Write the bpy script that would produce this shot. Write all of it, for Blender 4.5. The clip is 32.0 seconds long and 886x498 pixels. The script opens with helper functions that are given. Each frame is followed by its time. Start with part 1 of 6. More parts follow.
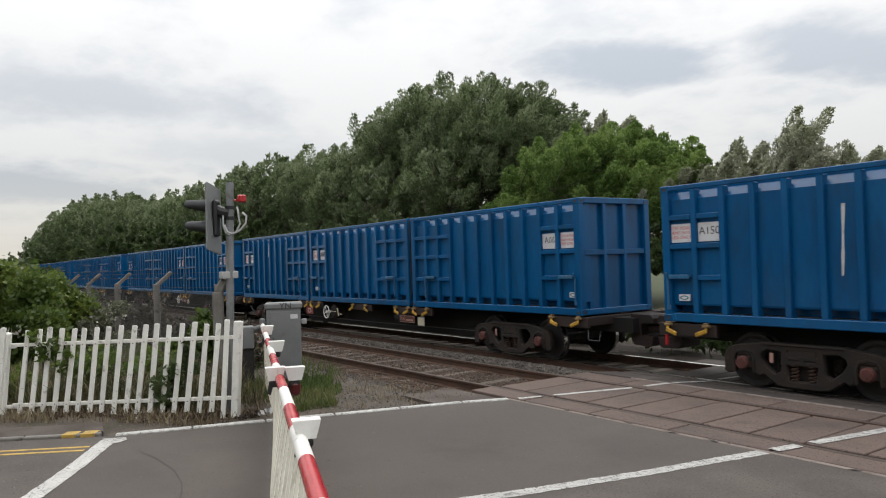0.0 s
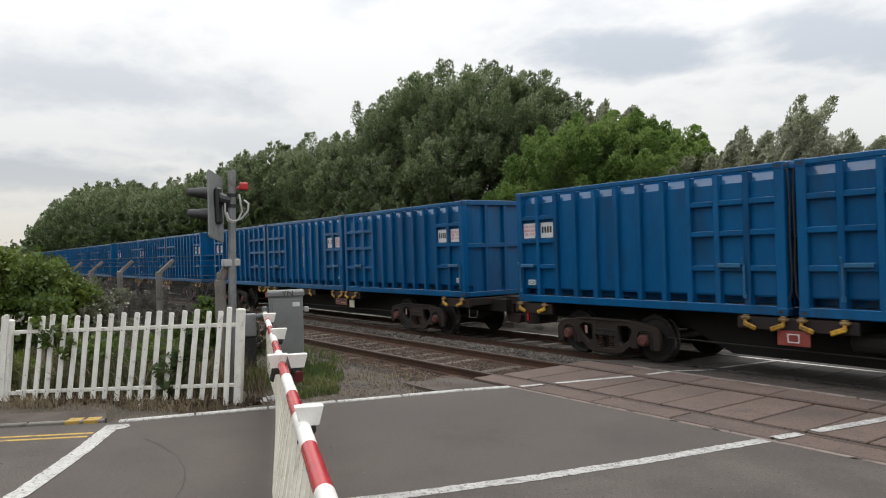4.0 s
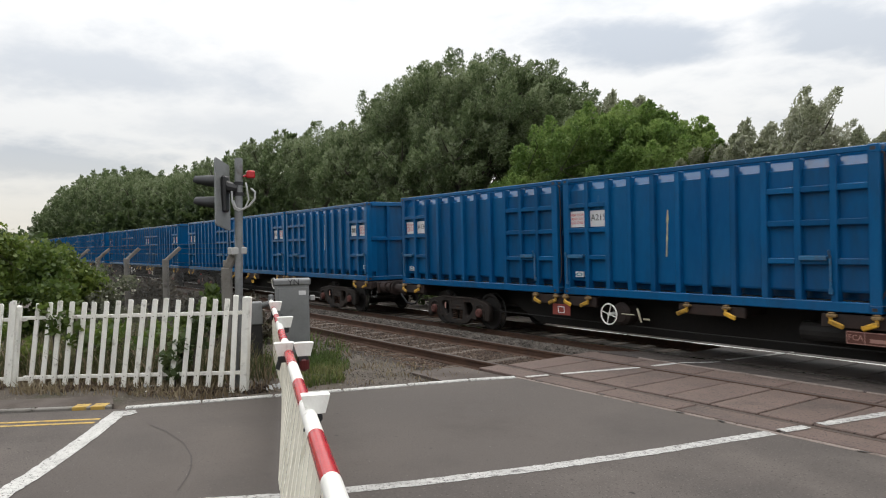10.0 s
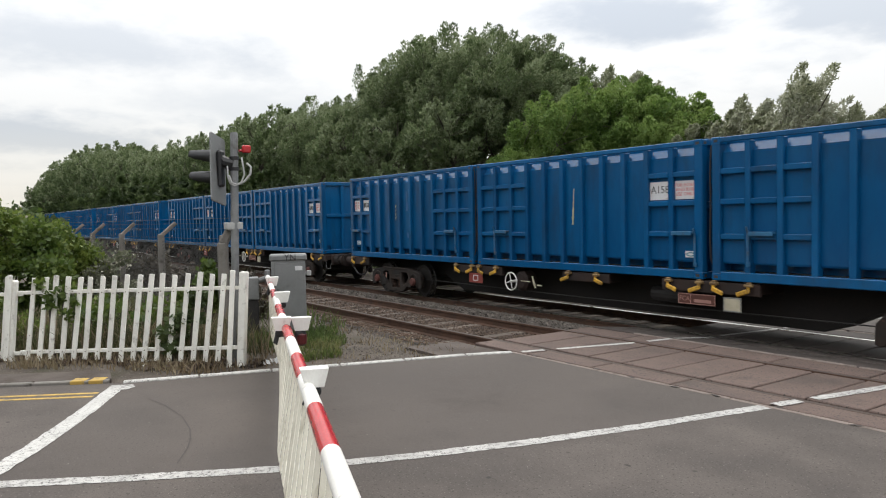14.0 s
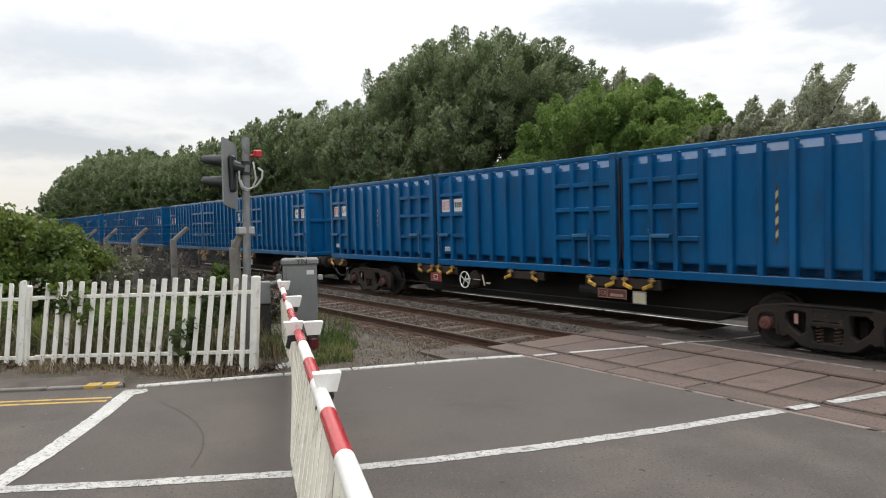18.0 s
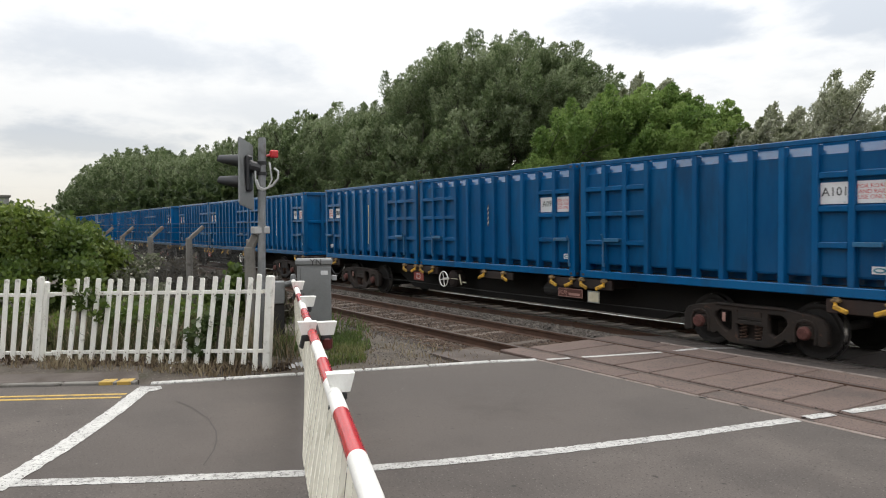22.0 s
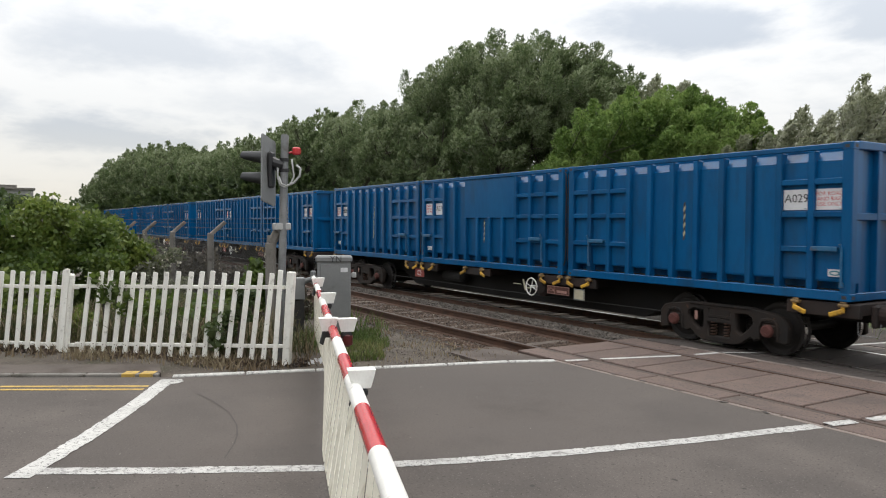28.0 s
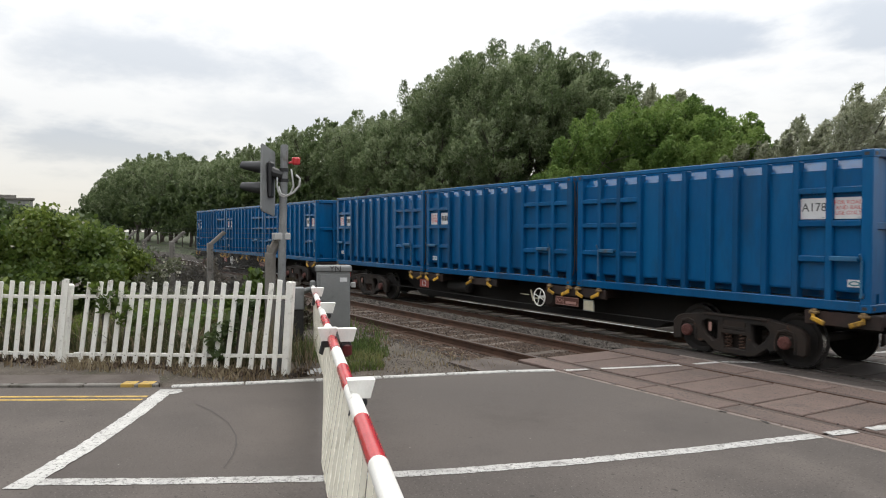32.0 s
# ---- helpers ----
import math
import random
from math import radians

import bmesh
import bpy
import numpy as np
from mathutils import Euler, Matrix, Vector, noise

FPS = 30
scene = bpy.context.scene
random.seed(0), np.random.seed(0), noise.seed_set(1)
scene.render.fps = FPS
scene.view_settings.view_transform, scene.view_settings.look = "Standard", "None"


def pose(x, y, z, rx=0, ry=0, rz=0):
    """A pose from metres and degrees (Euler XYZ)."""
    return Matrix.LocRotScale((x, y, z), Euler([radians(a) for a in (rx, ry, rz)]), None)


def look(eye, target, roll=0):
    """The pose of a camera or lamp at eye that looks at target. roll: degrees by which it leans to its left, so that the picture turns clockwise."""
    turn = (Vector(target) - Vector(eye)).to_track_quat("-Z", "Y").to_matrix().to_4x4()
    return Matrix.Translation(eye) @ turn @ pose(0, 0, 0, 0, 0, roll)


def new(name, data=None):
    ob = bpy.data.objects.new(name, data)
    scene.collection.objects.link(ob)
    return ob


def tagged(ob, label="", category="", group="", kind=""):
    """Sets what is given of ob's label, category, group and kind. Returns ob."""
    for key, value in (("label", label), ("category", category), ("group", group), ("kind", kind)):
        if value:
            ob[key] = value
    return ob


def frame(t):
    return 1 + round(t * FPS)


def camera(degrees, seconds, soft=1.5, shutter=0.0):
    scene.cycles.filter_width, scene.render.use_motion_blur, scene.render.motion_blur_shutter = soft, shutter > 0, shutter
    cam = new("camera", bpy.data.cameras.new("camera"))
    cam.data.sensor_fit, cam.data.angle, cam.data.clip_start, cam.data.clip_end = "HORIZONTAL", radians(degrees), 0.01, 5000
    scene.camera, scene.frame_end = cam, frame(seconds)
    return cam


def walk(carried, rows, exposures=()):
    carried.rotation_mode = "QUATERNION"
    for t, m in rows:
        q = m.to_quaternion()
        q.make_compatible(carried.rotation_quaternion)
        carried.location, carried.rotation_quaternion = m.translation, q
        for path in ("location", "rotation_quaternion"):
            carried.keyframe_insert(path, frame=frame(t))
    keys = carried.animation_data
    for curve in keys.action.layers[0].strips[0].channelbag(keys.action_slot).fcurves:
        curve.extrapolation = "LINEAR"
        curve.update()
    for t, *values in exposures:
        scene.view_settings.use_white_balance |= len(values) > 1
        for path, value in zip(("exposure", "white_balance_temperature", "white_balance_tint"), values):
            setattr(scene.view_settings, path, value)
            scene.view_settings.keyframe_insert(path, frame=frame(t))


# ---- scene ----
cam = camera(61.75, 32.0, soft=1.1, shutter=0.07)
PATH = [
    (0, look((0.077, 0.084, 1.991), (-8.115, 5.816, 2.168), -1.84)),
    (0.5, look((0.077, 0.103, 1.984), (-8.109, 5.846, 2.131), -1.95)),
    (1, look((0.066, 0.093, 1.985), (-8.100, 5.863, 2.122), -2.02)),
    (1.5, look((0.064, 0.092, 1.987), (-8.110, 5.852, 2.118), -2.14)),
    (2, look((0.064, 0.089, 1.986), (-8.122, 5.831, 2.111), -2.09)),
    (2.5, look((0.059, 0.084, 1.977), (-8.135, 5.815, 2.076), -1.99)),
    (3, look((0.061, 0.087, 1.983), (-8.141, 5.807, 2.035), -1.87)),
    (3.5, look((0.062, 0.085, 1.981), (-8.146, 5.797, 2.009), -1.77)),
    (5.5, look((0.076, 0.074, 1.979), (-8.127, 5.794, 2.021), -1.54)),
    (6, look((0.065, 0.075, 1.979), (-8.127, 5.809, 1.982), -1.59)),
    (6.5, look((0.060, 0.074, 1.977), (-8.125, 5.819, 1.950), -1.65)),
    (7, look((0.058, 0.082, 1.976), (-8.133, 5.818, 1.932), -1.76)),
    (7.5, look((0.047, 0.069, 1.976), (-8.148, 5.799, 1.926), -1.63)),
    (8, look((0.044, 0.064, 1.975), (-8.163, 5.778, 1.915), -1.37)),
    (8.5, look((0.039, 0.057, 1.978), (-8.177, 5.756, 1.899), -1.06)),
    (9, look((0.034, 0.070, 1.981), (-8.199, 5.745, 1.889), -0.84)),
    (9.5, look((0.025, 0.073, 1.981), (-8.213, 5.741, 1.885), -0.84)),
    (10, look((0.043, 0.078, 1.977), (-8.210, 5.725, 1.871), -1.25)),
    (10.5, look((0.042, 0.076, 1.970), (-8.228, 5.696, 1.846), -1.19)),
    (11, look((0.030, 0.063, 1.972), (-8.247, 5.670, 1.768), -0.92)),
    (11.5, look((0.036, 0.058, 1.981), (-8.227, 5.682, 1.687), -0.70)),
    (12, look((0.037, 0.061, 1.972), (-8.204, 5.715, 1.622), -0.79)),
    (12.5, look((0.035, 0.064, 1.972), (-8.191, 5.738, 1.584), -0.89)),
    (13, look((0.036, 0.066, 1.973), (-8.175, 5.758, 1.561), -1.07)),
    (13.5, look((0.038, 0.057, 1.971), (-8.172, 5.750, 1.551), -1.14)),
    (14, look((0.030, 0.056, 1.967), (-8.181, 5.748, 1.539), -1.12)),
    (14.5, look((0.035, 0.050, 1.965), (-8.177, 5.739, 1.528), -1.21)),
    (16.5, look((0.009, 0.063, 1.970), (-8.254, 5.681, 1.563), -1.22)),
    (17, look((0.006, 0.054, 1.977), (-8.266, 5.659, 1.575), -1.36)),
    (17.5, look((0.010, 0.060, 1.973), (-8.277, 5.645, 1.588), -1.42)),
    (18, look((0.011, 0.052, 1.970), (-8.281, 5.630, 1.592), -1.38)),
    (18.5, look((0.012, 0.061, 1.964), (-8.292, 5.621, 1.589), -1.32)),
    (19, look((0.017, 0.060, 1.969), (-8.297, 5.605, 1.604), -1.54)),
    (19.5, look((0.020, 0.057, 1.968), (-8.308, 5.583, 1.631), -1.32)),
    (20, look((0.009, 0.059, 1.967), (-8.342, 5.551, 1.639), -1.09)),
    (20.5, look((0.004, 0.058, 1.968), (-8.364, 5.524, 1.632), -0.94)),
    (21, look((0.001, 0.049, 1.968), (-8.375, 5.503, 1.625), -0.81)),
    (21.5, look((0.004, 0.054, 1.963), (-8.383, 5.489, 1.619), -0.75)),
    (22, look((0.003, 0.042, 1.965), (-8.388, 5.471, 1.626), -0.58)),
    (22.5, look((0.008, 0.038, 1.971), (-8.395, 5.449, 1.641), -0.42)),
    (23, look((-0.004, 0.032, 1.969), (-8.419, 5.426, 1.666), -0.23)),
    (23.5, look((-0.004, 0.030, 1.969), (-8.444, 5.387, 1.681), -0.23)),
    (24, look((0.000, 0.024, 1.967), (-8.469, 5.334, 1.699), -0.60)),
    (24.5, look((-0.000, 0.020, 1.969), (-8.496, 5.288, 1.724), -0.64)),
    (25, look((0.004, 0.020, 1.974), (-8.507, 5.265, 1.744), -0.49)),
    (25.5, look((0.003, 0.024, 1.973), (-8.510, 5.267, 1.760), -0.40)),
    (27.5, look((-0.003, 0.007, 1.967), (-8.521, 5.237, 1.653), 0.30)),
    (28, look((-0.000, -0.000, 1.961), (-8.518, 5.228, 1.614), 0.33)),
    (28.5, look((0.003, 0.005, 1.962), (-8.519, 5.225, 1.608), 0.44)),
    (29, look((0.011, 0.009, 1.969), (-8.508, 5.235, 1.623), 0.26)),
    (29.5, look((0.001, 0.003, 1.965), (-8.507, 5.249, 1.650), 0.18)),
    (30, look((-0.009, -0.002, 1.964), (-8.512, 5.254, 1.674), 0.31)),
    (30.5, look((0.003, -0.003, 1.964), (-8.499, 5.255, 1.693), 0.25)),
    (31, look((0.008, -0.014, 1.965), (-8.501, 5.233, 1.716), 0.28)),
    (31.5, look((0.007, -0.013, 1.970), (-8.515, 5.214, 1.732), 0.42)),
    (32, look((0.008, -0.005, 1.963), (-8.509, 5.232, 1.745), 0.27)),
]
walk(cam, PATH, exposures=[(0, -0.10), (3, -0.06), (6, -0.02), (9, 0.03), (11, 0.06), (13, 0.16), (20, 0.16), (25, 0.13), (32, 0.12)])

# ---- world and sun: bright overcast with grey cloud ----
world = bpy.data.worlds.new("sky")
scene.world = world
world.use_nodes = True
wn, wl = world.node_tree.nodes, world.node_tree.links
wn.clear()


def wnode(kind, **kw):
    n = wn.new(kind)
    for k, v in kw.items():
        n.inputs[k].default_value = v
    return n


w_out = wn.new("ShaderNodeOutputWorld")
w_bg = wn.new("ShaderNodeBackground")
w_sky = wn.new("ShaderNodeTexSky")
w_sky.sky_type = "NISHITA"
w_sky.sun_disc = False
w_sky.sun_elevation, w_sky.sun_rotation = radians(55), radians(315)
w_co = wn.new("ShaderNodeTexCoord")
w_sep = wn.new("ShaderNodeSeparateXYZ")
wl.new(w_co.outputs["Generated"], w_sep.inputs[0])
# project the view on a flat cloud deck
w_up = wnode("ShaderNodeMath")
w_up.operation = "ADD"
wl.new(w_sep.outputs["Z"], w_up.inputs[0])
w_up.inputs[1].default_value = 0.22
w_max = wn.new("ShaderNodeMath")
w_max.operation = "MAXIMUM"
wl.new(w_up.outputs[0], w_max.inputs[0])
w_max.inputs[1].default_value = 0.05
w_div = wn.new("ShaderNodeVectorMath")
w_div.operation = "DIVIDE"
w_cmb = wn.new("ShaderNodeCombineXYZ")
for k in ("X", "Y", "Z"):
    wl.new(w_max.outputs[0], w_cmb.inputs[k])
wl.new(w_co.outputs["Generated"], w_div.inputs[0])
wl.new(w_cmb.outputs[0], w_div.inputs[1])
w_n1 = wnode("ShaderNodeTexNoise", Scale=1.5, Detail=5.0, Roughness=0.5, Distortion=0.35)
w_n2 = wnode("ShaderNodeTexNoise", Scale=3.4, Detail=7.0, Roughness=0.6)
wl.new(w_div.outputs[0], w_n1.inputs["Vector"])
wl.new(w_div.outputs[0], w_n2.inputs["Vector"])
w_mx = wn.new("ShaderNodeMix")
w_mx.data_type = "FLOAT"
w_mx.inputs[0].default_value = 0.42
wl.new(w_n1.outputs["Fac"], w_mx.inputs[2])
wl.new(w_n2.outputs["Fac"], w_mx.inputs[3])


def wmath(op, x, y):
    n = wn.new("ShaderNodeMath")
    n.operation = op
    for k, q in ((0, x), (1, y)):
        if isinstance(q, (int, float)):
            n.inputs[k].default_value = q
        else:
            wl.new(q, n.inputs[k])
    return n.outputs[0]


def cloud(cx, cy, sx, sy, turn, soft):
    """How deep a point of the cloud deck lies in a grey cloud round (cx, cy), with ragged edges."""
    mp = wn.new("ShaderNodeMapping")
    mp.vector_type = "TEXTURE"
    mp.inputs["Location"].default_value = (cx, cy, 0)
    mp.inputs["Rotation"].default_value = (0, 0, radians(turn))
    mp.inputs["Scale"].default_value = (sx, sy, 1e4)
    wl.new(w_div.outputs[0], mp.inputs["Vector"])
    ln = wn.new("ShaderNodeVectorMath")
    ln.operation = "LENGTH"
    wl.new(mp.outputs[0], ln.inputs[0])
    d = wmath("ADD", ln.outputs["Value"], wmath("MULTIPLY", wmath("SUBTRACT", w_mx.outputs[0], 0.5), -4.2))
    mr = wn.new("ShaderNodeMapRange")
    mr.interpolation_type = "SMOOTHSTEP"
    mr.inputs["From Min"].default_value, mr.inputs["From Max"].default_value = 1.25, 1.25 - soft
    mr.inputs["To Min"].default_value, mr.inputs["To Max"].default_value = 0.0, 1.0
    wl.new(d, mr.inputs["Value"])
    return mr.outputs[0]


w_veil = wn.new("ShaderNodeMapRange")
w_veil.interpolation_type = "SMOOTHSTEP"
w_veil.inputs["From Min"].default_value, w_veil.inputs["From Max"].default_value = 0.53, 0.36
w_veil.inputs["To Max"].default_value = 0.45
wl.new(w_mx.outputs[0], w_veil.inputs["Value"])
grey = w_veil.outputs[0]
for spec, weight in (((-1.38, 1.52, 0.34, 0.17, 60, 0.9), 0.85), ((-0.95, 2.0, 0.28, 0.2, 60, 0.9), 0.75), ((-2.2, 0.40, 0.22, 0.42, 0, 1.0), 0.6), ((-3.05, 0.38, 0.26, 0.40, 0, 0.9), 0.75), ((-2.55, 0.9, 0.2, 0.35, 0, 1.0), 0.35), ((-0.3, 0.9, 0.5, 0.35, 30, 0.8), 0.7), ((1.2, -1.0, 0.9, 0.6, 30, 0.8), 0.7), ((-0.8, -1.4, 0.6, 0.9, 20, 0.8), 0.7)):
    grey = wmath("MAXIMUM", grey, wmath("MULTIPLY", cloud(*spec), weight))
w_cloud = wn.new("ShaderNodeMix")
w_cloud.data_type = "RGBA"
wl.new(grey, w_cloud.inputs[0])
w_cloud.inputs[6].default_value = (9.6, 9.55, 9.4, 1)
w_cloud.inputs[7].default_value = (5.2, 5.7, 6.4, 1)
# the overcast grows brighter towards the zenith, and is faintly cream low down
w_lift = wmath("ADD", wmath("MULTIPLY", wmath("MAXIMUM", w_sep.outputs["Z"], 0.0), 1.6), 0.72)
w_gain = wn.new("ShaderNodeVectorMath")
w_gain.operation = "SCALE"
w_low = wn.new("ShaderNodeMapRange")
w_low.inputs["From Min"].default_value, w_low.inputs["From Max"].default_value = 0.13, 0.02
w_low.inputs["To Max"].default_value = 0.55
wl.new(w_sep.outputs["Z"], w_low.inputs["Value"])
w_cream = wn.new("ShaderNodeMix")
w_cream.data_type = "RGBA"
wl.new(w_low.outputs[0], w_cream.inputs[0])
wl.new(w_cloud.outputs[2], w_cream.inputs[6])
w_cream.inputs[7].default_value = (11.5, 10.7, 9.3, 1)
wl.new(w_cream.outputs[2], w_gain.inputs[0])
wl.new(w_lift, w_gain.inputs["Scale"])
w_mix = wn.new("ShaderNodeMix")
w_mix.data_type = "RGBA"
w_mix.inputs[0].default_value = 0.90
wl.new(w_sky.outputs[0], w_mix.inputs[6])
wl.new(w_gain.outputs[0], w_mix.inputs[7])
wl.new(w_mix.outputs[2], w_bg.inputs[0])
w_bg.inputs[1].default_value = 0.1
wl.new(w_bg.outputs[0], w_out.inputs[0])

sun = new("sun", bpy.data.lights.new("sun", "SUN"))
sun.data.energy, sun.data.angle, sun.data.color = 1.0, radians(40), (1.0, 0.95, 0.88)
sun.matrix_world = look((-45, 45, 90), (0, 0, 0))

# ---- materials ----
def surface(name, a, b, rough=0.7, metal=0.0, scale=3.0, fine=40.0, bump=0.15, dirt=None, dirt_amount=0.0, dirt_scale=1.2,
            own=0.06, stretch=(1, 1, 1), bump_dist=0.01, gloss_var=0.12, whole=False, islands=0.0, specks=None, sheen=0.5):
    """Two tones mixed by noise at two scales, a third tone as stains, relief, and a little difference from piece to piece."""
    m = bpy.data.materials.new(name)
    m.use_nodes = True
    n, l = m.node_tree.nodes, m.node_tree.links
    bsdf = n["Principled BSDF"]
    co = n.new("ShaderNodeTexCoord")
    info = n.new("ShaderNodeObjectInfo")
    off = n.new("ShaderNodeVectorMath")
    off.operation = "MULTIPLY_ADD"
    l.new(co.outputs["Object"], off.inputs[0])
    off.inputs[1].default_value = stretch
    shift = n.new("ShaderNodeMath")
    shift.operation = "MULTIPLY"
    shift.inputs[1].default_value = 0.0 if whole else 37.0
    l.new(info.outputs["Random"], shift.inputs[0])
    l.new(shift.outputs[0], off.inputs[2])

    def nz(sc, detail=4.0, r=0.55):
        t = n.new("ShaderNodeTexNoise")
        t.inputs["Scale"].default_value, t.inputs["Detail"].default_value, t.inputs["Roughness"].default_value = sc, detail, r
        l.new(off.outputs[0], t.inputs["Vector"])
        return t

    big, small = nz(scale), nz(fine, 3.0, 0.6)
    add = n.new("ShaderNodeMath")
    add.operation = "MULTIPLY_ADD"
    l.new(small.outputs["Fac"], add.inputs[0])
    add.inputs[1].default_value = 0.55
    l.new(big.outputs["Fac"], add.inputs[2])
    ramp = n.new("ShaderNodeValToRGB")
    ramp.color_ramp.elements[0].position, ramp.color_ramp.elements[0].color = 0.52, (*a, 1)
    ramp.color_ramp.elements[1].position, ramp.color_ramp.elements[1].color = 1.02, (*b, 1)
    l.new(add.outputs[0], ramp.inputs[0])
    out = ramp.outputs[0]
    if dirt:
        st = nz(dirt_scale, 6.0, 0.65)
        r2 = n.new("ShaderNodeValToRGB")
        r2.color_ramp.elements[0].position, r2.color_ramp.elements[1].position = 0.62 - dirt_amount * 0.3, 0.78 - dirt_amount * 0.2
        l.new(st.outputs["Fac"], r2.inputs[0])
        mx = n.new("ShaderNodeMix")
        mx.data_type = "RGBA"
        l.new(r2.outputs[0], mx.inputs[0])
        l.new(out, mx.inputs[6])
        mx.inputs[7].default_value = (*dirt, 1)
        out = mx.outputs[2]
    for col, sc, cut in specks or ():
        sp = nz(sc, 2.0, 0.6)
        r3 = n.new("ShaderNodeValToRGB")
        r3.color_ramp.elements[0].position, r3.color_ramp.elements[1].position = cut, cut + 0.05
        l.new(sp.outputs["Fac"], r3.inputs[0])
        mx = n.new("ShaderNodeMix")
        mx.data_type = "RGBA"
        l.new(r3.outputs[0], mx.inputs[0])
        l.new(out, mx.inputs[6])
        mx.inputs[7].default_value = (*col, 1)
        out = mx.outputs[2]
    hsv = n.new("ShaderNodeHueSaturation")
    mr = n.new("ShaderNodeMapRange")
    mr.inputs["To Min"].default_value, mr.inputs["To Max"].default_value = 1 - own, 1 + own
    if islands:
        geo = n.new("ShaderNodeNewGeometry")
        l.new(geo.outputs["Random Per Island"], mr.inputs["Value"])
        mr.inputs["To Min"].default_value, mr.inputs["To Max"].default_value = 1 - islands, 1 + islands
    else:
        l.new(info.outputs["Random"], mr.inputs["Value"])
    l.new(mr.outputs[0], hsv.inputs["Value"])
    l.new(out, hsv.inputs["Color"])
    l.new(hsv.outputs[0], bsdf.inputs["Base Color"])
    rr = n.new("ShaderNodeMapRange")
    rr.inputs["To Min"].default_value, rr.inputs["To Max"].default_value = max(0.02, rough - gloss_var), min(1.0, rough + gloss_var)
    l.new(big.outputs["Fac"], rr.inputs["Value"])
    l.new(rr.outputs[0], bsdf.inputs["Roughness"])
    bsdf.inputs["Metallic"].default_value = metal
    bsdf.inputs["Specular IOR Level"].default_value = sheen
    if bump:
        bp = n.new("ShaderNodeBump")
        bp.inputs["Strength"].default_value, bp.inputs["Distance"].default_value = bump, bump_dist
        l.new(add.outputs[0], bp.inputs["Height"])
        l.new(bp.outputs[0], bsdf.inputs["Normal"])
    return m


def leafy(name, a, b, c, back=0.35):
    """Foliage: three greens from leaf to leaf, with some light passing through."""
    m = bpy.data.materials.new(name)
    m.use_nodes = True
    n, l = m.node_tree.nodes, m.node_tree.links
    bsdf = n["Principled BSDF"]
    geo = n.new("ShaderNodeNewGeometry")
    co = n.new("ShaderNodeTexCoord")
    t = n.new("ShaderNodeTexNoise")
    t.inputs["Scale"].default_value, t.inputs["Detail"].default_value = 0.42, 4.0
    l.new(co.outputs["Object"], t.inputs["Vector"])
    add = n.new("ShaderNodeMath")
    add.operation = "MULTIPLY_ADD"
    l.new(geo.outputs["Random Per Island"], add.inputs[0])
    add.inputs[1].default_value = 0.34
    wide = n.new("ShaderNodeMapRange")
    wide.inputs["From Min"].default_value, wide.inputs["From Max"].default_value = 0.32, 0.68
    wide.inputs["To Min"].default_value, wide.inputs["To Max"].default_value = 0.30, 0.92
    l.new(t.outputs["Fac"], wide.inputs["Value"])
    l.new(wide.outputs[0], add.inputs[2])
    ramp = n.new("ShaderNodeValToRGB")
    ramp.color_ramp.elements[0].position, ramp.color_ramp.elements[0].color = 0.45, (*a, 1)
    ramp.color_ramp.elements[1].position, ramp.color_ramp.elements[1].color = 1.05, (*c, 1)
    e = ramp.color_ramp.elements.new(0.75)
    e.color = (*b, 1)
    l.new(add.outputs[0], ramp.inputs[0])
    l.new(ramp.outputs[0], bsdf.inputs["Base Color"])
    bsdf.inputs["Roughness"].default_value = 0.55
    tr = n.new("ShaderNodeBsdfTranslucent")
    l.new(ramp.outputs[0], tr.inputs[0])
    mx = n.new("ShaderNodeMixShader")
    mx.inputs[0].default_value = back
    l.new(bsdf.outputs[0], mx.inputs[1])
    l.new(tr.outputs[0], mx.inputs[2])
    l.new(mx.outputs[0], n["Material Output"].inputs[0])
    return m


BLUE = surface("blue_paint", (0.0018, 0.0715, 0.205), (0.0030, 0.098, 0.252), 0.24, scale=0.9, fine=11, bump=0.03, gloss_var=0.07, dirt=(0.009, 0.060, 0.145), dirt_amount=0.40, dirt_scale=1.5, own=0.12, bump_dist=0.004, stretch=(1, 1, 0.3), sheen=0.34)
BLUE_IN = surface("blue_paint_worn", (0.02, 0.09, 0.2), (0.05, 0.12, 0.22), 0.55, scale=2, fine=20, bump=0.1, dirt=(0.1, 0.07, 0.05), dirt_amount=0.5)
BLUE_LT = surface("blue_fitting_paint", (0.012, 0.105, 0.23), (0.03, 0.15, 0.29), 0.4, scale=4, fine=30, bump=0.06, dirt=(0.09, 0.08, 0.075), dirt_amount=0.3, dirt_scale=6)
OLD_WOOD = surface("weathered_wood", (0.075, 0.07, 0.06), (0.14, 0.13, 0.115), 0.9, scale=3, fine=30, bump=0.2, own=0.2)
BLACK_STEEL = surface("dark_steel", (0.012, 0.011, 0.011), (0.03, 0.027, 0.025), 0.7, scale=3, fine=30, bump=0.2)
FRAME_BROWN = surface("wagon_brown", (0.017, 0.0085, 0.0065), (0.036, 0.018, 0.0135), 0.75, scale=2.5, fine=25, bump=0.2, dirt=(0.013, 0.011, 0.0095), dirt_amount=0.6)
UNDER_BLACK = surface("underframe_grime", (0.007, 0.006, 0.0055), (0.016, 0.013, 0.011), 0.85, scale=2.5, fine=25, bump=0.2)
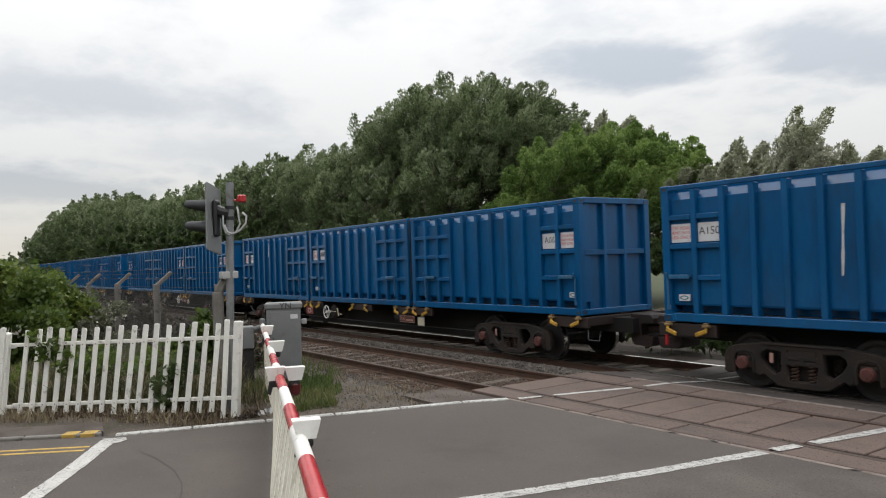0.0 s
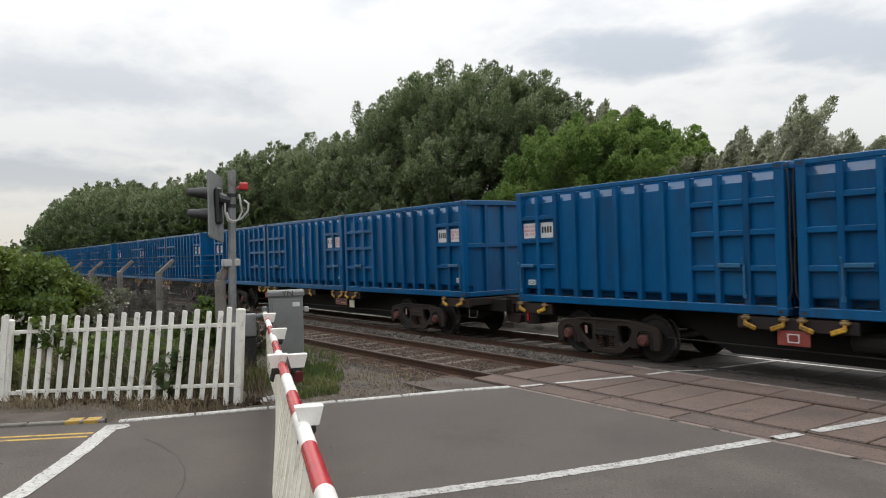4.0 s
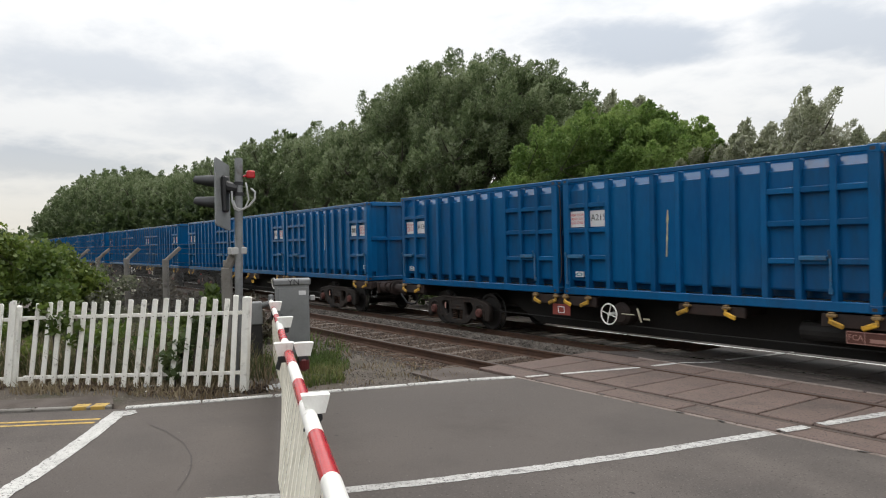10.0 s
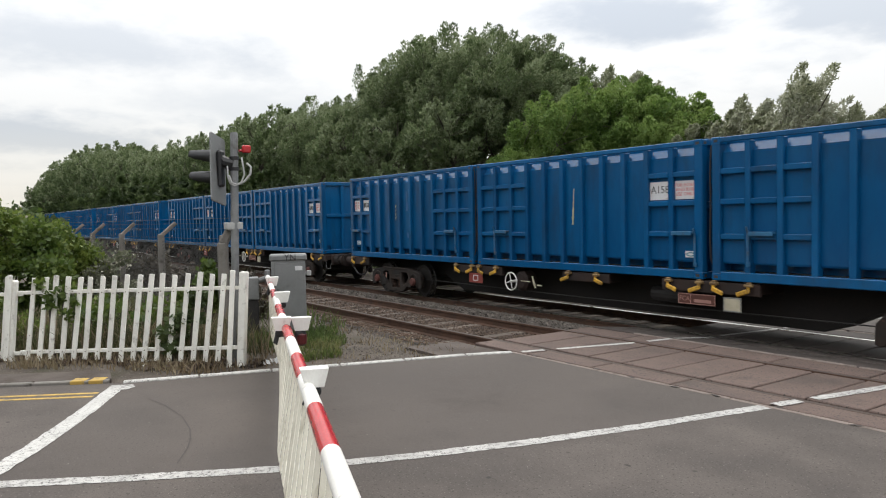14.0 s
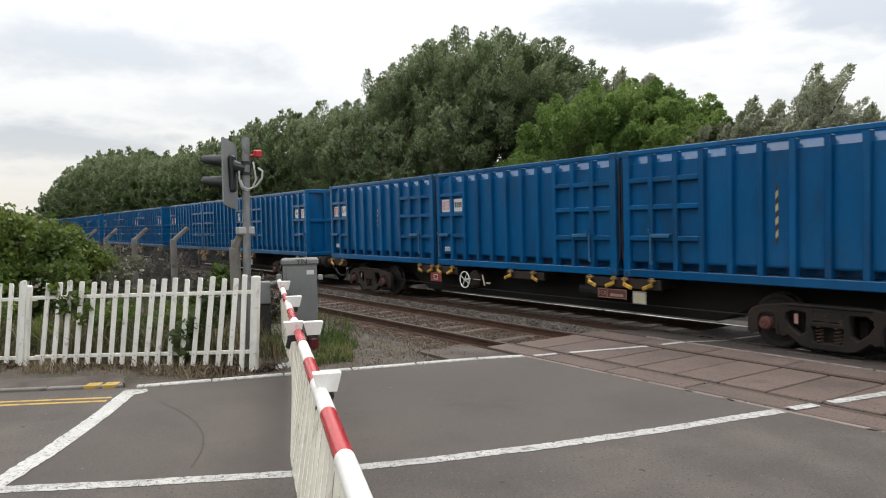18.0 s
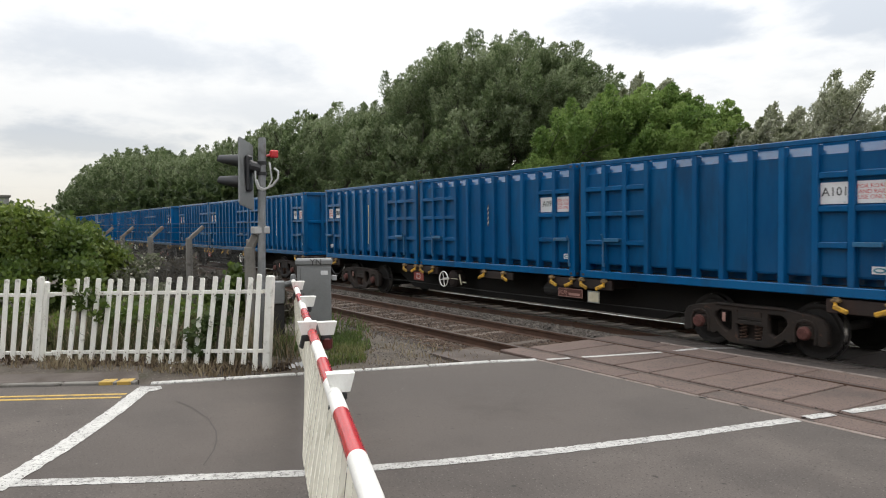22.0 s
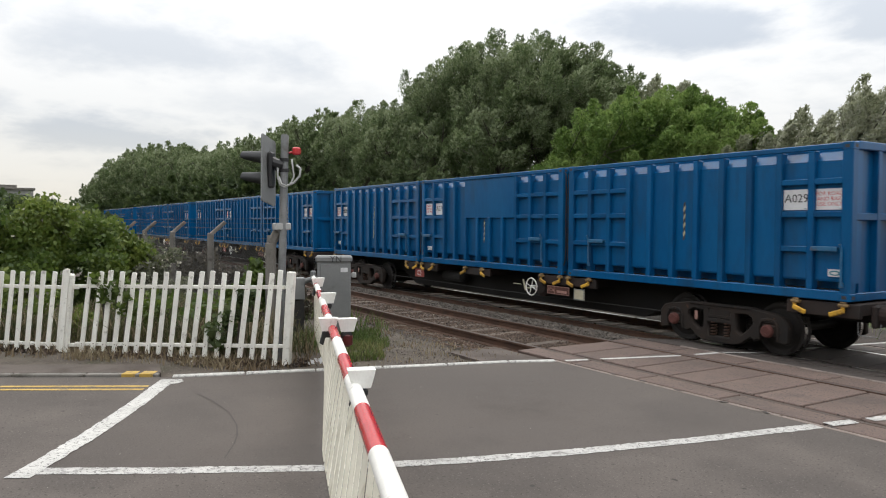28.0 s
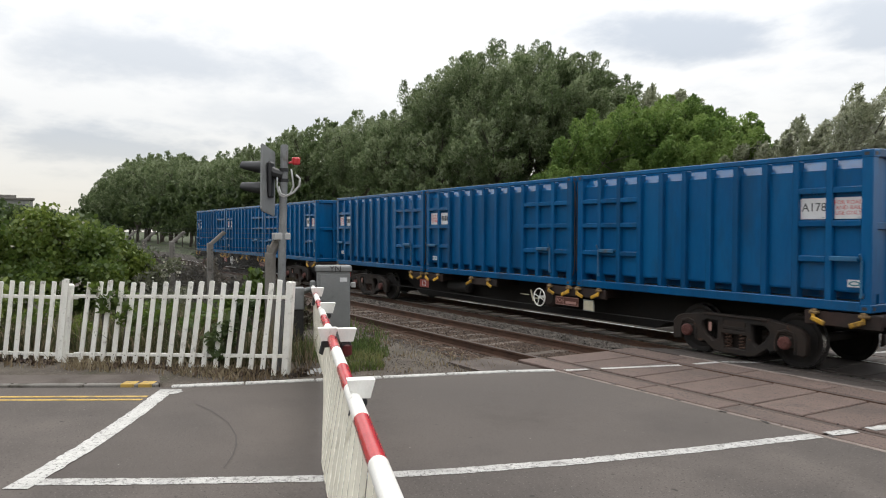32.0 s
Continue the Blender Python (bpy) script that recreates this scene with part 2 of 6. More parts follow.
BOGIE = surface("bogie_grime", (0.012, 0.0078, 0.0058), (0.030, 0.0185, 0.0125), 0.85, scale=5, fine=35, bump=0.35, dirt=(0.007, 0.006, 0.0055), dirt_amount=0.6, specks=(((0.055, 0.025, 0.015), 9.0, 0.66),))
SPRING_RUST = surface("spring_rust", (0.045, 0.024, 0.016), (0.085, 0.045, 0.03), 0.85, scale=6, fine=40, bump=0.2)
AXLEBOX = surface("axlebox_rust", (0.07, 0.022, 0.017), (0.13, 0.042, 0.034), 0.75, scale=6, fine=40, bump=0.2)
WHEEL = surface("wheel_steel", (0.016, 0.014, 0.013), (0.036, 0.03, 0.027), 0.7, metal=0.1, scale=4, fine=30)
TREAD = surface("polished_tread", (0.35, 0.34, 0.33), (0.5, 0.48, 0.46), 0.28, metal=1.0, scale=5, fine=40, bump=0.03)
YELLOW = surface("yellow_paint", (0.44, 0.235, 0.012), (0.64, 0.36, 0.03), 0.6, scale=5, fine=40, bump=0.15, dirt=(0.17, 0.095, 0.03), dirt_amount=0.55, dirt_scale=9, own=0.3)
WHITE = surface("white_paint", (0.72, 0.705, 0.66), (0.87, 0.86, 0.82), 0.5, scale=4, fine=50, bump=0.1, dirt=(0.33, 0.31, 0.27), dirt_amount=0.12, dirt_scale=6)
RED = surface("red_paint", (0.38, 0.018, 0.022), (0.55, 0.035, 0.04), 0.2, scale=4, fine=40, bump=0.04, dirt=(0.25, 0.05, 0.05), dirt_amount=0.1)
LENS_RED = surface("dark_red_lens", (0.07, 0.008, 0.009), (0.11, 0.014, 0.015), 0.3, bump=0)
PLATE_RED = surface("plate_red", (0.22, 0.03, 0.025), (0.32, 0.07, 0.05), 0.65, scale=6, fine=40, bump=0.1)
PLATE_ORANGE = surface("plate_maroon", (0.075, 0.024, 0.017), (0.115, 0.040, 0.027), 0.65, scale=6, fine=40, bump=0.1)
PLATE_PINK = surface("faded_pink_tag", (0.30, 0.16, 0.13), (0.42, 0.24, 0.2), 0.65, scale=6, fine=40, bump=0.1)
WORN_GOLD = surface("worn_gold_paint", (0.16, 0.095, 0.035), (0.30, 0.20, 0.085), 0.7, scale=8, fine=50, bump=0.1, dirt=(0.05, 0.03, 0.02), dirt_amount=0.5, dirt_scale=14)
PLATE_CREAM = surface("plate_cream", (0.42, 0.38, 0.27), (0.56, 0.51, 0.38), 0.65, scale=6, fine=40, bump=0.1)
STICKER = surface("white_sticker", (0.62, 0.62, 0.62), (0.72, 0.72, 0.73), 0.45, scale=8, fine=60, bump=0.02)
INK = surface("black_ink", (0.015, 0.015, 0.016), (0.03, 0.03, 0.03), 0.5, bump=0)
INK_RED = surface("red_ink", (0.50, 0.05, 0.05), (0.6, 0.1, 0.09), 0.5, bump=0)
INK_TEAL = surface("teal_ink", (0.02, 0.16, 0.22), (0.03, 0.2, 0.26), 0.5, bump=0)
CHALK = surface("white_scrape", (0.45, 0.46, 0.45), (0.65, 0.66, 0.64), 0.7, scale=12, fine=60)
CHALK_YEL = surface("yellow_scrape", (0.374, 0.352, 0.1716), (0.495, 0.462, 0.286), 0.7, scale=12, fine=60)
ASPHALT = surface("asphalt", (0.0500, 0.0405, 0.0352), (0.1110, 0.0925, 0.0815), 0.85, scale=0.7, fine=75, bump=0.35, dirt=(0.0590, 0.0485, 0.0425), dirt_amount=0.35, dirt_scale=0.35, bump_dist=0.005, whole=True, specks=(((0.125, 0.107, 0.095), 62, 0.625), ((0.036, 0.030, 0.027), 48, 0.62), ((0.0320, 0.0270, 0.0240), 6.0, 0.71), ((0.30, 0.28, 0.25), 21.0, 0.735)))
ASPHALT_OLD = surface("old_asphalt", (0.0470, 0.0385, 0.0340), (0.1120, 0.0945, 0.0835), 0.88, scale=1.1, fine=60, bump=0.35, dirt=(0.0580, 0.0485, 0.0430), dirt_amount=0.4, dirt_scale=0.5, bump_dist=0.006, whole=True, specks=(((0.135, 0.116, 0.104), 45, 0.63), ((0.036, 0.030, 0.026), 38, 0.61), ((0.0330, 0.0275, 0.0250), 5.0, 0.70), ((0.30, 0.28, 0.25), 21.0, 0.735)))
ASPHALT_PATH = surface("path_asphalt", (0.0662, 0.0530, 0.0457), (0.1013, 0.0815, 0.0698), 0.9, scale=1.5, fine=90, bump=0.35, dirt=(0.0390, 0.0272, 0.0190), dirt_amount=0.4, dirt_scale=1.0, whole=True)
DECK = surface("crossing_deck", (0.094, 0.064, 0.053), (0.148, 0.103, 0.086), 0.85, scale=1.6, fine=70, bump=0.25, dirt=(0.07, 0.053, 0.045), dirt_amount=0.25, dirt_scale=0.9, own=0.09, specks=(((0.15, 0.12, 0.105), 50, 0.62), ((0.035, 0.029, 0.026), 40, 0.60)))
# Far slabs: a greyer, darker tone with some of the train's shade in the colour.
DECK_DARK = surface("dark_train_shaded_deck", (0.042, 0.033, 0.029), (0.080, 0.064, 0.056), 0.8, scale=1.6, fine=70, bump=0.25, dirt=(0.030, 0.025, 0.022), dirt_amount=0.35, dirt_scale=0.8, own=0.12)
CRACK = surface("tarred_crack", (0.036, 0.031, 0.028), (0.062, 0.053, 0.048), 0.85, bump=0.1)
EDGE_STRIP = surface("concrete_edge", (0.165, 0.132, 0.115), (0.26, 0.215, 0.19), 0.9, scale=3, fine=60, bump=0.3, dirt=(0.09, 0.072, 0.06), dirt_amount=0.35, dirt_scale=5)
CONCRETE = surface("concrete", (0.136, 0.1258, 0.1122), (0.2108, 0.1972, 0.1802), 0.9, scale=3, fine=60, bump=0.3, dirt=(0.0748, 0.068, 0.0544), dirt_amount=0.4, dirt_scale=4)
FENCE_WHITE = surface("weathered_white_paint", (0.74, 0.725, 0.67), (0.90, 0.885, 0.83), 0.6, scale=4, fine=45, bump=0.15, dirt=(0.30, 0.275, 0.23), dirt_amount=0.12, dirt_scale=7, specks=(((0.2, 0.18, 0.14), 28, 0.71),))
PAINT_WORN = surface("worn_road_paint", (0.34, 0.333, 0.318), (0.50, 0.49, 0.47), 0.75, scale=3, fine=70, bump=0.25, dirt=(0.13, 0.125, 0.118), dirt_amount=0.45, dirt_scale=14, whole=True, specks=(((0.09, 0.085, 0.08), 40, 0.60), ((0.10, 0.095, 0.09), 18, 0.64)))
PAINT_ROAD = surface("road_paint_white", (0.3936, 0.3854, 0.369), (0.5412, 0.533, 0.5084), 0.7, scale=3, fine=80, bump=0.2, dirt=(0.1968, 0.1927, 0.1804), dirt_amount=0.28, dirt_scale=16, whole=True, specks=(((0.12, 0.115, 0.108), 30, 0.61), ((0.10, 0.095, 0.09), 75, 0.62),))
PAINT_YEL = surface("road_paint_yellow", (0.408, 0.255, 0.0425), (0.51, 0.34, 0.085), 0.7, scale=3, fine=80, bump=0.2, dirt=(0.17, 0.136, 0.0765), dirt_amount=0.4, dirt_scale=9, whole=True)
RAIL_RUST = surface("rail_rust", (0.046, 0.023, 0.014), (0.098, 0.050, 0.030), 0.85, scale=4, fine=40, bump=0.2)
RAIL_SHINY = surface("polished_rail", (0.42, 0.41, 0.40), (0.60, 0.59, 0.57), 0.3, metal=1.0, scale=3, fine=30, bump=0.03)
RAIL_TOP = surface("rail_running_face", (0.038, 0.025, 0.019), (0.080, 0.055, 0.042), 0.7, metal=0.1, scale=3, fine=40, bump=0.05)
SLEEPER = surface("sleeper_timber", (0.068, 0.052, 0.041), (0.145, 0.117, 0.095), 0.9, scale=3, fine=40, bump=0.3, own=0.2)
STONE = surface("ballast_stone", (0.045, 0.037, 0.031), (0.135, 0.117, 0.100), 0.9, scale=6, fine=40, bump=0.3, islands=0.45)
STONE_BROWN = surface("rusty_ballast_stone", (0.040, 0.026, 0.019), (0.105, 0.074, 0.055), 0.92, scale=6, fine=40, bump=0.3, islands=0.45)
BALLAST = surface("ballast_bed", (0.022, 0.0155, 0.0115), (0.058, 0.043, 0.033), 0.95, scale=9, fine=45, bump=0.8, dirt=(0.0165, 0.01444, 0.01155), dirt_amount=0.5, dirt_scale=1.5, whole=True, bump_dist=0.03)
DIRT = surface("dirt_verge", (0.048, 0.037, 0.028), (0.104, 0.085, 0.067), 0.95, scale=2.5, fine=40, bump=0.6, dirt=(0.045, 0.042, 0.022), dirt_amount=0.35, dirt_scale=1.3, whole=True, bump_dist=0.03, specks=(((0.19, 0.17, 0.15), 30, 0.64), ((0.03, 0.024, 0.018), 22, 0.62)))
GRASS_GROUND = surface("grassland", (0.0245, 0.0385, 0.0112), (0.0525, 0.07, 0.021), 0.95, scale=0.4, fine=12, bump=0.6, dirt=(0.063, 0.0525, 0.0315), dirt_amount=0.3, dirt_scale=0.3, whole=True, bump_dist=0.05)
GREY_CAB = surface("cabinet_grey", (0.165, 0.17, 0.17), (0.215, 0.22, 0.22), 0.5, scale=2, fine=40, bump=0.05, dirt=(0.1, 0.1, 0.095), dirt_amount=0.25, dirt_scale=2.5)
GREY_DARK = surface("grey_steel_dark", (0.075, 0.078, 0.08), (0.12, 0.122, 0.125), 0.55, scale=3, fine=40, bump=0.1)
GALV = surface("galvanised_post", (0.17, 0.175, 0.178), (0.26, 0.265, 0.268), 0.5, metal=0.35, scale=4, fine=40, bump=0.08, dirt=(0.11, 0.1, 0.09), dirt_amount=0.3, dirt_scale=5)
BLACK = surface("black_plastic", (0.012, 0.012, 0.013), (0.028, 0.028, 0.03), 0.5, scale=4, fine=40, bump=0.05)
CABLE = surface("grey_cable", (0.34, 0.34, 0.34), (0.46, 0.46, 0.45), 0.5, bump=0)
SKIRT = surface("skirt_aluminium", (0.63, 0.5939, 0.491), (0.7812, 0.7393, 0.625), 0.55, scale=3, fine=40, bump=0.05, dirt=(0.4536, 0.4121, 0.3125), dirt_amount=0.25, dirt_scale=5, own=0.08)
BARK = surface("bark", (0.045, 0.037, 0.03), (0.10, 0.085, 0.07), 0.95, scale=3, fine=20, bump=0.8, bump_dist=0.03)
BRICK = surface("brick", (0.0825, 0.04125, 0.03025), (0.1375, 0.077, 0.055), 0.9, scale=4, fine=40, bump=0.2, own=0.2)
FAR_WALL = surface("far_render", (0.23, 0.23, 0.22), (0.3, 0.3, 0.29), 0.9, scale=0.2, fine=3, bump=0)
GLASS_DARK = surface("dark_glass", (0.02, 0.025, 0.03), (0.04, 0.045, 0.05), 0.15, bump=0)
WILLOW = leafy("willow_leaf", (0.078, 0.112, 0.047), (0.140, 0.186, 0.080), (0.28, 0.325, 0.195), 0.46)
MAPLE = leafy("sycamore_leaf", (0.078, 0.138, 0.033), (0.140, 0.225, 0.052), (0.255, 0.345, 0.105), 0.5)
HAWTHORN = leafy("hawthorn_leaf", (0.050, 0.088, 0.018), (0.105, 0.155, 0.028), (0.20, 0.25, 0.055), 0.45)
HEDGE = leafy("dark_shrub_leaf", (0.034, 0.056, 0.020), (0.060, 0.092, 0.030), (0.11, 0.145, 0.05), 0.4)
SILVER = leafy("grey_poplar_leaf", (0.17, 0.19, 0.105), (0.29, 0.31, 0.20), (0.48, 0.49, 0.39), 0.55)
DULLGRASS = leafy("dull_undergrowth", (0.035, 0.045, 0.016), (0.065, 0.075, 0.028), (0.13, 0.12, 0.055), 0.35)
STICK = surface("dead_stick", (0.10, 0.062, 0.042), (0.19, 0.13, 0.095), 0.9, scale=5, fine=40, bump=0.2)
WIRE = surface("weathered_wire", (0.05, 0.048, 0.045), (0.085, 0.082, 0.078), 0.7, metal=0.2, bump=0)
TANGLE = leafy("bramble_tangle", (0.026, 0.022, 0.014), (0.056, 0.046, 0.030), (0.115, 0.098, 0.07), 0.25)
LITTER = leafy("leaf_litter", (0.03, 0.02, 0.014), (0.065, 0.04, 0.026), (0.16, 0.115, 0.075), 0.1)
PALESHRUB = leafy("pale_shrub_leaf", (0.07, 0.085, 0.045), (0.12, 0.135, 0.08), (0.22, 0.225, 0.16), 0.4)
GRASS = leafy("grass_blade", (0.05, 0.09, 0.02), (0.10, 0.145, 0.035), (0.2, 0.2, 0.08), 0.45)
DRYGRASS = leafy("dry_stalk", (0.13, 0.095, 0.055), (0.2, 0.15, 0.09), (0.3, 0.25, 0.16), 0.2)
BLOSSOM = leafy("pale_blossom", (0.25, 0.24, 0.18), (0.38, 0.36, 0.28), (0.5, 0.48, 0.4), 0.2)

# ---- mesh tools ----
def mesh_of(name, verts, faces, mats, index=None, smooth=False):
    me = bpy.data.meshes.new(name)
    me.from_pydata([tuple(v) for v in verts], [], faces)
    for m in (mats if isinstance(mats, (list, tuple)) else [mats]):
        me.materials.append(m)
    if index:
        me.polygons.foreach_set("material_index", index)
    if smooth:
        me.polygons.foreach_set("use_smooth", [True] * len(me.polygons))
    me.update()
    return me


class Shape:
    """Collects boxes, tubes and prisms into one mesh."""

    def __init__(self):
        self.v, self.f, self.m = [], [], []

    def add(self, verts, faces, mat=0):
        k = len(self.v)
        self.v += [tuple(p) for p in verts]
        self.f += [tuple(i + k for i in f) for f in faces]
        self.m += [mat] * len(faces)
        return self

    def box(self, lo, hi, bevel=0.0, mat=0, m=None):
        (x0, y0, z0), (x1, y1, z1) = lo, hi
        if bevel <= 0:
            v = [(x, y, z) for z in (z0, z1) for x, y in ((x0, y0), (x1, y0), (x1, y1), (x0, y1))]
            f = [(3, 2, 1, 0), (4, 5, 6, 7), (0, 1, 5, 4), (1, 2, 6, 5), (2, 3, 7, 6), (3, 0, 4, 7)]
        else:
            b = min(bevel, (x1 - x0) / 2.01, (y1 - y0) / 2.01, (z1 - z0) / 2.01)

            def ring(d, z):
                return [(x0 + d, y0 + b, z), (x0 + b, y0 + d, z), (x1 - b, y0 + d, z), (x1 - d, y0 + b, z),
                        (x1 - d, y1 - b, z), (x1 - b, y1 - d, z), (x0 + b, y1 - d, z), (x0 + d, y1 - b, z)]
            v = ring(b * 0.99, z0) + ring(0, z0 + b) + ring(0, z1 - b) + ring(b * 0.99, z1)
            f = [tuple(reversed(range(8))), tuple(range(24, 32))]
            for r in range(3):
                f += [(r * 8 + i, r * 8 + (i + 1) % 8, r * 8 + 8 + (i + 1) % 8, r * 8 + 8 + i) for i in range(8)]
        if m is not None:
            v = [m @ Vector(p) for p in v]
        return self.add(v, f, mat)

    def tube(self, pts, r, n=8, mat=0, caps=True):
        """A round bar along points; r a number or one for each point."""
        pts = [Vector(p) for p in pts]
        rs = r if isinstance(r, (list, tuple)) else [r] * len(pts)
        v, f, up = [], [], None
        for i, p in enumerate(pts):
            d = (pts[min(i + 1, len(pts) - 1)] - pts[max(i - 1, 0)]).normalized()
            if up is None:
                up = d.orthogonal().normalized()
            up = (up - d * up.dot(d)).normalized()
            side = d.cross(up)
            v += [p + (up * math.cos(a) + side * math.sin(a)) * rs[i] for a in (2 * math.pi * k / n for k in range(n))]
        for i in range(len(pts) - 1):
            f += [(i * n + k, i * n + (k + 1) % n, (i + 1) * n + (k + 1) % n, (i + 1) * n + k) for k in range(n)]
        if caps:
            f += [tuple(reversed(range(n))), tuple(range((len(pts) - 1) * n, len(pts) * n))]
        return self.add(v, f, mat)

    def prism(self, outline, d0, d1, axis="y", mat=0):
        """A flat outline (a, b) carried from d0 to d1 along an axis."""
        put = {"y": lambda a, b, d: (a, d, b), "x": lambda a, b, d: (d, a, b), "z": lambda a, b, d: (a, b, d)}[axis]
        n = len(outline)
        v = [put(a, b, d) for d in (d0, d1) for a, b in outline]
        f = [tuple(range(n)), tuple(reversed(range(n, 2 * n)))] + [(i, i + n, (i + 1) % n + n, (i + 1) % n) for i in range(n)]
        return self.add(v, f, mat)

    def mesh(self, name, mats, smooth=False, fix=False):
        me = mesh_of(name, self.v, self.f, mats, self.m, smooth)
        if fix:
            bm = bmesh.new()
            bm.from_mesh(me)
            bmesh.ops.recalc_face_normals(bm, faces=bm.faces)
            bm.to_mesh(me)
            bm.free()
        return me


def part(name, data, parent, label="", m=None):
    """Links a mesh as one object under a thing or under a part."""
    ob = new(name, data)
    ob.parent = parent
    if m is not None:
        ob.matrix_basis = m
    if label:
        ob["label"] = label
    return ob


def thing(name, label, category, m=None, group="", kind="", data=None):
    ob = new(name, data)
    if m is not None:
        ob.matrix_basis = m
    return tagged(ob, label, category, group, kind)


def flat_cut(name, loops, depth, mat, bevel=0.0):
    """A plate in the xz plane with holes: the first loop is the outline. It is centred on y = 0."""
    cu = bpy.data.curves.new(name, "CURVE")
    cu.dimensions, cu.fill_mode, cu.extrude, cu.bevel_depth, cu.bevel_resolution = "2D", "BOTH", depth / 2 - bevel, bevel, 0
    for loop in loops:
        sp = cu.splines.new("POLY")
        sp.points.add(len(loop) - 1)
        for p, (x, z) in zip(sp.points, loop):
            p.co = (x, z, 0, 1)
        sp.use_cyclic_u = True
    tmp = new(name, cu)
    me = bpy.data.meshes.new_from_object(tmp)
    bpy.data.objects.remove(tmp)
    bpy.data.curves.remove(cu)
    me.transform(pose(0, 0, 0, 90))
    me.materials.clear()
    me.materials.append(mat)
    return me


def lettering(text, size, mat, depth=0.001):
    """Text in the xz plane, read from the -y side, centred on the origin."""
    cu = bpy.data.curves.new("lettering", "FONT")
    cu.body, cu.size, cu.extrude, cu.align_x, cu.align_y, cu.resolution_u = text, size, depth, "CENTER", "CENTER", 2
    tmp = new("lettering", cu)
    me = bpy.data.meshes.new_from_object(tmp)
    bpy.data.objects.remove(tmp)
    bpy.data.curves.remove(cu)
    me.transform(pose(0, 0, 0, 90))
    me.materials.clear()
    me.materials.append(mat)
    return me


def circle(r, n=16, cx=0.0, cz=0.0, start=0.0):
    return [(cx + r * math.cos(start + 2 * math.pi * k / n), cz + r * math.sin(start + 2 * math.pi * k / n)) for k in range(n)]


def sheet(name, outline, z, mat, thick=0.03):
    """A flat slab with its top at z."""
    s = Shape()
    n = len(outline)
    s.add([(x, y, z) for x, y in outline] + [(x, y, z - thick) for x, y in outline],
          [tuple(range(n)), tuple(reversed(range(n, 2 * n)))] + [(i, i + n, (i + 1) % n + n, (i + 1) % n) for i in range(n)])
    return s.mesh(name, mat, fix=True)


def lerp(a, b, k):
    return a + (b - a) * k


def stretch_between(pts, y):
    """x on a line of points (x, y) sorted by y."""
    for (xa, ya), (xb, yb) in zip(pts, pts[1:]):
        if y <= yb or (xb, yb) == pts[-1]:
            return lerp(xa, xb, (y - ya) / (yb - ya))

# ---- the plan ----
RAIL_A, GAUGE, TRACKS_APART = 7.427, 1.505, 3.405
NEAR_C = RAIL_A + GAUGE / 2
FAR_C = NEAR_C + TRACKS_APART
SIDE_Y = FAR_C - 1.219
LOW = -0.12  # the far track and the road beyond it lie lower than the near track
RAILS = [NEAR_C - GAUGE / 2, NEAR_C + GAUGE / 2, FAR_C - GAUGE / 2, FAR_C + GAUGE / 2]
# left edge of the carriageway, from the kerb of the side road over the crossing
ROAD_EDGE = [(-26.0, -27.0), (-10.76, 0.10), (-9.72, 1.92), (-8.86, 4.74), (-8.40, 6.25), (-8.13, 6.89), (-7.53, 8.85), (-7.42, 9.55), (-7.55, 10.87), (-7.25, 12.73), (-6.77, 15.06), (-3.4, 28.6), (2.5, 50.0)]


def deck_z(y):
    """Level of the crossing: flat to the near track, falling to the far one."""
    return LOW * max(0.0, min(1.0, (y - 9.55) / 1.1))


def edge_x(y):
    return stretch_between(ROAD_EDGE, y)


def bed_height(x, y):
    """Ground level: low along the tracks outside the crossing, level with the road elsewhere."""
    z = -0.06 + deck_z(y)
    if x < edge_x(y) - 0.75:
        k = min(1.0, (edge_x(y) - 0.75 - x) / 0.5)
        if 6.55 < y < 14.2:
            z = lerp(z, -0.172 + deck_z(y), k) + 0.012 * k * noise.noise((x * 1.7, y * 1.7, 0))
            if 9.4 < y < 10.5:
                z += 0.10 * k * math.sin(math.pi * (y - 9.4) / 1.1)
        elif y >= 14.2:
            z = lerp(z, -0.22, k)
        else:
            z = lerp(z, -0.02, k)
            if y < 6.0:
                z += 0.03 * noise.noise((x * 0.8, y * 0.8, 0))
    return z


def ground():
    xs = [-2500, -1200, -600, -350, -220, -150, -110, -80] + list(np.arange(-62, -24, 1.0)) + list(np.arange(-24, -3, 0.3)) + list(np.arange(-3, 12, 1.5)) + [14, 20, 40, 100, 300, 1200, 2500]
    ys = [-2500, -1000, -300, -100, -40, -20, -10, -5, -2, -1] + list(np.arange(-0.5, 15, 0.25)) + list(np.arange(15, 34, 1.0)) + [36, 45, 60, 100, 200, 500, 1200, 2500]
    v = [(x, y, bed_height(x, y)) for y in ys for x in xs]
    nx = len(xs)
    f, idx = [], []
    for j in range(len(ys) - 1):
        for i in range(nx - 1):
            f.append((j * nx + i, j * nx + i + 1, (j + 1) * nx + i + 1, (j + 1) * nx + i))
            x, y = xs[i] + 0.1, ys[j] + 0.1
            if 6.3 <= y < 15.2 and -420 < x < 40:
                idx.append(1)
            elif -32 < x < 3 and -3 < y < 6.4:
                idx.append(2)
            else:
                idx.append(0)
    thing("ground", "rough grass, dirt verge and ballast bed", "ground", kind="structure", data=mesh_of("ground", v, f, [GRASS_GROUND, BALLAST, DIRT], idx))


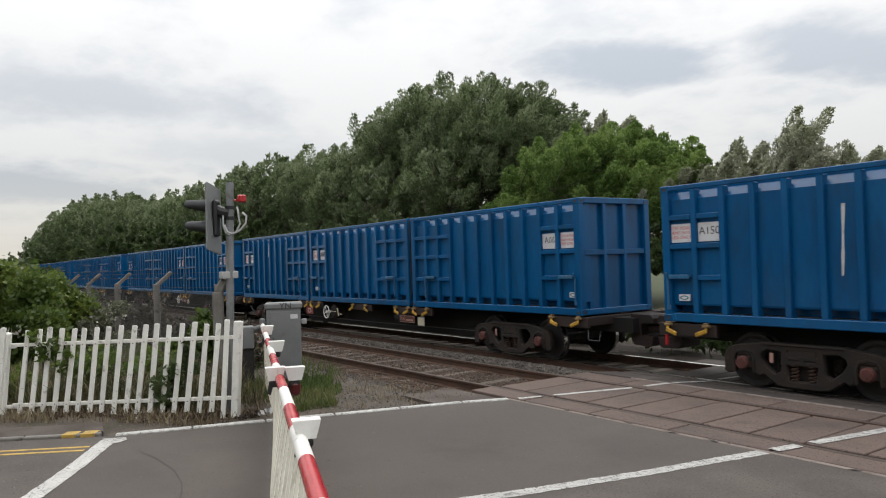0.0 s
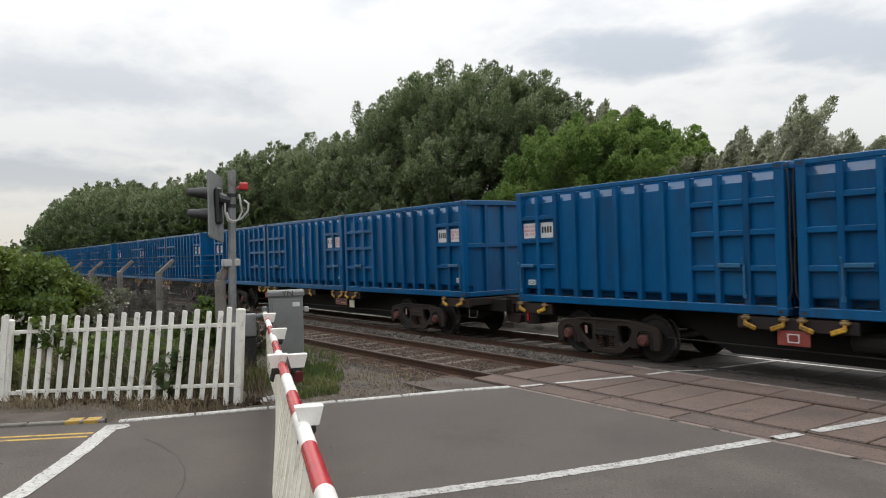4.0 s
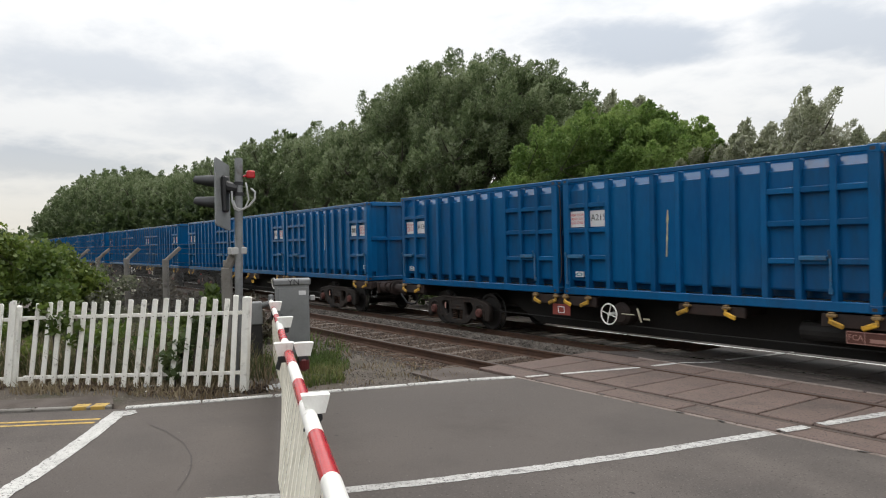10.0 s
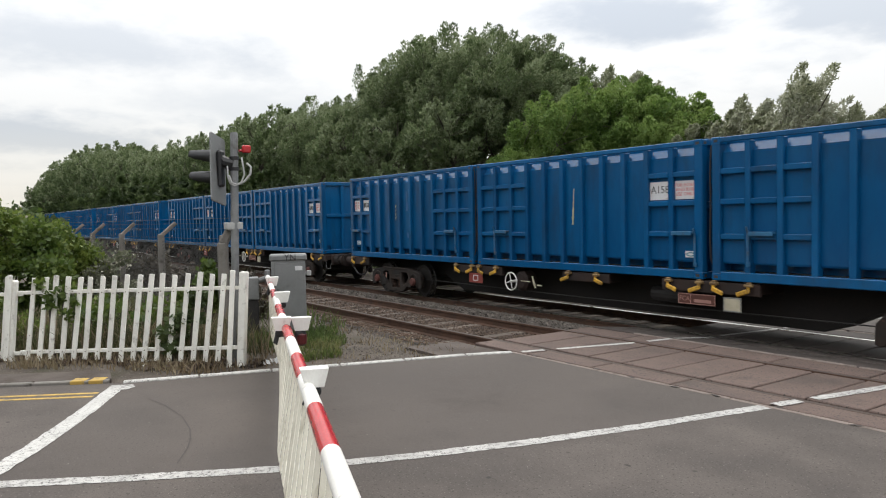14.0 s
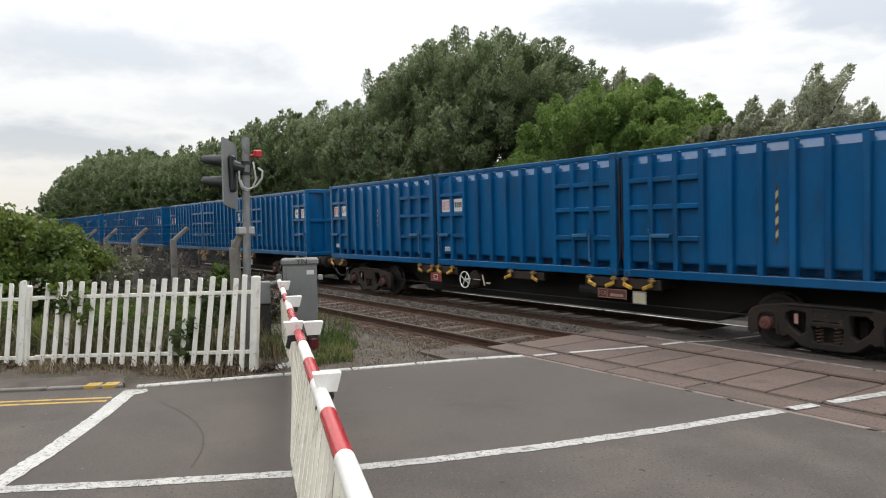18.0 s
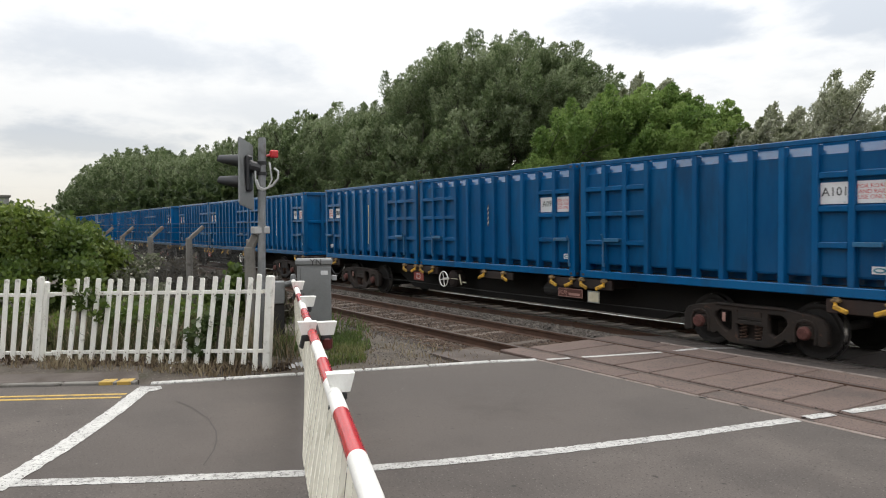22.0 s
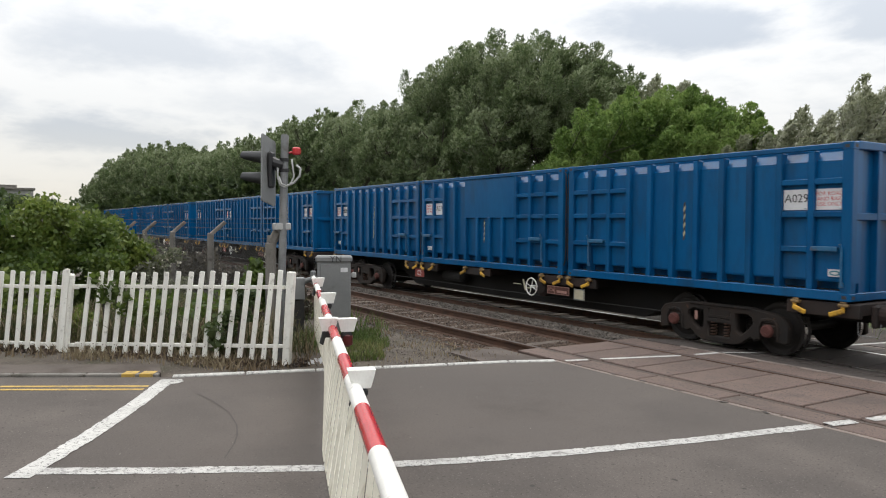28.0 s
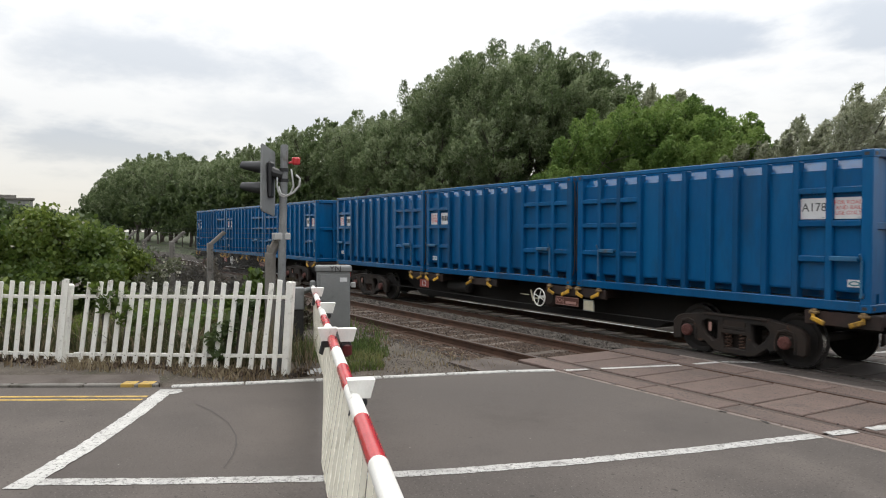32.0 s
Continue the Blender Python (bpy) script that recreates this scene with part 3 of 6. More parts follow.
def road():
    near = [p for p in ROAD_EDGE if 1.9 < p[1] <= 6.97]
    seam = [(-4.20, 6.89), (-4.5, 5.4), (-4.81, 4.18), (-5.12, 3.2), (-5.50, 2.22), (-6.1, 1.08), (-6.56, 0.20), (-7.4, 0.76), (-8.5, 1.36), (-9.60, 1.90)]
    thing("road", "worn dark grey asphalt between stop line and crossing", "road", kind="structure", data=sheet("road", near + seam, 0.0, ASPHALT, 0.12))
    s = [(-26, -27), (-10.76, 0.10)] + [(-9.72, 1.92)] + list(reversed(seam)) + [(14, 6.89), (14, -27)]
    thing("road", "coarse dark grey asphalt of the side road", "road", kind="structure", data=sheet("road", s, 0.0, ASPHALT_OLD, 0.12))
    far = [(edge_x(13.05), 13.05)] + [p for p in ROAD_EDGE if p[1] > 13.1] + [(20, 50), (14, 13.05)]
    thing("road", "grey asphalt road beyond the crossing", "road", kind="structure", data=sheet("road", far, LOW, ASPHALT, 0.12))
    # path and kerb beside the side road
    d = Vector((-0.49, -0.872))
    nrm = Vector((-0.872, 0.49))
    p0 = Vector((-9.80, 1.80))
    a, b = p0, p0 + d * 30
    thing("pavement", "narrow grey asphalt footpath beside the kerb", "pavement", kind="structure",
          data=sheet("pavement", [a + nrm * 0.12, b + nrm * 0.12, b + nrm * 0.72, a + nrm * 0.66 + d * 0.2], 0.035, ASPHALT_PATH, 0.12))
    stone = Shape().box((-0.45, -0.055, -0.1), (0.45, 0.055, 0.035), 0.012).mesh("kerb_stone", CONCRETE)
    kerb = thing("kerb", "low grey concrete kerb along the side road", "kerb", kind="structure")
    ang = math.degrees(math.atan2(d.y, d.x))
    for i in range(22):
        p = p0 + d * (0.46 + i * 0.915) + nrm * 0.062
        part("kerb_stone", stone, kerb, m=pose(p.x, p.y, 0, rz=ang))
    # yellow kerb marks and double yellow lines
    marks = thing("road_markings", "yellow kerb marks and double yellow lines", "road markings", kind="structure")
    for k in (0.08, 0.30):
        p = p0 + d * (k + 0.07) + nrm * 0.06
        part("kerb_mark", Shape().box((-0.085, -0.13, -0.07), (0.085, 0.058, 0.0052), 0.004).mesh("kerb_mark", PAINT_YEL), marks, m=pose(p.x, p.y, 0.035, rz=ang))
    for off in (0.33, 0.50):
        q = Vector((-9.30, 1.60)) - nrm * (off - 0.33)
        e = q + d * 28
        part("yellow_line", sheet("yellow_line", [q - nrm * 0.035, q + nrm * 0.035, e + nrm * 0.035, e - nrm * 0.035], 0.004, PAINT_YEL, 0.003), marks)


def stripe(name, pts, width, mat, parent, z=0.004, gaps=()):
    """A painted line along points."""
    src = [Vector(p) for p in pts]
    pts = []
    for p, q in zip(src, src[1:]):
        k = max(2, int((q - p).length / 0.05))
        pts += [p.lerp(q, j / k) for j in range(k)]
    pts.append(src[-1])
    rag = random.Random(int(width * 1000) + len(pts))
    out_l, out_r = [], []
    for i, p in enumerate(pts):
        d = (pts[min(i + 1, len(pts) - 1)] - pts[max(i - 1, 0)]).normalized()
        nn = Vector((-d.y, d.x)) * width / 2
        out_l.append(p + nn * rag.uniform(0.86, 1.04))
        out_r.append(p - nn * rag.uniform(0.86, 1.04))
    n = len(pts)
    s = Shape()
    s.add([(q.x, q.y, z + deck_z(q.y)) for q in out_l + out_r], [(i, i + n, i + 1 + n, i + 1) for i in range(n - 1)])
    part(name, s.mesh(name, mat, fix=True), parent)


def markings():
    m = thing("road_markings", "worn white edge lines and stop line", "road markings", kind="structure")
    stripe("stop_line", [(-9.52, 1.86), (-8.5, 1.36), (-7.4, 0.76), (-6.44, 0.16)], 0.20, PAINT_ROAD, m, 0.006)
    stripe("edge_line", [(-6.60, 0.22), (-6.1, 1.08), (-5.50, 2.22), (-5.12, 3.2), (-4.81, 4.18), (-4.5, 5.4), (-4.20, 6.885)], 0.16, PAINT_WORN, m)
    # hooked patch at the head of the stop line, a faded older line beside it, a curved crack
    part("stop_line", sheet("stop_line", [(-9.62, 1.80), (-9.50, 2.03), (-9.36, 2.02), (-9.27, 1.92), (-9.30, 1.80), (-9.40, 1.78)], 0.007, PAINT_WORN, 0.004), m)
    stripe("old_line", [(-8.33, 1.335), (-7.95, 1.15), (-7.53, 0.915)], 0.045, PAINT_WORN, m, 0.005)
    stripe("crack", [(-8.6, 2.0), (-8.22, 2.07), (-7.6, 2.09), (-7.08, 2.02), (-6.75, 1.93), (-6.49, 1.83), (-6.14, 1.65)], 0.014, CRACK, m, 0.0035)
    # over the deck the line breaks at each rail
    for y0, y1 in ((7.02, 7.36), (7.56, 8.8), (9.05, 9.5), (9.6, 10.74), (10.95, 12.24), (12.45, 15.5), (15.6, 24)):
        stripe("edge_line", [(-4.20 + (y0 - 6.89) * 0.2, y0), (-4.20 + (y1 - 6.89) * 0.2, y1)], 0.14, PAINT_WORN, m, 0.0065)
        stripe("edge_line", [(edge_x(y0) + 0.02, y0), (edge_x((y0 + y1) / 2) + 0.02, (y0 + y1) / 2), (edge_x(y1) + 0.02, y1)], 0.10, PAINT_ROAD, m, 0.0065)
    # painted edging stones along the carriageway
    edging = thing("kerb", "white-painted edging stones beside the road", "kerb", kind="structure")
    y = 1.95
    while y < 6.85:
        y2 = min(y + 0.86, 6.89)
        xa, xb = edge_x(y), edge_x(y2)
        ln = math.hypot(xb - xa, y2 - y)
        part("kerb_stone", Shape().box((0.008, -0.055, -0.1), (ln - 0.008, 0.055, 0.02), 0.012).mesh("kerb_stone", PAINT_ROAD), edging,
             m=pose(xa, y, 0.0 + random.uniform(-0.003, 0.004), rz=math.degrees(math.atan2(y2 - y, xb - xa))))
        y = y2


def crossing():
    deck = thing("level_crossing", "brown slab deck between the rails", "crossing deck", kind="structure")
    bands = []
    for c in (NEAR_C, FAR_C):
        bands += [(c - 0.75 - 0.44, c - 0.75 - 0.045), (c - 0.75 + 0.10, c + 0.75 - 0.10), (c + 0.75 + 0.045, c + 0.75 + 0.55)]
    bands.append((9.585, 10.315))
    def settle(shape):
        shape.v = [(x, y, z + deck_z(y)) for x, y, z in shape.v]
        return shape

    for y0, y1 in bands:
        mesh_full = {}
        step = 0.62 if y1 - y0 > 1 else 1.24
        x = 8.256 if y1 - y0 > 1 else 8.2
        while x > edge_x((y0 + y1) / 2) - 0.95:
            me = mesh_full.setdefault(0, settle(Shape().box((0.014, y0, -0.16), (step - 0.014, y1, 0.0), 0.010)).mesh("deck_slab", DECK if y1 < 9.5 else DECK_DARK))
            part("deck_slab", me, deck, m=pose(x - step, 0, random.uniform(-0.004, 0.002)))
            x -= step
    for y0, y1, x0 in ((6.895, 6.955, -6.5), (9.515, 9.56, -7.4), (12.90, 12.97, -8.0)):
        x = 8.0
        while x > x0:
            part("edge_beam", settle(Shape().box((-1.78, y0, -0.2), (0, y1, 0.004), 0.01)).mesh("edge_beam", EDGE_STRIP) if x == 8.0 else deck.children[-1].data, deck, m=pose(x, random.uniform(-0.006, 0.006), random.uniform(-0.004, 0.004), rz=random.uniform(-0.25, 0.25)))
            x -= 1.8
    chip = Shape().add([(-0.09, -0.03, 0.006), (0.06, -0.04, 0.006), (0.10, 0.01, 0.006), (-0.02, 0.035, 0.006), (-0.09, -0.03, 0.009), (0.06, -0.04, 0.009), (0.10, 0.01, 0.009), (-0.02, 0.035, 0.009)], [(3, 2, 1, 0), (4, 5, 6, 7), (0, 1, 5, 4), (1, 2, 6, 5), (2, 3, 7, 6), (3, 0, 4, 7)]).mesh("tar_chip", CRACK)
    for k in range(11):
        part("tar_chip", chip, deck, m=pose(-7.9 + k * 0.62 + random.uniform(-0.25, 0.25), 6.93 + random.uniform(-0.03, 0.03), 0.0, rz=random.uniform(-20, 20)) @ Matrix.Diagonal((0.7, 0.55, 1, 1)))
    thing("pavement", "dusty asphalt shoulder beside the crossing deck", "pavement", kind="structure",
          data=sheet("shoulder", [(-9.6, 6.0), (-8.45, 6.0), (-8.2, 6.885), (-9.5, 6.885)], -0.012, ASPHALT_PATH, 0.1))


def tracks():
    prof = [(-0.075, -0.16), (0.075, -0.16), (0.075, -0.148), (0.012, -0.128), (0.010, -0.045), (0.036, -0.034), (0.036, -0.004), (0.028, 0.0), (-0.028, 0.0), (-0.036, -0.004), (-0.036, -0.034), (-0.010, -0.045), (-0.012, -0.128), (-0.075, -0.148)]
    for c, name in ((NEAR_C, "rusty near track with brown rails on dirty ballast"), (FAR_C, "track under the train with worn rails")):
        tr = thing("railway_track", name, "railway track", m=pose(0, 0, 0 if c == NEAR_C else LOW), kind="structure")
        for s in (-1, 1):
            me = Shape().prism(prof, -420, 60, "x").mesh("rail", [RAIL_RUST, RAIL_TOP if c == NEAR_C else RAIL_SHINY], fix=True)
            for p in me.polygons:
                if p.normal.z > 0.8 and p.center.z > -0.01:
                    p.material_index = 1
            part("rail", me, tr, m=pose(0, c + s * GAUGE / 2, -0.001))
        sl = Shape().box((-0.12, -1.25, -0.36), (0.12, 1.25, -0.165), 0.02).mesh("sleeper", SLEEPER)
        x, k = -8.9, 0
        while k < 75:
            part("sleeper", sl, tr, m=pose(x + random.uniform(-0.03, 0.03), c, random.uniform(0.004, 0.022), rz=random.uniform(-0.8, 0.8)))
            x -= 0.65
            k += 1
        chair = Shape().box((-0.07, -0.13, -0.165), (0.07, 0.13, -0.135), 0.01).box((-0.03, -0.12, -0.14), (0.03, -0.05, -0.10), 0.01).box((-0.03, 0.05, -0.14), (0.03, 0.12, -0.10), 0.01)
        s = Shape()
        for k in range(75):
            for side in (-1, 1):
                s.add([(x0 - 8.9 - 0.65 * k, y0 + side * GAUGE / 2, z0) for x0, y0, z0 in chair.v], chair.f)
        part("rail_chairs", s.mesh("rail_chairs", RAIL_RUST), tr)["kind"] = "stuff"
    # loose stones: rusty between and beside the near rails, grey between the tracks
    oct_f = [(0, 2, 4), (2, 1, 4), (1, 3, 4), (3, 0, 4), (2, 0, 5), (1, 2, 5), (3, 1, 5), (0, 3, 5)]
    for label, mat, seed, want, y0, y1, reach in (("loose grey ballast stones between the tracks", STONE, 5, 9000, 9.15, 10.55, 11.0), ("rust-stained ballast stones round the near rails", STONE_BROWN, 6, 13000, 6.75, 9.2, 9.0)):
        rng = np.random.default_rng(seed)
        stones = Shape()
        n = 0
        while n < want:
            x, y = -8.6 - rng.exponential(reach), rng.uniform(y0, y1)
            if x < -60 or x > edge_x(y) - 1.0 or min(abs(y - r) for r in RAILS) < 0.09:
                continue
            r = rng.uniform(0.022, 0.05) * (1.0 if y > 9.2 else 0.8)
            z = bed_height(x, y) + r * 0.25
            q = rng.normal(0, 1, (6, 3))
            base = np.array([(-1, 0, 0), (1, 0, 0), (0, -1, 0), (0, 1, 0), (0, 0, 1), (0, 0, -1)], float) + q * 0.22
            stones.add(base * (r * rng.uniform(0.8, 1.3), r, r * 0.75) + (x, y, z), oct_f)
            n += 1
        thing("ballast", label, "ballast", kind="stuff", data=stones.mesh("ballast", mat))
    rng = np.random.default_rng(16)
    grit = Shape()
    for k in range(2600):
        x, y = rng.uniform(-14.5, -8.9), rng.uniform(4.9, 6.9)
        if x > edge_x(y) - 0.2:
            continue
        r = rng.uniform(0.006, 0.02)
        base = np.array([(-1, 0, 0), (1, 0, 0), (0, -1, 0), (0, 1, 0), (0, 0, 1), (0, 0, -1)], float) + rng.normal(0, 0.2, (6, 3))
        grit.add(base * (r * 1.3, r, r * 0.6) + (x, y, bed_height(x, y) + r * 0.3), oct_f)
    thing("gravel", "scattered gravel on the bare ground beside the track", "gravel", kind="stuff", data=grit.mesh("gravel", STONE))
    # dead sticks and wire along the cess
    rng = np.random.default_rng(9)
    sticks = Shape()
    for k in range(90):
        x, y = rng.uniform(-14.5, -9.6), rng.uniform(6.25, 7.2)
        if x > edge_x(y) - 1.0:
            continue
        a, ln = rng.normal(0.3, 0.5), rng.uniform(0.15, 0.9)
        z = bed_height(x, y) + 0.02
        sticks.tube([(x, y, z), (x + math.cos(a) * ln * 0.5, y + math.sin(a) * ln * 0.5, z + rng.uniform(0.0, 0.06)), (x + math.cos(a) * ln, y + math.sin(a) * ln, z + rng.uniform(0, 0.03))], [0.008, 0.007, 0.003], 4)
    thing("sticks", "dead brown sticks lying beside the near rail", "sticks", kind="stuff", data=sticks.mesh("sticks", STICK))


ground()
road()
markings()
crossing()
tracks()

# ---- the train ----
WAGONS, PITCH, DECK_Z, BOX_STEP, BOX_L, BOX_W, BOX_H = 18, 20.27, 0.875, 6.17, 5.99, 2.06, 2.275
POST, RIB, COLS = 0.15, 0.10, 11
COL = (BOX_L - 2 * POST - (COLS - 1) * RIB) / COLS
BARS = (0.73, 1.25, 1.73)
moving = []


def col_x(i):
    return POST + i * (COL + RIB)


def side_profile():
    """Depth behind the ribs by height: set in under the top rail, sloping out to the flat wall, set in again at the foot."""
    return [(0.30, 0.05), (0.30, 0.25), (0.10, 0.268), (0.085, 0.30), (0.085, 2.03), (0.22, 2.17), (0.22, 2.24), (0.34, 2.24), (0.34, 0.05)]


def container_meshes():
    k = {}
    k["side_wall"] = Shape().prism(side_profile(), 0.05, BOX_L - 0.05, "x").mesh("side_wall", BLUE, fix=True)
    k["plain_side"] = Shape().prism([(0.0, 0.0), (0.0, 0.105), (0.19, 0.105), (0.085, 0.25), (0.085, 2.02), (0.22, 2.17), (0.0, 2.18), (0.0, 2.27), (0.27, 2.27), (0.27, 0.0)], POST, BOX_L - POST, "x").mesh("side_wall", BLUE, fix=True)
    k["rib"] = Shape().box((-RIB / 2, 0.0, 0.10), (RIB / 2, 0.155, BOX_H - 0.09), 0.012).mesh("rib", BLUE)
    k["post"] = Shape().box((0, 0, 0), (POST, 0.16, BOX_H), 0.015).mesh("corner_post", BLUE)
    c = Shape().box((-0.004, -0.006, -0.002), (0.162, 0.166, 0.118), 0.012).box((0.045, -0.0075, 0.035), (0.115, 0.03, 0.08), 0.0, 1).box((-0.0055, 0.05, 0.035), (0.03, 0.12, 0.08), 0.0, 1)
    k["casting"] = c.mesh("corner_casting", [BLUE, BLACK])
    k["top_rail"] = Shape().box((POST, 0.0, BOX_H - 0.09), (BOX_L - POST, 0.06, BOX_H - 0.005), 0.012).mesh("top_rail", BLUE)
    k["bottom_rail"] = Shape().box((POST, -0.004, 0.0), (BOX_L - POST, 0.14, 0.145), 0.012).mesh("bottom_rail", BLUE)
    k["bar"] = Shape().box((0, 0.008, -0.045), (COL, 0.12, 0.045), 0.01).mesh("crossbar", BLUE)
    k["end_rail"] = Shape().box((0.0, 0.16, 0.0), (0.12, BOX_W - 0.16, 0.12), 0.012).mesh("end_rail", BLUE)
    e = Shape().box((0.10, 0.13, 0.08), (0.14, BOX_W - 0.13, BOX_H - 0.06))
    k["end_wall"] = e.mesh("end_wall", BLUE)
    k["end_rib"] = Shape().box((0.012, -0.05, 0.10), (0.11, 0.05, BOX_H - 0.09), 0.012).mesh("end_rib", BLUE)
    k["end_bar"] = Shape().box((0.02, 0.16, 1.16), (0.11, BOX_W - 0.16, 1.27), 0.012).mesh("end_bar", BLUE)
    f = Shape().box((0.12, 0.18, 0.11), (BOX_L - 0.12, BOX_W - 0.18, 0.15))
    k["floor"] = f.mesh("floor", BLACK_STEEL)
    lid = Shape().box((0.06, 0.26, BOX_H - 0.07), (BOX_L - 0.06, BOX_W - 0.26, BOX_H - 0.03))
    for i in range(1, 9):
        lid.box((i * 0.67 - 0.03, 0.28, BOX_H - 0.03), (i * 0.67 + 0.03, BOX_W - 0.28, BOX_H - 0.008), 0.008)
    k["lid"] = lid.mesh("lid", BLUE_IN)
    k["shelf"] = Shape().box((0.0, -0.055, 0.0), (0.40, 0.05, 0.035), 0.008).box((0.0, -0.055, -0.03), (0.40, -0.035, 0.03), 0.006).mesh("lock_shelf", BLUE_LT)
    k["lever"] = Shape().tube([(0, -0.02, 0.0), (0, -0.03, 0.05), (0, -0.03, 0.50), (0, -0.075, 0.60)], 0.017, 6).box((-0.03, -0.035, -0.02), (0.03, 0.0, 0.05), 0.006).mesh("lever", BLUE_LT)
    k["plate"] = Shape().box((0.0, 0.066, 0.0), (0.425, 0.085, 0.31), 0.003).mesh("sign_plate", STICKER)
    k["maker"] = Shape().box((0.0, 0.05, 0.0), (0.21, 0.10, 0.105), 0.002).mesh("maker_plate", STICKER)
    k["maker_mark"] = flat_cut("oval_mark", [[(0.085 * math.cos(a), 0.036 * math.sin(a)) for a in np.linspace(0, 2 * math.pi, 20, endpoint=False)], [(0.06 * math.cos(a), 0.02 * math.sin(a)) for a in np.linspace(0, 2 * math.pi, 20, endpoint=False)]], 0.003, INK_TEAL)
    k["chain"] = Shape().tube([(-0.05, 0, 0), (0.01, 0, -0.06), (0.03, 0, -0.5), (0.02, 0, -1.0), (0.035, 0, -1.5), (0.02, 0, -1.85), (-0.06, 0, -2.05)], 0.014, 5).mesh("release_cable", BLACK_STEEL)
    return k


CM = container_meshes()
words = {}


def word(text, size, mat):
    if (text, size) not in words:
        words[(text, size)] = lettering(text, size, mat)
    return words[(text, size)]


def side_parts(body, mirrored, number, mark, blank):
    """One long side; mirrored: the side that faces away. Column 0 is at the signed end."""
    to = Matrix.Identity(4)
    if mirrored:
        to = Matrix.Translation((BOX_L, BOX_W, 0)) @ Matrix.Rotation(math.pi, 4, "Z")

    def put(name, data, x=0.0, y=0.0, z=0.0, label="", parent=None, rx=0.0, ry=0.0):
        return part(name, data, parent or body, label, (to if parent is None else Matrix.Identity(4)) @ pose(x, y, z, rx, ry))

    # on the mirrored side the columns run the other way, so count from the far end
    cx = (lambda i: BOX_L - col_x(i) - COL) if mirrored else col_x
    put("side_wall", CM["side_wall"])
    put("top_rail", CM["top_rail"])
    put("bottom_rail", CM["bottom_rail"])
    for i in range(1, COLS):
        if blank and 4 <= i <= 7:
            continue
        put("rib", CM["rib"], POST + i * (COL + RIB) - RIB / 2)
    if blank:
        put("repair_panel", Shape().box((col_x(3) + COL, 0.03, 1.22), (col_x(8) - RIB, 0.07, BOX_H - 0.09), 0.01).mesh("repair_panel", BLUE))
        for i in range(4, 8):
            put("rib", Shape().box((-RIB / 2, 0.0, 0.10), (RIB / 2, 0.155, 1.24), 0.012).mesh("rib", BLUE), POST + i * (COL + RIB) - RIB / 2)
    for i in (0, 1, 8, 9, 10):
        for z in BARS:
            if z == BARS[0] and i == 0:
                continue
            put("crossbar", CM["bar"], cx(i), 0, z - (0.03 if i > 7 and z == BARS[0] else 0.0))
    # signs: the red notice in the outer column, the number beside it
    notice = put("sign_plate", CM["plate"], cx(0) + (COL - 0.425) / 2, 0.0, 1.315, "white notice with red words")
    plate = put("sign_plate", CM["plate"], cx(1) + (COL - 0.425) / 2, 0.0, 1.315, "white plate with a black number")
    if not mirrored or number:
        for j, t in enumerate(("FOR ROAD", "AND RAIL", "USE ONLY")):
            put("notice_line", word(t, 0.084, INK_RED), 0.205, 0.0645, 0.235 - j * 0.075, parent=notice)["kind"] = "stuff"
        put("small_mark", word("-", 0.10, INK_TEAL), 0.36, 0.0645, 0.03, parent=notice)
        if number == "?":
            for j in range(4):
                put("number_bar", Shape().box((0.04 + j * 0.078, 0.0635, 0.10), (0.092 + j * 0.078, 0.067, 0.23)).mesh("number_bar", INK), parent=plate)
        elif number:
            put("number", word(number, 0.18, INK), 0.215, 0.0645, 0.17, parent=plate)
        put("small_mark", word("-", 0.10, INK_TEAL), 0.36, 0.0645, 0.03, parent=plate)
        mk = put("maker_plate", CM["maker"], cx(0) + COL / 2 - (0.0 if mirrored else 0.09), 0.0, 0.345, "white plate with an oval mark")
        put("oval_mark", CM["maker_mark"], 0.105, 0.047, 0.052, parent=mk)
    # door locks
    put("lock_shelf", CM["shelf"], cx(0), 0, 0.745, "greyed blue steel shelf")
    put("lever", CM["lever"], (cx(0) - 0.03) if not mirrored else cx(0) + COL + 0.03, -0.004, 0.22)
    put("lock_shelf", CM["shelf"], cx(9), 0, 0.745)
    put("lever", CM["lever"], (cx(9) + COL + 0.02) if not mirrored else cx(9) - 0.02, -0.004, 0.26)
    if mark:
        kind, col, z0, z1 = mark
        x = cx(col) + COL * 0.45
        if kind == "hazard":
            for j in range(9):
                z = lerp(z0, z1, j / 9)
                s = Shape().add([(-0.022, 0.081, z), (0.022, 0.081, z + 0.05), (0.022, 0.081, z + 0.05 + (z1 - z0) / 9), (-0.022, 0.081, z + (z1 - z0) / 9)], [(0, 1, 2, 3)])
                put("hazard_stripe", s.mesh("hazard_stripe", (CHALK_YEL if z0 < 1.15 else CHALK) if j % 2 else INK), x)
        else:
            n = 10
            rr = random.Random(int(z0 * 100) + col)
            v = []
            for j in range(n + 1):
                w = 0.02 * rr.uniform(0.4, 1.3)
                z = lerp(z0, z1, j / n)
                v += [(-w + j * 0.004, 0.081, z), (w + j * 0.004, 0.081, z)]
            s = Shape().add(v, [(2 * j, 2 * j + 1, 2 * j + 3, 2 * j + 2) for j in range(n)])
            put("scrape", s.mesh("scrape", CHALK if kind == "white" else CHALK_YEL), x, label="long pale scrape")


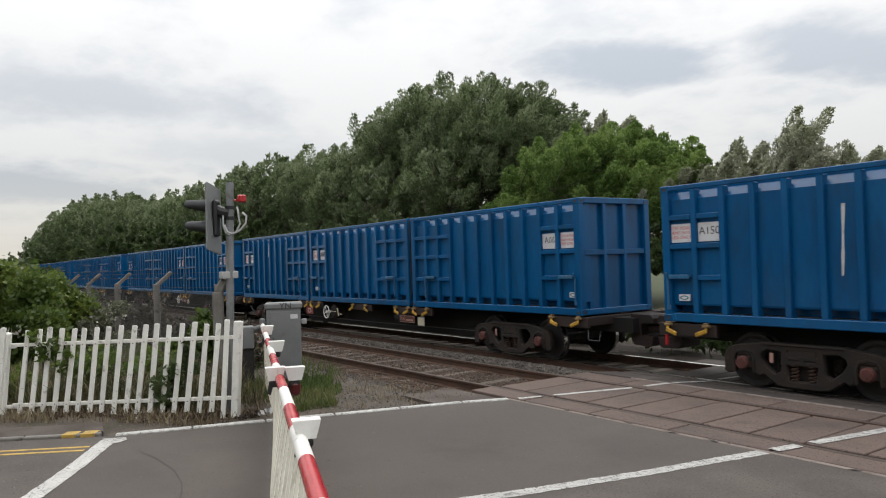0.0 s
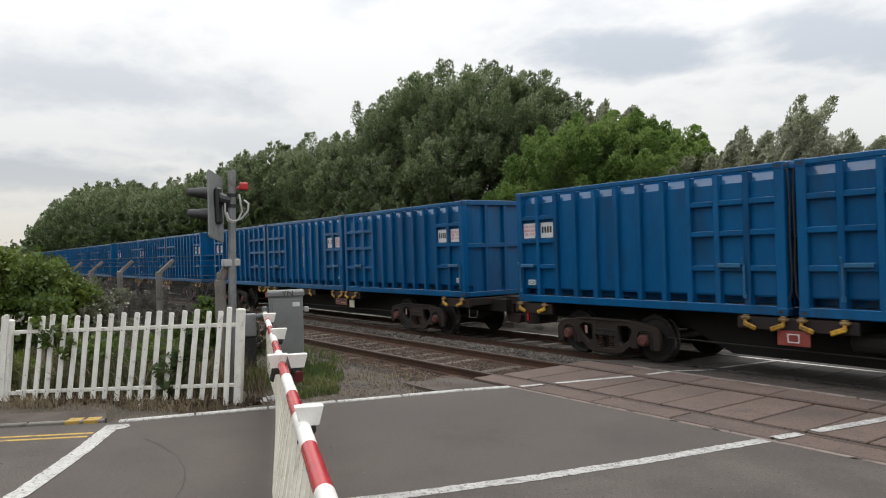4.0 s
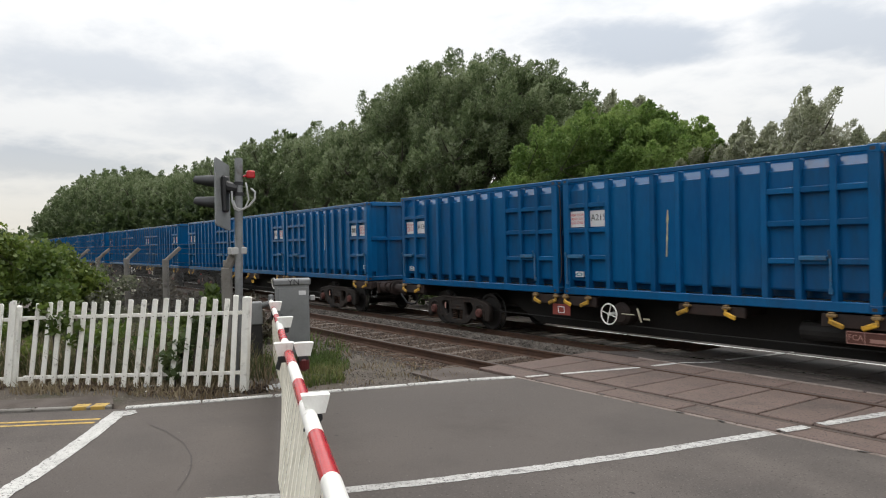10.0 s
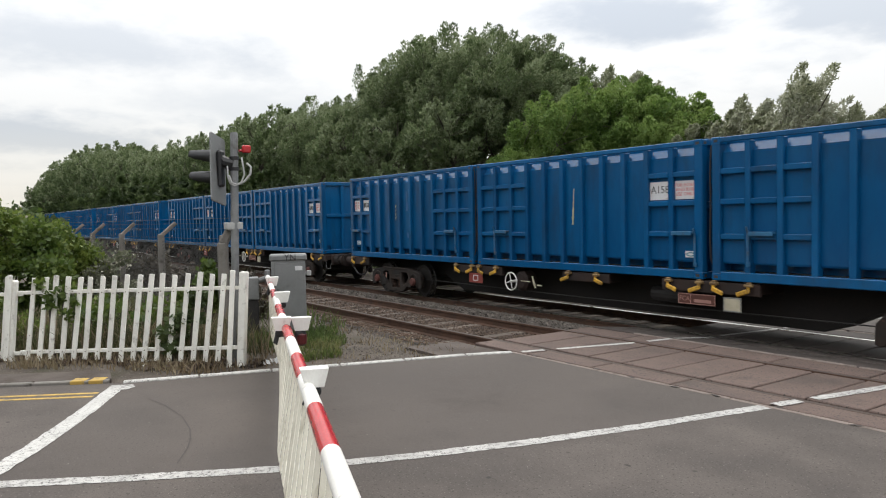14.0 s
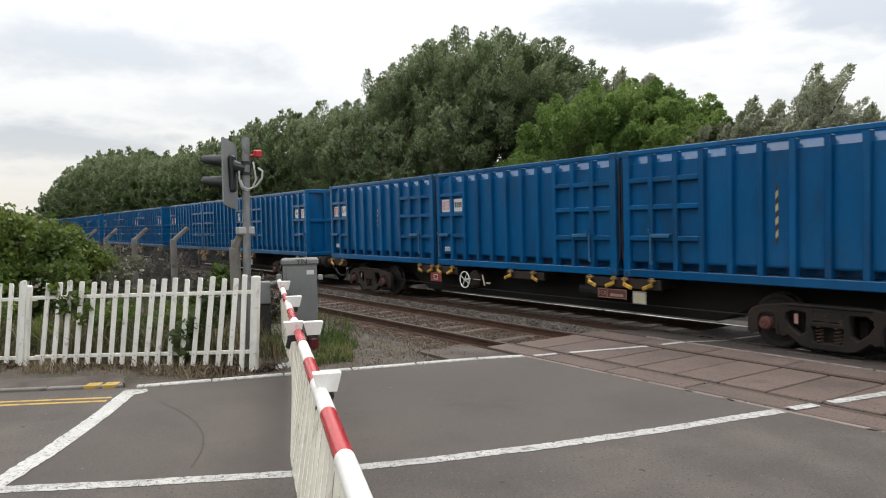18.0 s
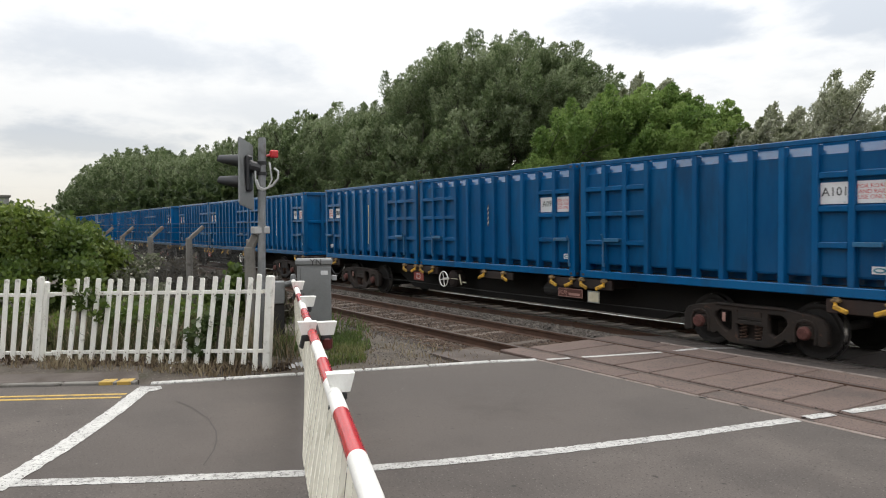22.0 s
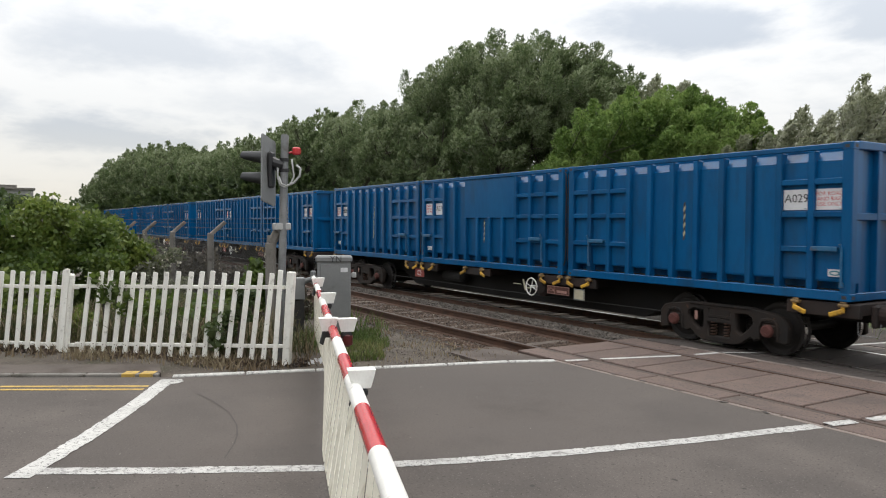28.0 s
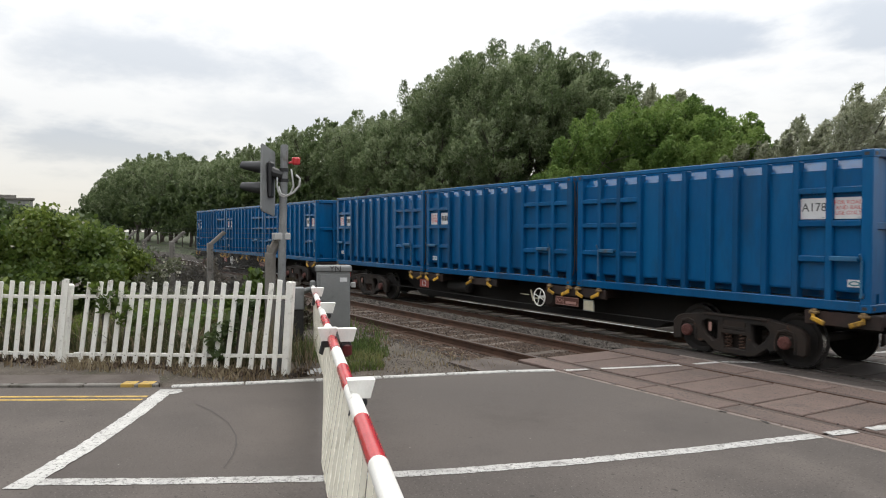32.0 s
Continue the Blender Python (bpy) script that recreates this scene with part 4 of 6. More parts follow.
def container(turned, number, mark=None, blank=False, label=""):
    """A waste container with its signed end at its own x = 0; turned: the signed end points the way the train goes."""
    c = thing("freight_container", label or "blue ribbed steel waste container on a flat wagon", "container", group="containers on the train")
    body = part("body", CM["floor"], c, "blue ribbed box", Matrix.Identity(4) if not turned else Matrix.Translation((BOX_L, BOX_W, 0)) @ Matrix.Rotation(math.pi, 4, "Z"))
    body.name = "body"
    if turned:
        side_parts(body, True, number, mark, blank)
        part("side_wall", CM["plain_side"], body)
    else:
        side_parts(body, False, number, mark, blank)
        part("side_wall", CM["plain_side"], body, m=Matrix.Translation((BOX_L, BOX_W, 0)) @ Matrix.Rotation(math.pi, 4, "Z"))
    for x, y, a in ((0, 0, 0), (BOX_L, 0, 90), (BOX_L, BOX_W, 180), (0, BOX_W, 270)):
        post = part("corner_post", CM["post"], body, m=pose(x, y, 0, rz=a))
        for z in (0.0, BOX_H - 0.116):
            part("corner_casting", CM["casting"], body, m=pose(x, y, z, rz=a))
    for flip in (False, True):
        to = Matrix.Translation((BOX_L, BOX_W, 0)) @ Matrix.Rotation(math.pi, 4, "Z") if flip else Matrix.Identity(4)
        part("end_wall", CM["end_wall"], body, m=to)
        part("end_rail", CM["end_rail"], body, m=to)
        part("end_rail", CM["end_rail"], body, m=to @ pose(0, 0, BOX_H - 0.105))
        part("end_bar", CM["end_bar"], body, m=to)
        for k in (1, 2):
            part("end_rib", CM["end_rib"], body, m=to @ pose(0, 0.16 + k * (BOX_W - 0.32) / 3, 0))
    part("lid", CM["lid"], body)
    part("release_cable", CM["chain"], body, "dark hanging cable", pose(BOX_L + 0.03, (BOX_W - 0.05) if turned else 0.05, BOX_H - 0.08))
    return c


def bogie_meshes():
    k = {}
    wb = 0.93
    half = [(0.62, 0.755), (0.80, 0.725), (1.02, 0.70), (1.17, 0.655), (1.25, 0.56), (1.26, 0.30), (1.21, 0.27), (1.13, 0.29), (1.10, 0.52), (1.06, 0.57), (0.78, 0.57), (0.74, 0.52), (0.73, 0.30), (0.67, 0.27), (0.60, 0.31), (0.40, 0.17), (0.28, 0.145)]
    outline = half + [(-x, z) for x, z in reversed(half)]
    hole = [(-0.31, 0.665), (-0.31, 0.36), (-0.42, 0.29), (-0.58, 0.41), (-0.66, 0.53), (-0.64, 0.625), (-0.54, 0.68)]
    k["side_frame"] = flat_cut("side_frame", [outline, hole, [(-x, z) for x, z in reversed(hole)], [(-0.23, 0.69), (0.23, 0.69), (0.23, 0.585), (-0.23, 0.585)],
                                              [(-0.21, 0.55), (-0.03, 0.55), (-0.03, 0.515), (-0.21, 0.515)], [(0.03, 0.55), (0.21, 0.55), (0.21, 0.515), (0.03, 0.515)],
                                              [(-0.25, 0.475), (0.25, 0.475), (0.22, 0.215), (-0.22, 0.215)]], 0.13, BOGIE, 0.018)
    pts = [(0.052 * math.cos(a), 0.052 * math.sin(a), 0.215 + 0.26 * a / (10 * math.pi)) for a in np.linspace(0, 10 * math.pi, 41)]
    k["spring"] = Shape().tube(pts, 0.013, 4).mesh("spring", SPRING_RUST)
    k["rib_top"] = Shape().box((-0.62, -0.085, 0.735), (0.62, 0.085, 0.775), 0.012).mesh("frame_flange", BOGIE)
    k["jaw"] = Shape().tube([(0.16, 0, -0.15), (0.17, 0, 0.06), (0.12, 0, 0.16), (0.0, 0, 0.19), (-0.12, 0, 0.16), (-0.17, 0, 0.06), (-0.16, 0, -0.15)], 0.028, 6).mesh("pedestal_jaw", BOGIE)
    # the second, lower box is added to block light showing through behind the springs
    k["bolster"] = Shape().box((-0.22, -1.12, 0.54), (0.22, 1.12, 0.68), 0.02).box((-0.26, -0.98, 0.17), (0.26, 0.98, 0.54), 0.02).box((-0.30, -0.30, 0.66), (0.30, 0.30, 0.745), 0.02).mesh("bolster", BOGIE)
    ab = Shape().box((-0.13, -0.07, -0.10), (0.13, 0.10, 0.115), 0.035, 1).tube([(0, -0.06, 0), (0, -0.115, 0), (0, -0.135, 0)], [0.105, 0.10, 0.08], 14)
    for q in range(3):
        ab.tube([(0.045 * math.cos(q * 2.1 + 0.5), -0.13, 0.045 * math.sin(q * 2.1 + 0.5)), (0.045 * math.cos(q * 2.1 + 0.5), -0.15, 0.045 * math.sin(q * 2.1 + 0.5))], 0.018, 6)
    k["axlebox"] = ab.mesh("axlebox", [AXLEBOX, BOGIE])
    r = 0.42
    prof = [(0.0, 0.10), (0.09, 0.10), (0.10, 0.06), (0.33, 0.045), (0.37, 0.065), (r - 0.016, 0.067), (r, 0.062), (r + 0.002, -0.03), (r + 0.028, -0.05), (r + 0.026, -0.066), (0.37, -0.066), (0.33, -0.03), (0.10, -0.05), (0.09, -0.09), (0.0, -0.09)]
    n = 28
    w = Shape()
    for side in (-1, 1):
        v, f, mt = [], [], []
        for q, (rad, off) in enumerate(prof):
            v += [(rad * math.cos(2 * math.pi * i / n), side * (0.75 + off), rad * math.sin(2 * math.pi * i / n)) for i in range(n)]
        for q in range(len(prof) - 1):
            mat = 1 if q == 6 else 0
            w.add([], [])
            for i in range(n):
                f.append((q * n + i, q * n + (i + 1) % n, (q + 1) * n + (i + 1) % n, (q + 1) * n + i))
                mt.append(mat)
        k0 = len(w.v)
        w.v += v
        w.f += [tuple(a + k0 for a in q) for q in f]
        w.m += mt
    w.tube([(0, -1.0, 0), (0, 1.0, 0)], 0.075, 10)
    k["wheelset"] = w.mesh("wheelset", [WHEEL, TREAD], fix=True)
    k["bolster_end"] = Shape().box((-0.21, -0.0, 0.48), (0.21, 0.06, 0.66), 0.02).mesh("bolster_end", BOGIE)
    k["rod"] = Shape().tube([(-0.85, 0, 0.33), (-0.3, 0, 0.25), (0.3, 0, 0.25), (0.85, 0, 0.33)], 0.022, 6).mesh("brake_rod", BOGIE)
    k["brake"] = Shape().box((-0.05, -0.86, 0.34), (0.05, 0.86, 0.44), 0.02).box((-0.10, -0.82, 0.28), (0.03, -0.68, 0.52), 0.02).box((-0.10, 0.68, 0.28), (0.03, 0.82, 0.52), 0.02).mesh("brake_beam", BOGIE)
    k["label"] = Shape().box((-0.03, -0.006, -0.075), (0.03, 0.006, 0.075), 0.003).mesh("tag_plate", PLATE_PINK)
    return k


def wagon_meshes():
    k = {}
    z1 = DECK_Z
    k["sill"] = Shape().prism([(-0.55, 0.52), (-0.55, 0.80), (18.95, 0.80), (18.95, 0.52), (14.6, 0.48), (13.8, 0.12), (4.6, 0.12), (3.8, 0.48)], -0.45, 0.45, "y").mesh("centre_sill", UNDER_BLACK, fix=True)
    end = Shape().box((0, -1.20, z1 - 0.235), (1.12, -1.12, z1 - 0.03), 0.01).box((0, 1.12, z1 - 0.235), (1.12, 1.20, z1 - 0.03), 0.01)
    end.box((0.05, -1.12, z1 - 0.20), (0.17, 1.12, z1 - 0.03), 0.01).box((0.92, -1.12, z1 - 0.20), (1.02, 1.12, z1 - 0.03), 0.01)
    k["end_beam"] = end.mesh("end_beam", FRAME_BROWN)
    k["side_beam"] = Shape().box((-0.92, -0.035, z1 - 0.22), (0.92, 0.035, z1 - 0.03), 0.01).mesh("side_beam", FRAME_BROWN)
    k["short_beam"] = Shape().box((-0.62, -0.035, z1 - 0.20), (0.62, 0.035, z1 - 0.03), 0.01).mesh("short_beam", FRAME_BROWN)
    k["bearer"] = Shape().box((-0.05, -1.13, z1 - 0.20), (0.05, 1.13, z1 - 0.03), 0.01).mesh("bearer", FRAME_BROWN)
    lt = Shape().box((-0.085, -0.06, -0.03), (0.085, 0.05, 0.035), 0.02, 1).box((-0.05, -0.05, 0.03), (0.05, 0.04, 0.065), 0.015, 1)
    lt.box((-0.135, -0.035, -0.045), (0.135, 0.01, 0.045), 0.018, 0, pose(0.10, -0.045, -0.135, ry=20))
    lt.box((-0.035, -0.05, -0.13), (0.025, -0.01, 0.0), 0.01)
    k["spigot"] = lt.mesh("spigot", [YELLOW, WORN_GOLD])
    rim = [(0.19 * math.cos(a), 0.0, 0.19 * math.sin(a)) for a in np.linspace(0, 2 * math.pi, 25)]
    hw = Shape().tube(rim, 0.014, 6, caps=False).tube([(0, -0.02, 0), (0, 0.22, 0)], 0.03, 8)
    for a in (0.4, 1.97, 3.54, 5.11):
        hw.tube([(0, 0, 0), (0.185 * math.cos(a), 0, 0.185 * math.sin(a))], 0.010, 5)
    k["handwheel"] = hw.mesh("handwheel", WHITE)
    k["drum"] = Shape().tube([(0, 0.05, 0), (0, 0.10, 0), (0, 0.34, 0), (0, 0.36, 0)], [0.15, 0.22, 0.22, 0.15], 16).mesh("brake_drum", FRAME_BROWN)
    k["tag_yellow"] = Shape().box((-0.13, -0.012, -0.06), (0.13, 0.0, 0.06), 0.004).mesh("plate", YELLOW)
    k["border"] = flat_cut("plate_border", [[(-0.355, -0.095), (0.355, -0.095), (0.355, 0.075), (-0.355, 0.075)], [(-0.345, -0.085), (-0.115, -0.085), (-0.115, 0.065), (-0.345, 0.065)], [(-0.105, -0.085), (0.345, -0.085), (0.345, 0.065), (-0.105, 0.065)]], 0.004, PLATE_PINK)
    k["cream_border"] = flat_cut("plate_border", [[(-0.158, -0.128), (0.158, -0.128), (0.158, 0.098), (-0.158, 0.098)], [(-0.14, -0.11), (0.14, -0.11), (0.14, 0.08), (-0.14, 0.08)]], 0.004, GREY_CAB)
    k["rig"] = Shape().box((-0.40, -0.005, -0.008), (-0.10, 0.01, 0.008), 0.005).box((0.0, -0.015, -0.14), (0.03, 0.015, 0.12), 0.006, 0, pose(0, 0, 0, ry=-20)).box((0.10, 0.0, -0.08), (0.24, 0.03, -0.05), 0.006).mesh("brake_lever", PLATE_CREAM)
    k["tank"] = Shape().tube([(-0.5, 0, 0), (-0.45, 0, 0), (0.45, 0, 0), (0.5, 0, 0)], [0.06, 0.15, 0.15, 0.06], 14).mesh("air_tank", BLACK_STEEL)
    k["plate_red"] = Shape().box((-0.25, -0.012, -0.11), (0.25, 0.0, 0.11), 0.004).mesh("plate", PLATE_RED)
    k["plate_orange"] = Shape().box((-0.36, -0.012, -0.10), (0.36, 0.0, 0.08), 0.004).mesh("plate", PLATE_ORANGE)
    k["plate_cream"] = Shape().box((-0.16, -0.012, -0.13), (0.16, 0.0, 0.10), 0.004).mesh("plate", PLATE_CREAM)
    k["plate_bar"] = Shape().box((-0.16, -0.016, -0.025), (0.16, -0.011, 0.025)).mesh("plate_bar", PLATE_PINK)
    k["logo"] = flat_cut("badge", [[(-0.09, -0.065), (0.09, -0.065), (0.09, 0.065), (-0.09, 0.065)], [(-0.075, -0.05), (0.075, -0.05), (0.075, 0.05), (-0.075, 0.05)]], 0.004, STICKER)
    k["pipe"] = Shape().tube([(3.6, -0.95, 0.36), (9.2, -0.95, 0.33), (14.8, -0.95, 0.36)], 0.012, 6).mesh("brake_pipe", BLACK_STEEL)
    # couplings
    c = Shape().prism([(-0.14, 0.36), (-0.08, 0.28), (0.26, 0.26), (0.34, 0.30), (0.38, 0.46), (0.10, 0.47), (0.10, 0.70), (0.38, 0.71), (0.38, 0.80), (0.33, 0.86), (-0.14, 0.87)], -0.28, 0.28, "y")
    c.box((0.0, -0.10, 0.52), (0.98, 0.10, 0.66), 0.02).box((0.86, -0.06, 0.36), (0.93, 0.06, 0.54), 0.015).box((0.84, -0.12, 0.50), (0.98, 0.12, 0.69), 0.02)
    k["bar_coupling"] = c.mesh("bar_coupling", FRAME_BROWN, fix=True)
    b = Shape()
    b.tube([(-0.05, 0, 0.70), (0.30, 0, 0.70), (0.30, 0, 0.70), (0.62, 0, 0.70), (0.63, 0, 0.70), (0.66, 0, 0.70)], [0.15, 0.15, 0.11, 0.11, 0.20, 0.20], 16)
    k["buffer"] = b.mesh("buffer", FRAME_BROWN)
    k["headstock"] = Shape().box((-0.05, -1.05, 0.52), (0.03, 1.05, 0.84), 0.02).mesh("headstock", FRAME_BROWN)
    k["screw"] = Shape().tube([(0, 0, 0.62), (0.3, 0, 0.55), (0.7, 0, 0.58)], 0.04, 8).mesh("coupling_hook", BLACK_STEEL)
    k["hose"] = Shape().tube([(0.02, -0.45, 0.60), (0.25, -0.47, 0.48), (0.55, -0.47, 0.26), (0.78, -0.45, 0.22), (1.0, -0.45, 0.26), (1.28, -0.46, 0.48), (1.5, -0.45, 0.60)], 0.026, 7).mesh("air_hose", BLACK)
    k["cock"] = Shape().box((-0.03, -0.50, 0.36), (0.03, -0.44, 0.62), 0.01).tube([(0, -0.47, 0.60), (0.13, -0.52, 0.60)], 0.022, 6).mesh("hose_cock", RED)
    k["step"] = Shape().tube([(0, -1.15, 0.60), (0.02, -1.17, 0.42), (0.30, -1.17, 0.42), (0.32, -1.15, 0.60)], 0.007, 5).mesh("foot_step", GALV)
    return k


BM, WM = bogie_meshes(), wagon_meshes()
wheelsets = []


def wagon(i):
    w = thing("flat_wagon", "brown skeletal container flat wagon with yellow spigots", "wagon", group="wagons of the train")
    fr = part("underframe", WM["sill"], w, m=pose(0, FAR_C, 0))
    part("end_beam", WM["end_beam"], fr, m=pose(-0.10, 0, 0))
    part("end_beam", WM["end_beam"], fr, m=pose(18.50, 0, 0, rz=180))
    j1, j2 = BOX_STEP - 0.055, 2 * BOX_STEP - 0.055
    left = i % 2 == 1
    for x in (j1, j2):
        for y in (-1.165, 1.165):
            part("side_beam", WM["side_beam"], fr, m=pose(x, y, 0))
        for k in (-0.8, -0.1, 0.1, 0.8):
            part("bearer", WM["bearer"], fr, m=pose(x + k, 0, 0))
    xm = 9.55 if left else 8.9
    for y in (-1.165, 1.165):
        part("short_beam", WM["short_beam"], fr, m=pose(xm, y, 0))
    for k in (-0.45, 0.45):
        part("bearer", WM["bearer"], fr, m=pose(xm + k, 0, 0))
    for x, turn in ((0.12, 1), (0.86, -1), (j1 - 0.75, 1), (j1 - 0.14, -1), (j1 + 0.14, 1), (j1 + 0.75, -1), (xm - 0.42, -1), (xm + 0.32, 1),
                    (j2 - 0.75, 1), (j2 - 0.14, -1), (j2 + 0.14, 1), (j2 + 0.75, -1), (17.55, 1), (18.28, -1)):
        for face in (0, 180):
            y = -1.225 if face == 0 else 1.225
            sx = turn if face == 0 else -turn
            ob = part("spigot", WM["spigot"], fr, "yellow folding spigot", pose(x, y, DECK_Z - 0.055, rz=face))
            ob.scale = (sx * 0.82, 0.82, 0.82)
    xa, xb = (j1, j2) if left else (j2, j1)
    if i == 10:
        gold = part("plate", Shape().box((-0.42, -0.012, -0.14), (0.42, 0.0, 0.14), 0.004).mesh("plate", FRAME_BROWN), fr, "brown plate with three worn gold marks", pose(j1 + 0.05, -1.215, 0.48))
        for k in (-0.26, 0.0, 0.26):
            part("plate_bar", Shape().box((k - 0.10, -0.016, -0.09), (k + 0.10, -0.011, 0.09)).mesh("plate_bar", WORN_GOLD), gold)
    red = part("plate", WM["plate_red"], fr, "small red plate with a badge", pose(xa if left else xb, -1.215, 0.56))
    part("badge", WM["logo"], red, m=pose(0, -0.014, 0))
    org = part("plate", WM["plate_orange"], fr, "rusty orange plate with pale lettering", pose(j2 - 0.2, -1.215, 0.55))
    part("class_letters", word("FCA", 0.11, PLATE_PINK), org, m=pose(-0.23, -0.014, -0.01))
    part("plate_border", WM["border"], org, m=pose(0, -0.013, 0))
    part("plate_bar", WM["plate_bar"], org, m=pose(0.12, 0, -0.035))
    cream = part("plate", WM["plate_cream"], fr, "cream board in a grey rim", pose(j2 + 0.46, -1.215, 0.52))
    part("plate_border", WM["cream_border"], cream, m=pose(0, -0.013, 0))
    if i == 6:
        part("plate", WM["tag_yellow"], fr, "small yellow plate", pose(xm, -1.21, 0.55))
    xh = j1 + 1.30 if left else j2 - 1.07
    part("handwheel", WM["handwheel"], fr, "white spoked handwheel", pose(xh, -1.26, 0.56, ry=random.uniform(0, 60)))
    part("brake_drum", WM["drum"], fr, m=pose(xh + (0.12 if left else 0.12), -1.15, 0.56))
    part("brake_lever", WM["rig"], fr, m=pose(xh + (0.65 if left else -0.35), -1.20, 0.58))
    part("air_tank", WM["tank"], fr, m=pose(11.3 if left else 7.2, -0.72, 0.52))
    part("brake_pipe", WM["pipe"], fr)
    part("foot_step", WM["step"], fr, m=pose(18.45, 0, 0))
    for xc in (2.36, 16.1):
        b = part("bogie", BM["bolster"], w, m=pose(xc, FAR_C, LOW))
        for s in (-1, 1):
            part("side_frame", BM["side_frame"], b, m=pose(0, s * 1.06, -0.03))
            part("bolster_end", BM["bolster_end"], b, m=pose(0, s * 1.06, -0.03, rz=0 if s < 0 else 180))
            part("brake_rod", BM["rod"], b, m=pose(0, s * 0.92, 0))
            part("frame_flange", BM["rib_top"], b, m=pose(0, s * 1.06, -0.03))
            for x in (-0.93, 0.93):
                part("pedestal_jaw", BM["jaw"], b, m=pose(x, s * 1.12, 0.41))
            for x in (-0.14, 0.13):
                part("spring", BM["spring"], b, m=pose(x, s * 1.065, -0.03))
            for x in (-0.93, 0.93):
                part("axlebox", BM["axlebox"], b, "rust-red axlebox", pose(x, s * 1.07, 0.41, rz=0 if s < 0 else 180))
        for x in (-0.93, 0.93):
            part("brake_beam", BM["brake"], b, m=pose(x * 0.42, 0, 0))
            ws = part("wheelset", BM["wheelset"], b, m=pose(x, 0, 0.42))
            wheelsets.append((ws, x))
        part("tag_plate", BM["label"], b, m=pose(-0.46, -1.135, 0.52))
    if i > 0:
        if i % 2 == 1:
            part("bar_coupling", WM["bar_coupling"], fr, m=pose(18.9, 0, 0))
            part("hose_cock", WM["cock"], fr, "red hose cock", pose(19.75, 0, 0))
        else:
            part("headstock", WM["headstock"], fr, m=pose(18.62, 0, 0))
            for y in (-0.86, 0.86):
                part("buffer", WM["buffer"], fr, m=pose(18.62, y, 0))
            part("coupling_hook", WM["screw"], fr, m=pose(18.95, 0, 0))
            part("air_hose", WM["hose"], fr, m=pose(18.7, 0, 0))
    if i % 2 == 1:
        part("headstock", WM["headstock"], fr, m=pose(-0.22, 0, 0, rz=180))
        for y in (-0.86, 0.86):
            part("buffer", WM["buffer"], fr, m=pose(-0.22, y, 0, rz=180))
    else:
        part("bar_coupling", WM["bar_coupling"], fr, m=pose(-0.5, 0, 0, rz=180))
    return w


MID_TURNED = {2, 3, 6, 7, 10, 11}
NUMBERS = {(0, 0): "A150", (1, 2): "A06", (1, 0): "A097", (3, 0): "A121", (3, 1): "A115", (4, 0): "A068", (4, 2): "A107", (5, 0): "A134", (9, 0): "A175", (10, 0): "A025", (5, 2): "A152", (6, 0): "A198", (7, 2): "A169", (7, 1): "A158", (9, 2): "A028",
           (13, 0): "A037", (14, 2): "A029", (15, 0): "A147", (16, 2): "A178", (15, 1): "A200", (11, 2): "A101", (6, 1): "A078", (15, 2): "A141", (12, 1): "A015", (12, 2): "A096", (10, 1): "A09", (10, 2): "A10", (12, 0): "A01", (14, 1): "A271", (4, 1): "A146", (8, 0): "A106", (5, 1): "A219", (11, 1): "A09"}
MARKS = {(0, 0): ("white", 5, 0.75, 1.75), (1, 0): ("white", 4, 1.5, 2.0), (2, 2): ("hazard", 5, 1.05, 1.4), (3, 1): ("yellow", 5, 0.7, 1.75), (4, 1): ("hazard", 4, 1.0, 1.45), (4, 0): ("hazard", 4, 1.1, 1.6), (5, 2): ("yellow", 5, 0.9, 1.7), (5, 1): ("yellow", 4, 0.75, 1.55), (6, 2): ("white", 5, 0.9, 1.7),
         (7, 1): ("yellow", 5, 0.9, 1.6), (7, 0): ("hazard", 4, 1.0, 1.45), (8, 0): ("hazard", 5, 1.1, 1.65), (8, 1): ("hazard", 4, 1.1, 1.7), (9, 2): ("hazard", 5, 0.6, 1.5), (9, 0): ("hazard", 5, 0.9, 1.5), (10, 0): ("yellow", 5, 0.5, 1.8), (11, 0): ("yellow", 5, 0.5, 1.7), (12, 2): ("white", 5, 0.7, 1.8), (11, 1): ("hazard", 5, 1.0, 1.5),
         (13, 0): ("hazard", 6, 1.2, 1.9), (14, 2): ("hazard", 5, 0.8, 1.45), (14, 1): ("hazard", 5, 0.6, 1.15), (14, 0): ("yellow", 5, 0.6, 1.6), (15, 2): ("hazard", 5, 1.0, 1.75), (15, 0): ("yellow", 5, 0.5, 1.7)}


def train():
    for i in range(WAGONS):
        x = -PITCH * i
        w = wagon(i)
        moving.append((w, x, 0.0, 0.0))
        for c in range(3):
            turned = c == 2 or (c == 1 and i in MID_TURNED)
            b = container(turned, NUMBERS.get((i, c), "?"), MARKS.get((i, c)), (i, c) == (14, 1))
            moving.append((b, x + c * BOX_STEP + 0.035, SIDE_Y, DECK_Z))


def run_of_train(t):
    """How far the leading edge of the first wagon in view has come."""
    return -8.152 + 9.1276 * t + 0.011156 * t * t + 0.000153 * t ** 3

# ---- white picket fence ----
FENCE_R, FENCE_L = Vector((-10.01, 3.56)), Vector((-12.41, 1.01))
FU = (FENCE_R - FENCE_L).normalized()
FENCE_TURN = math.degrees(math.atan2(FU.y, FU.x))


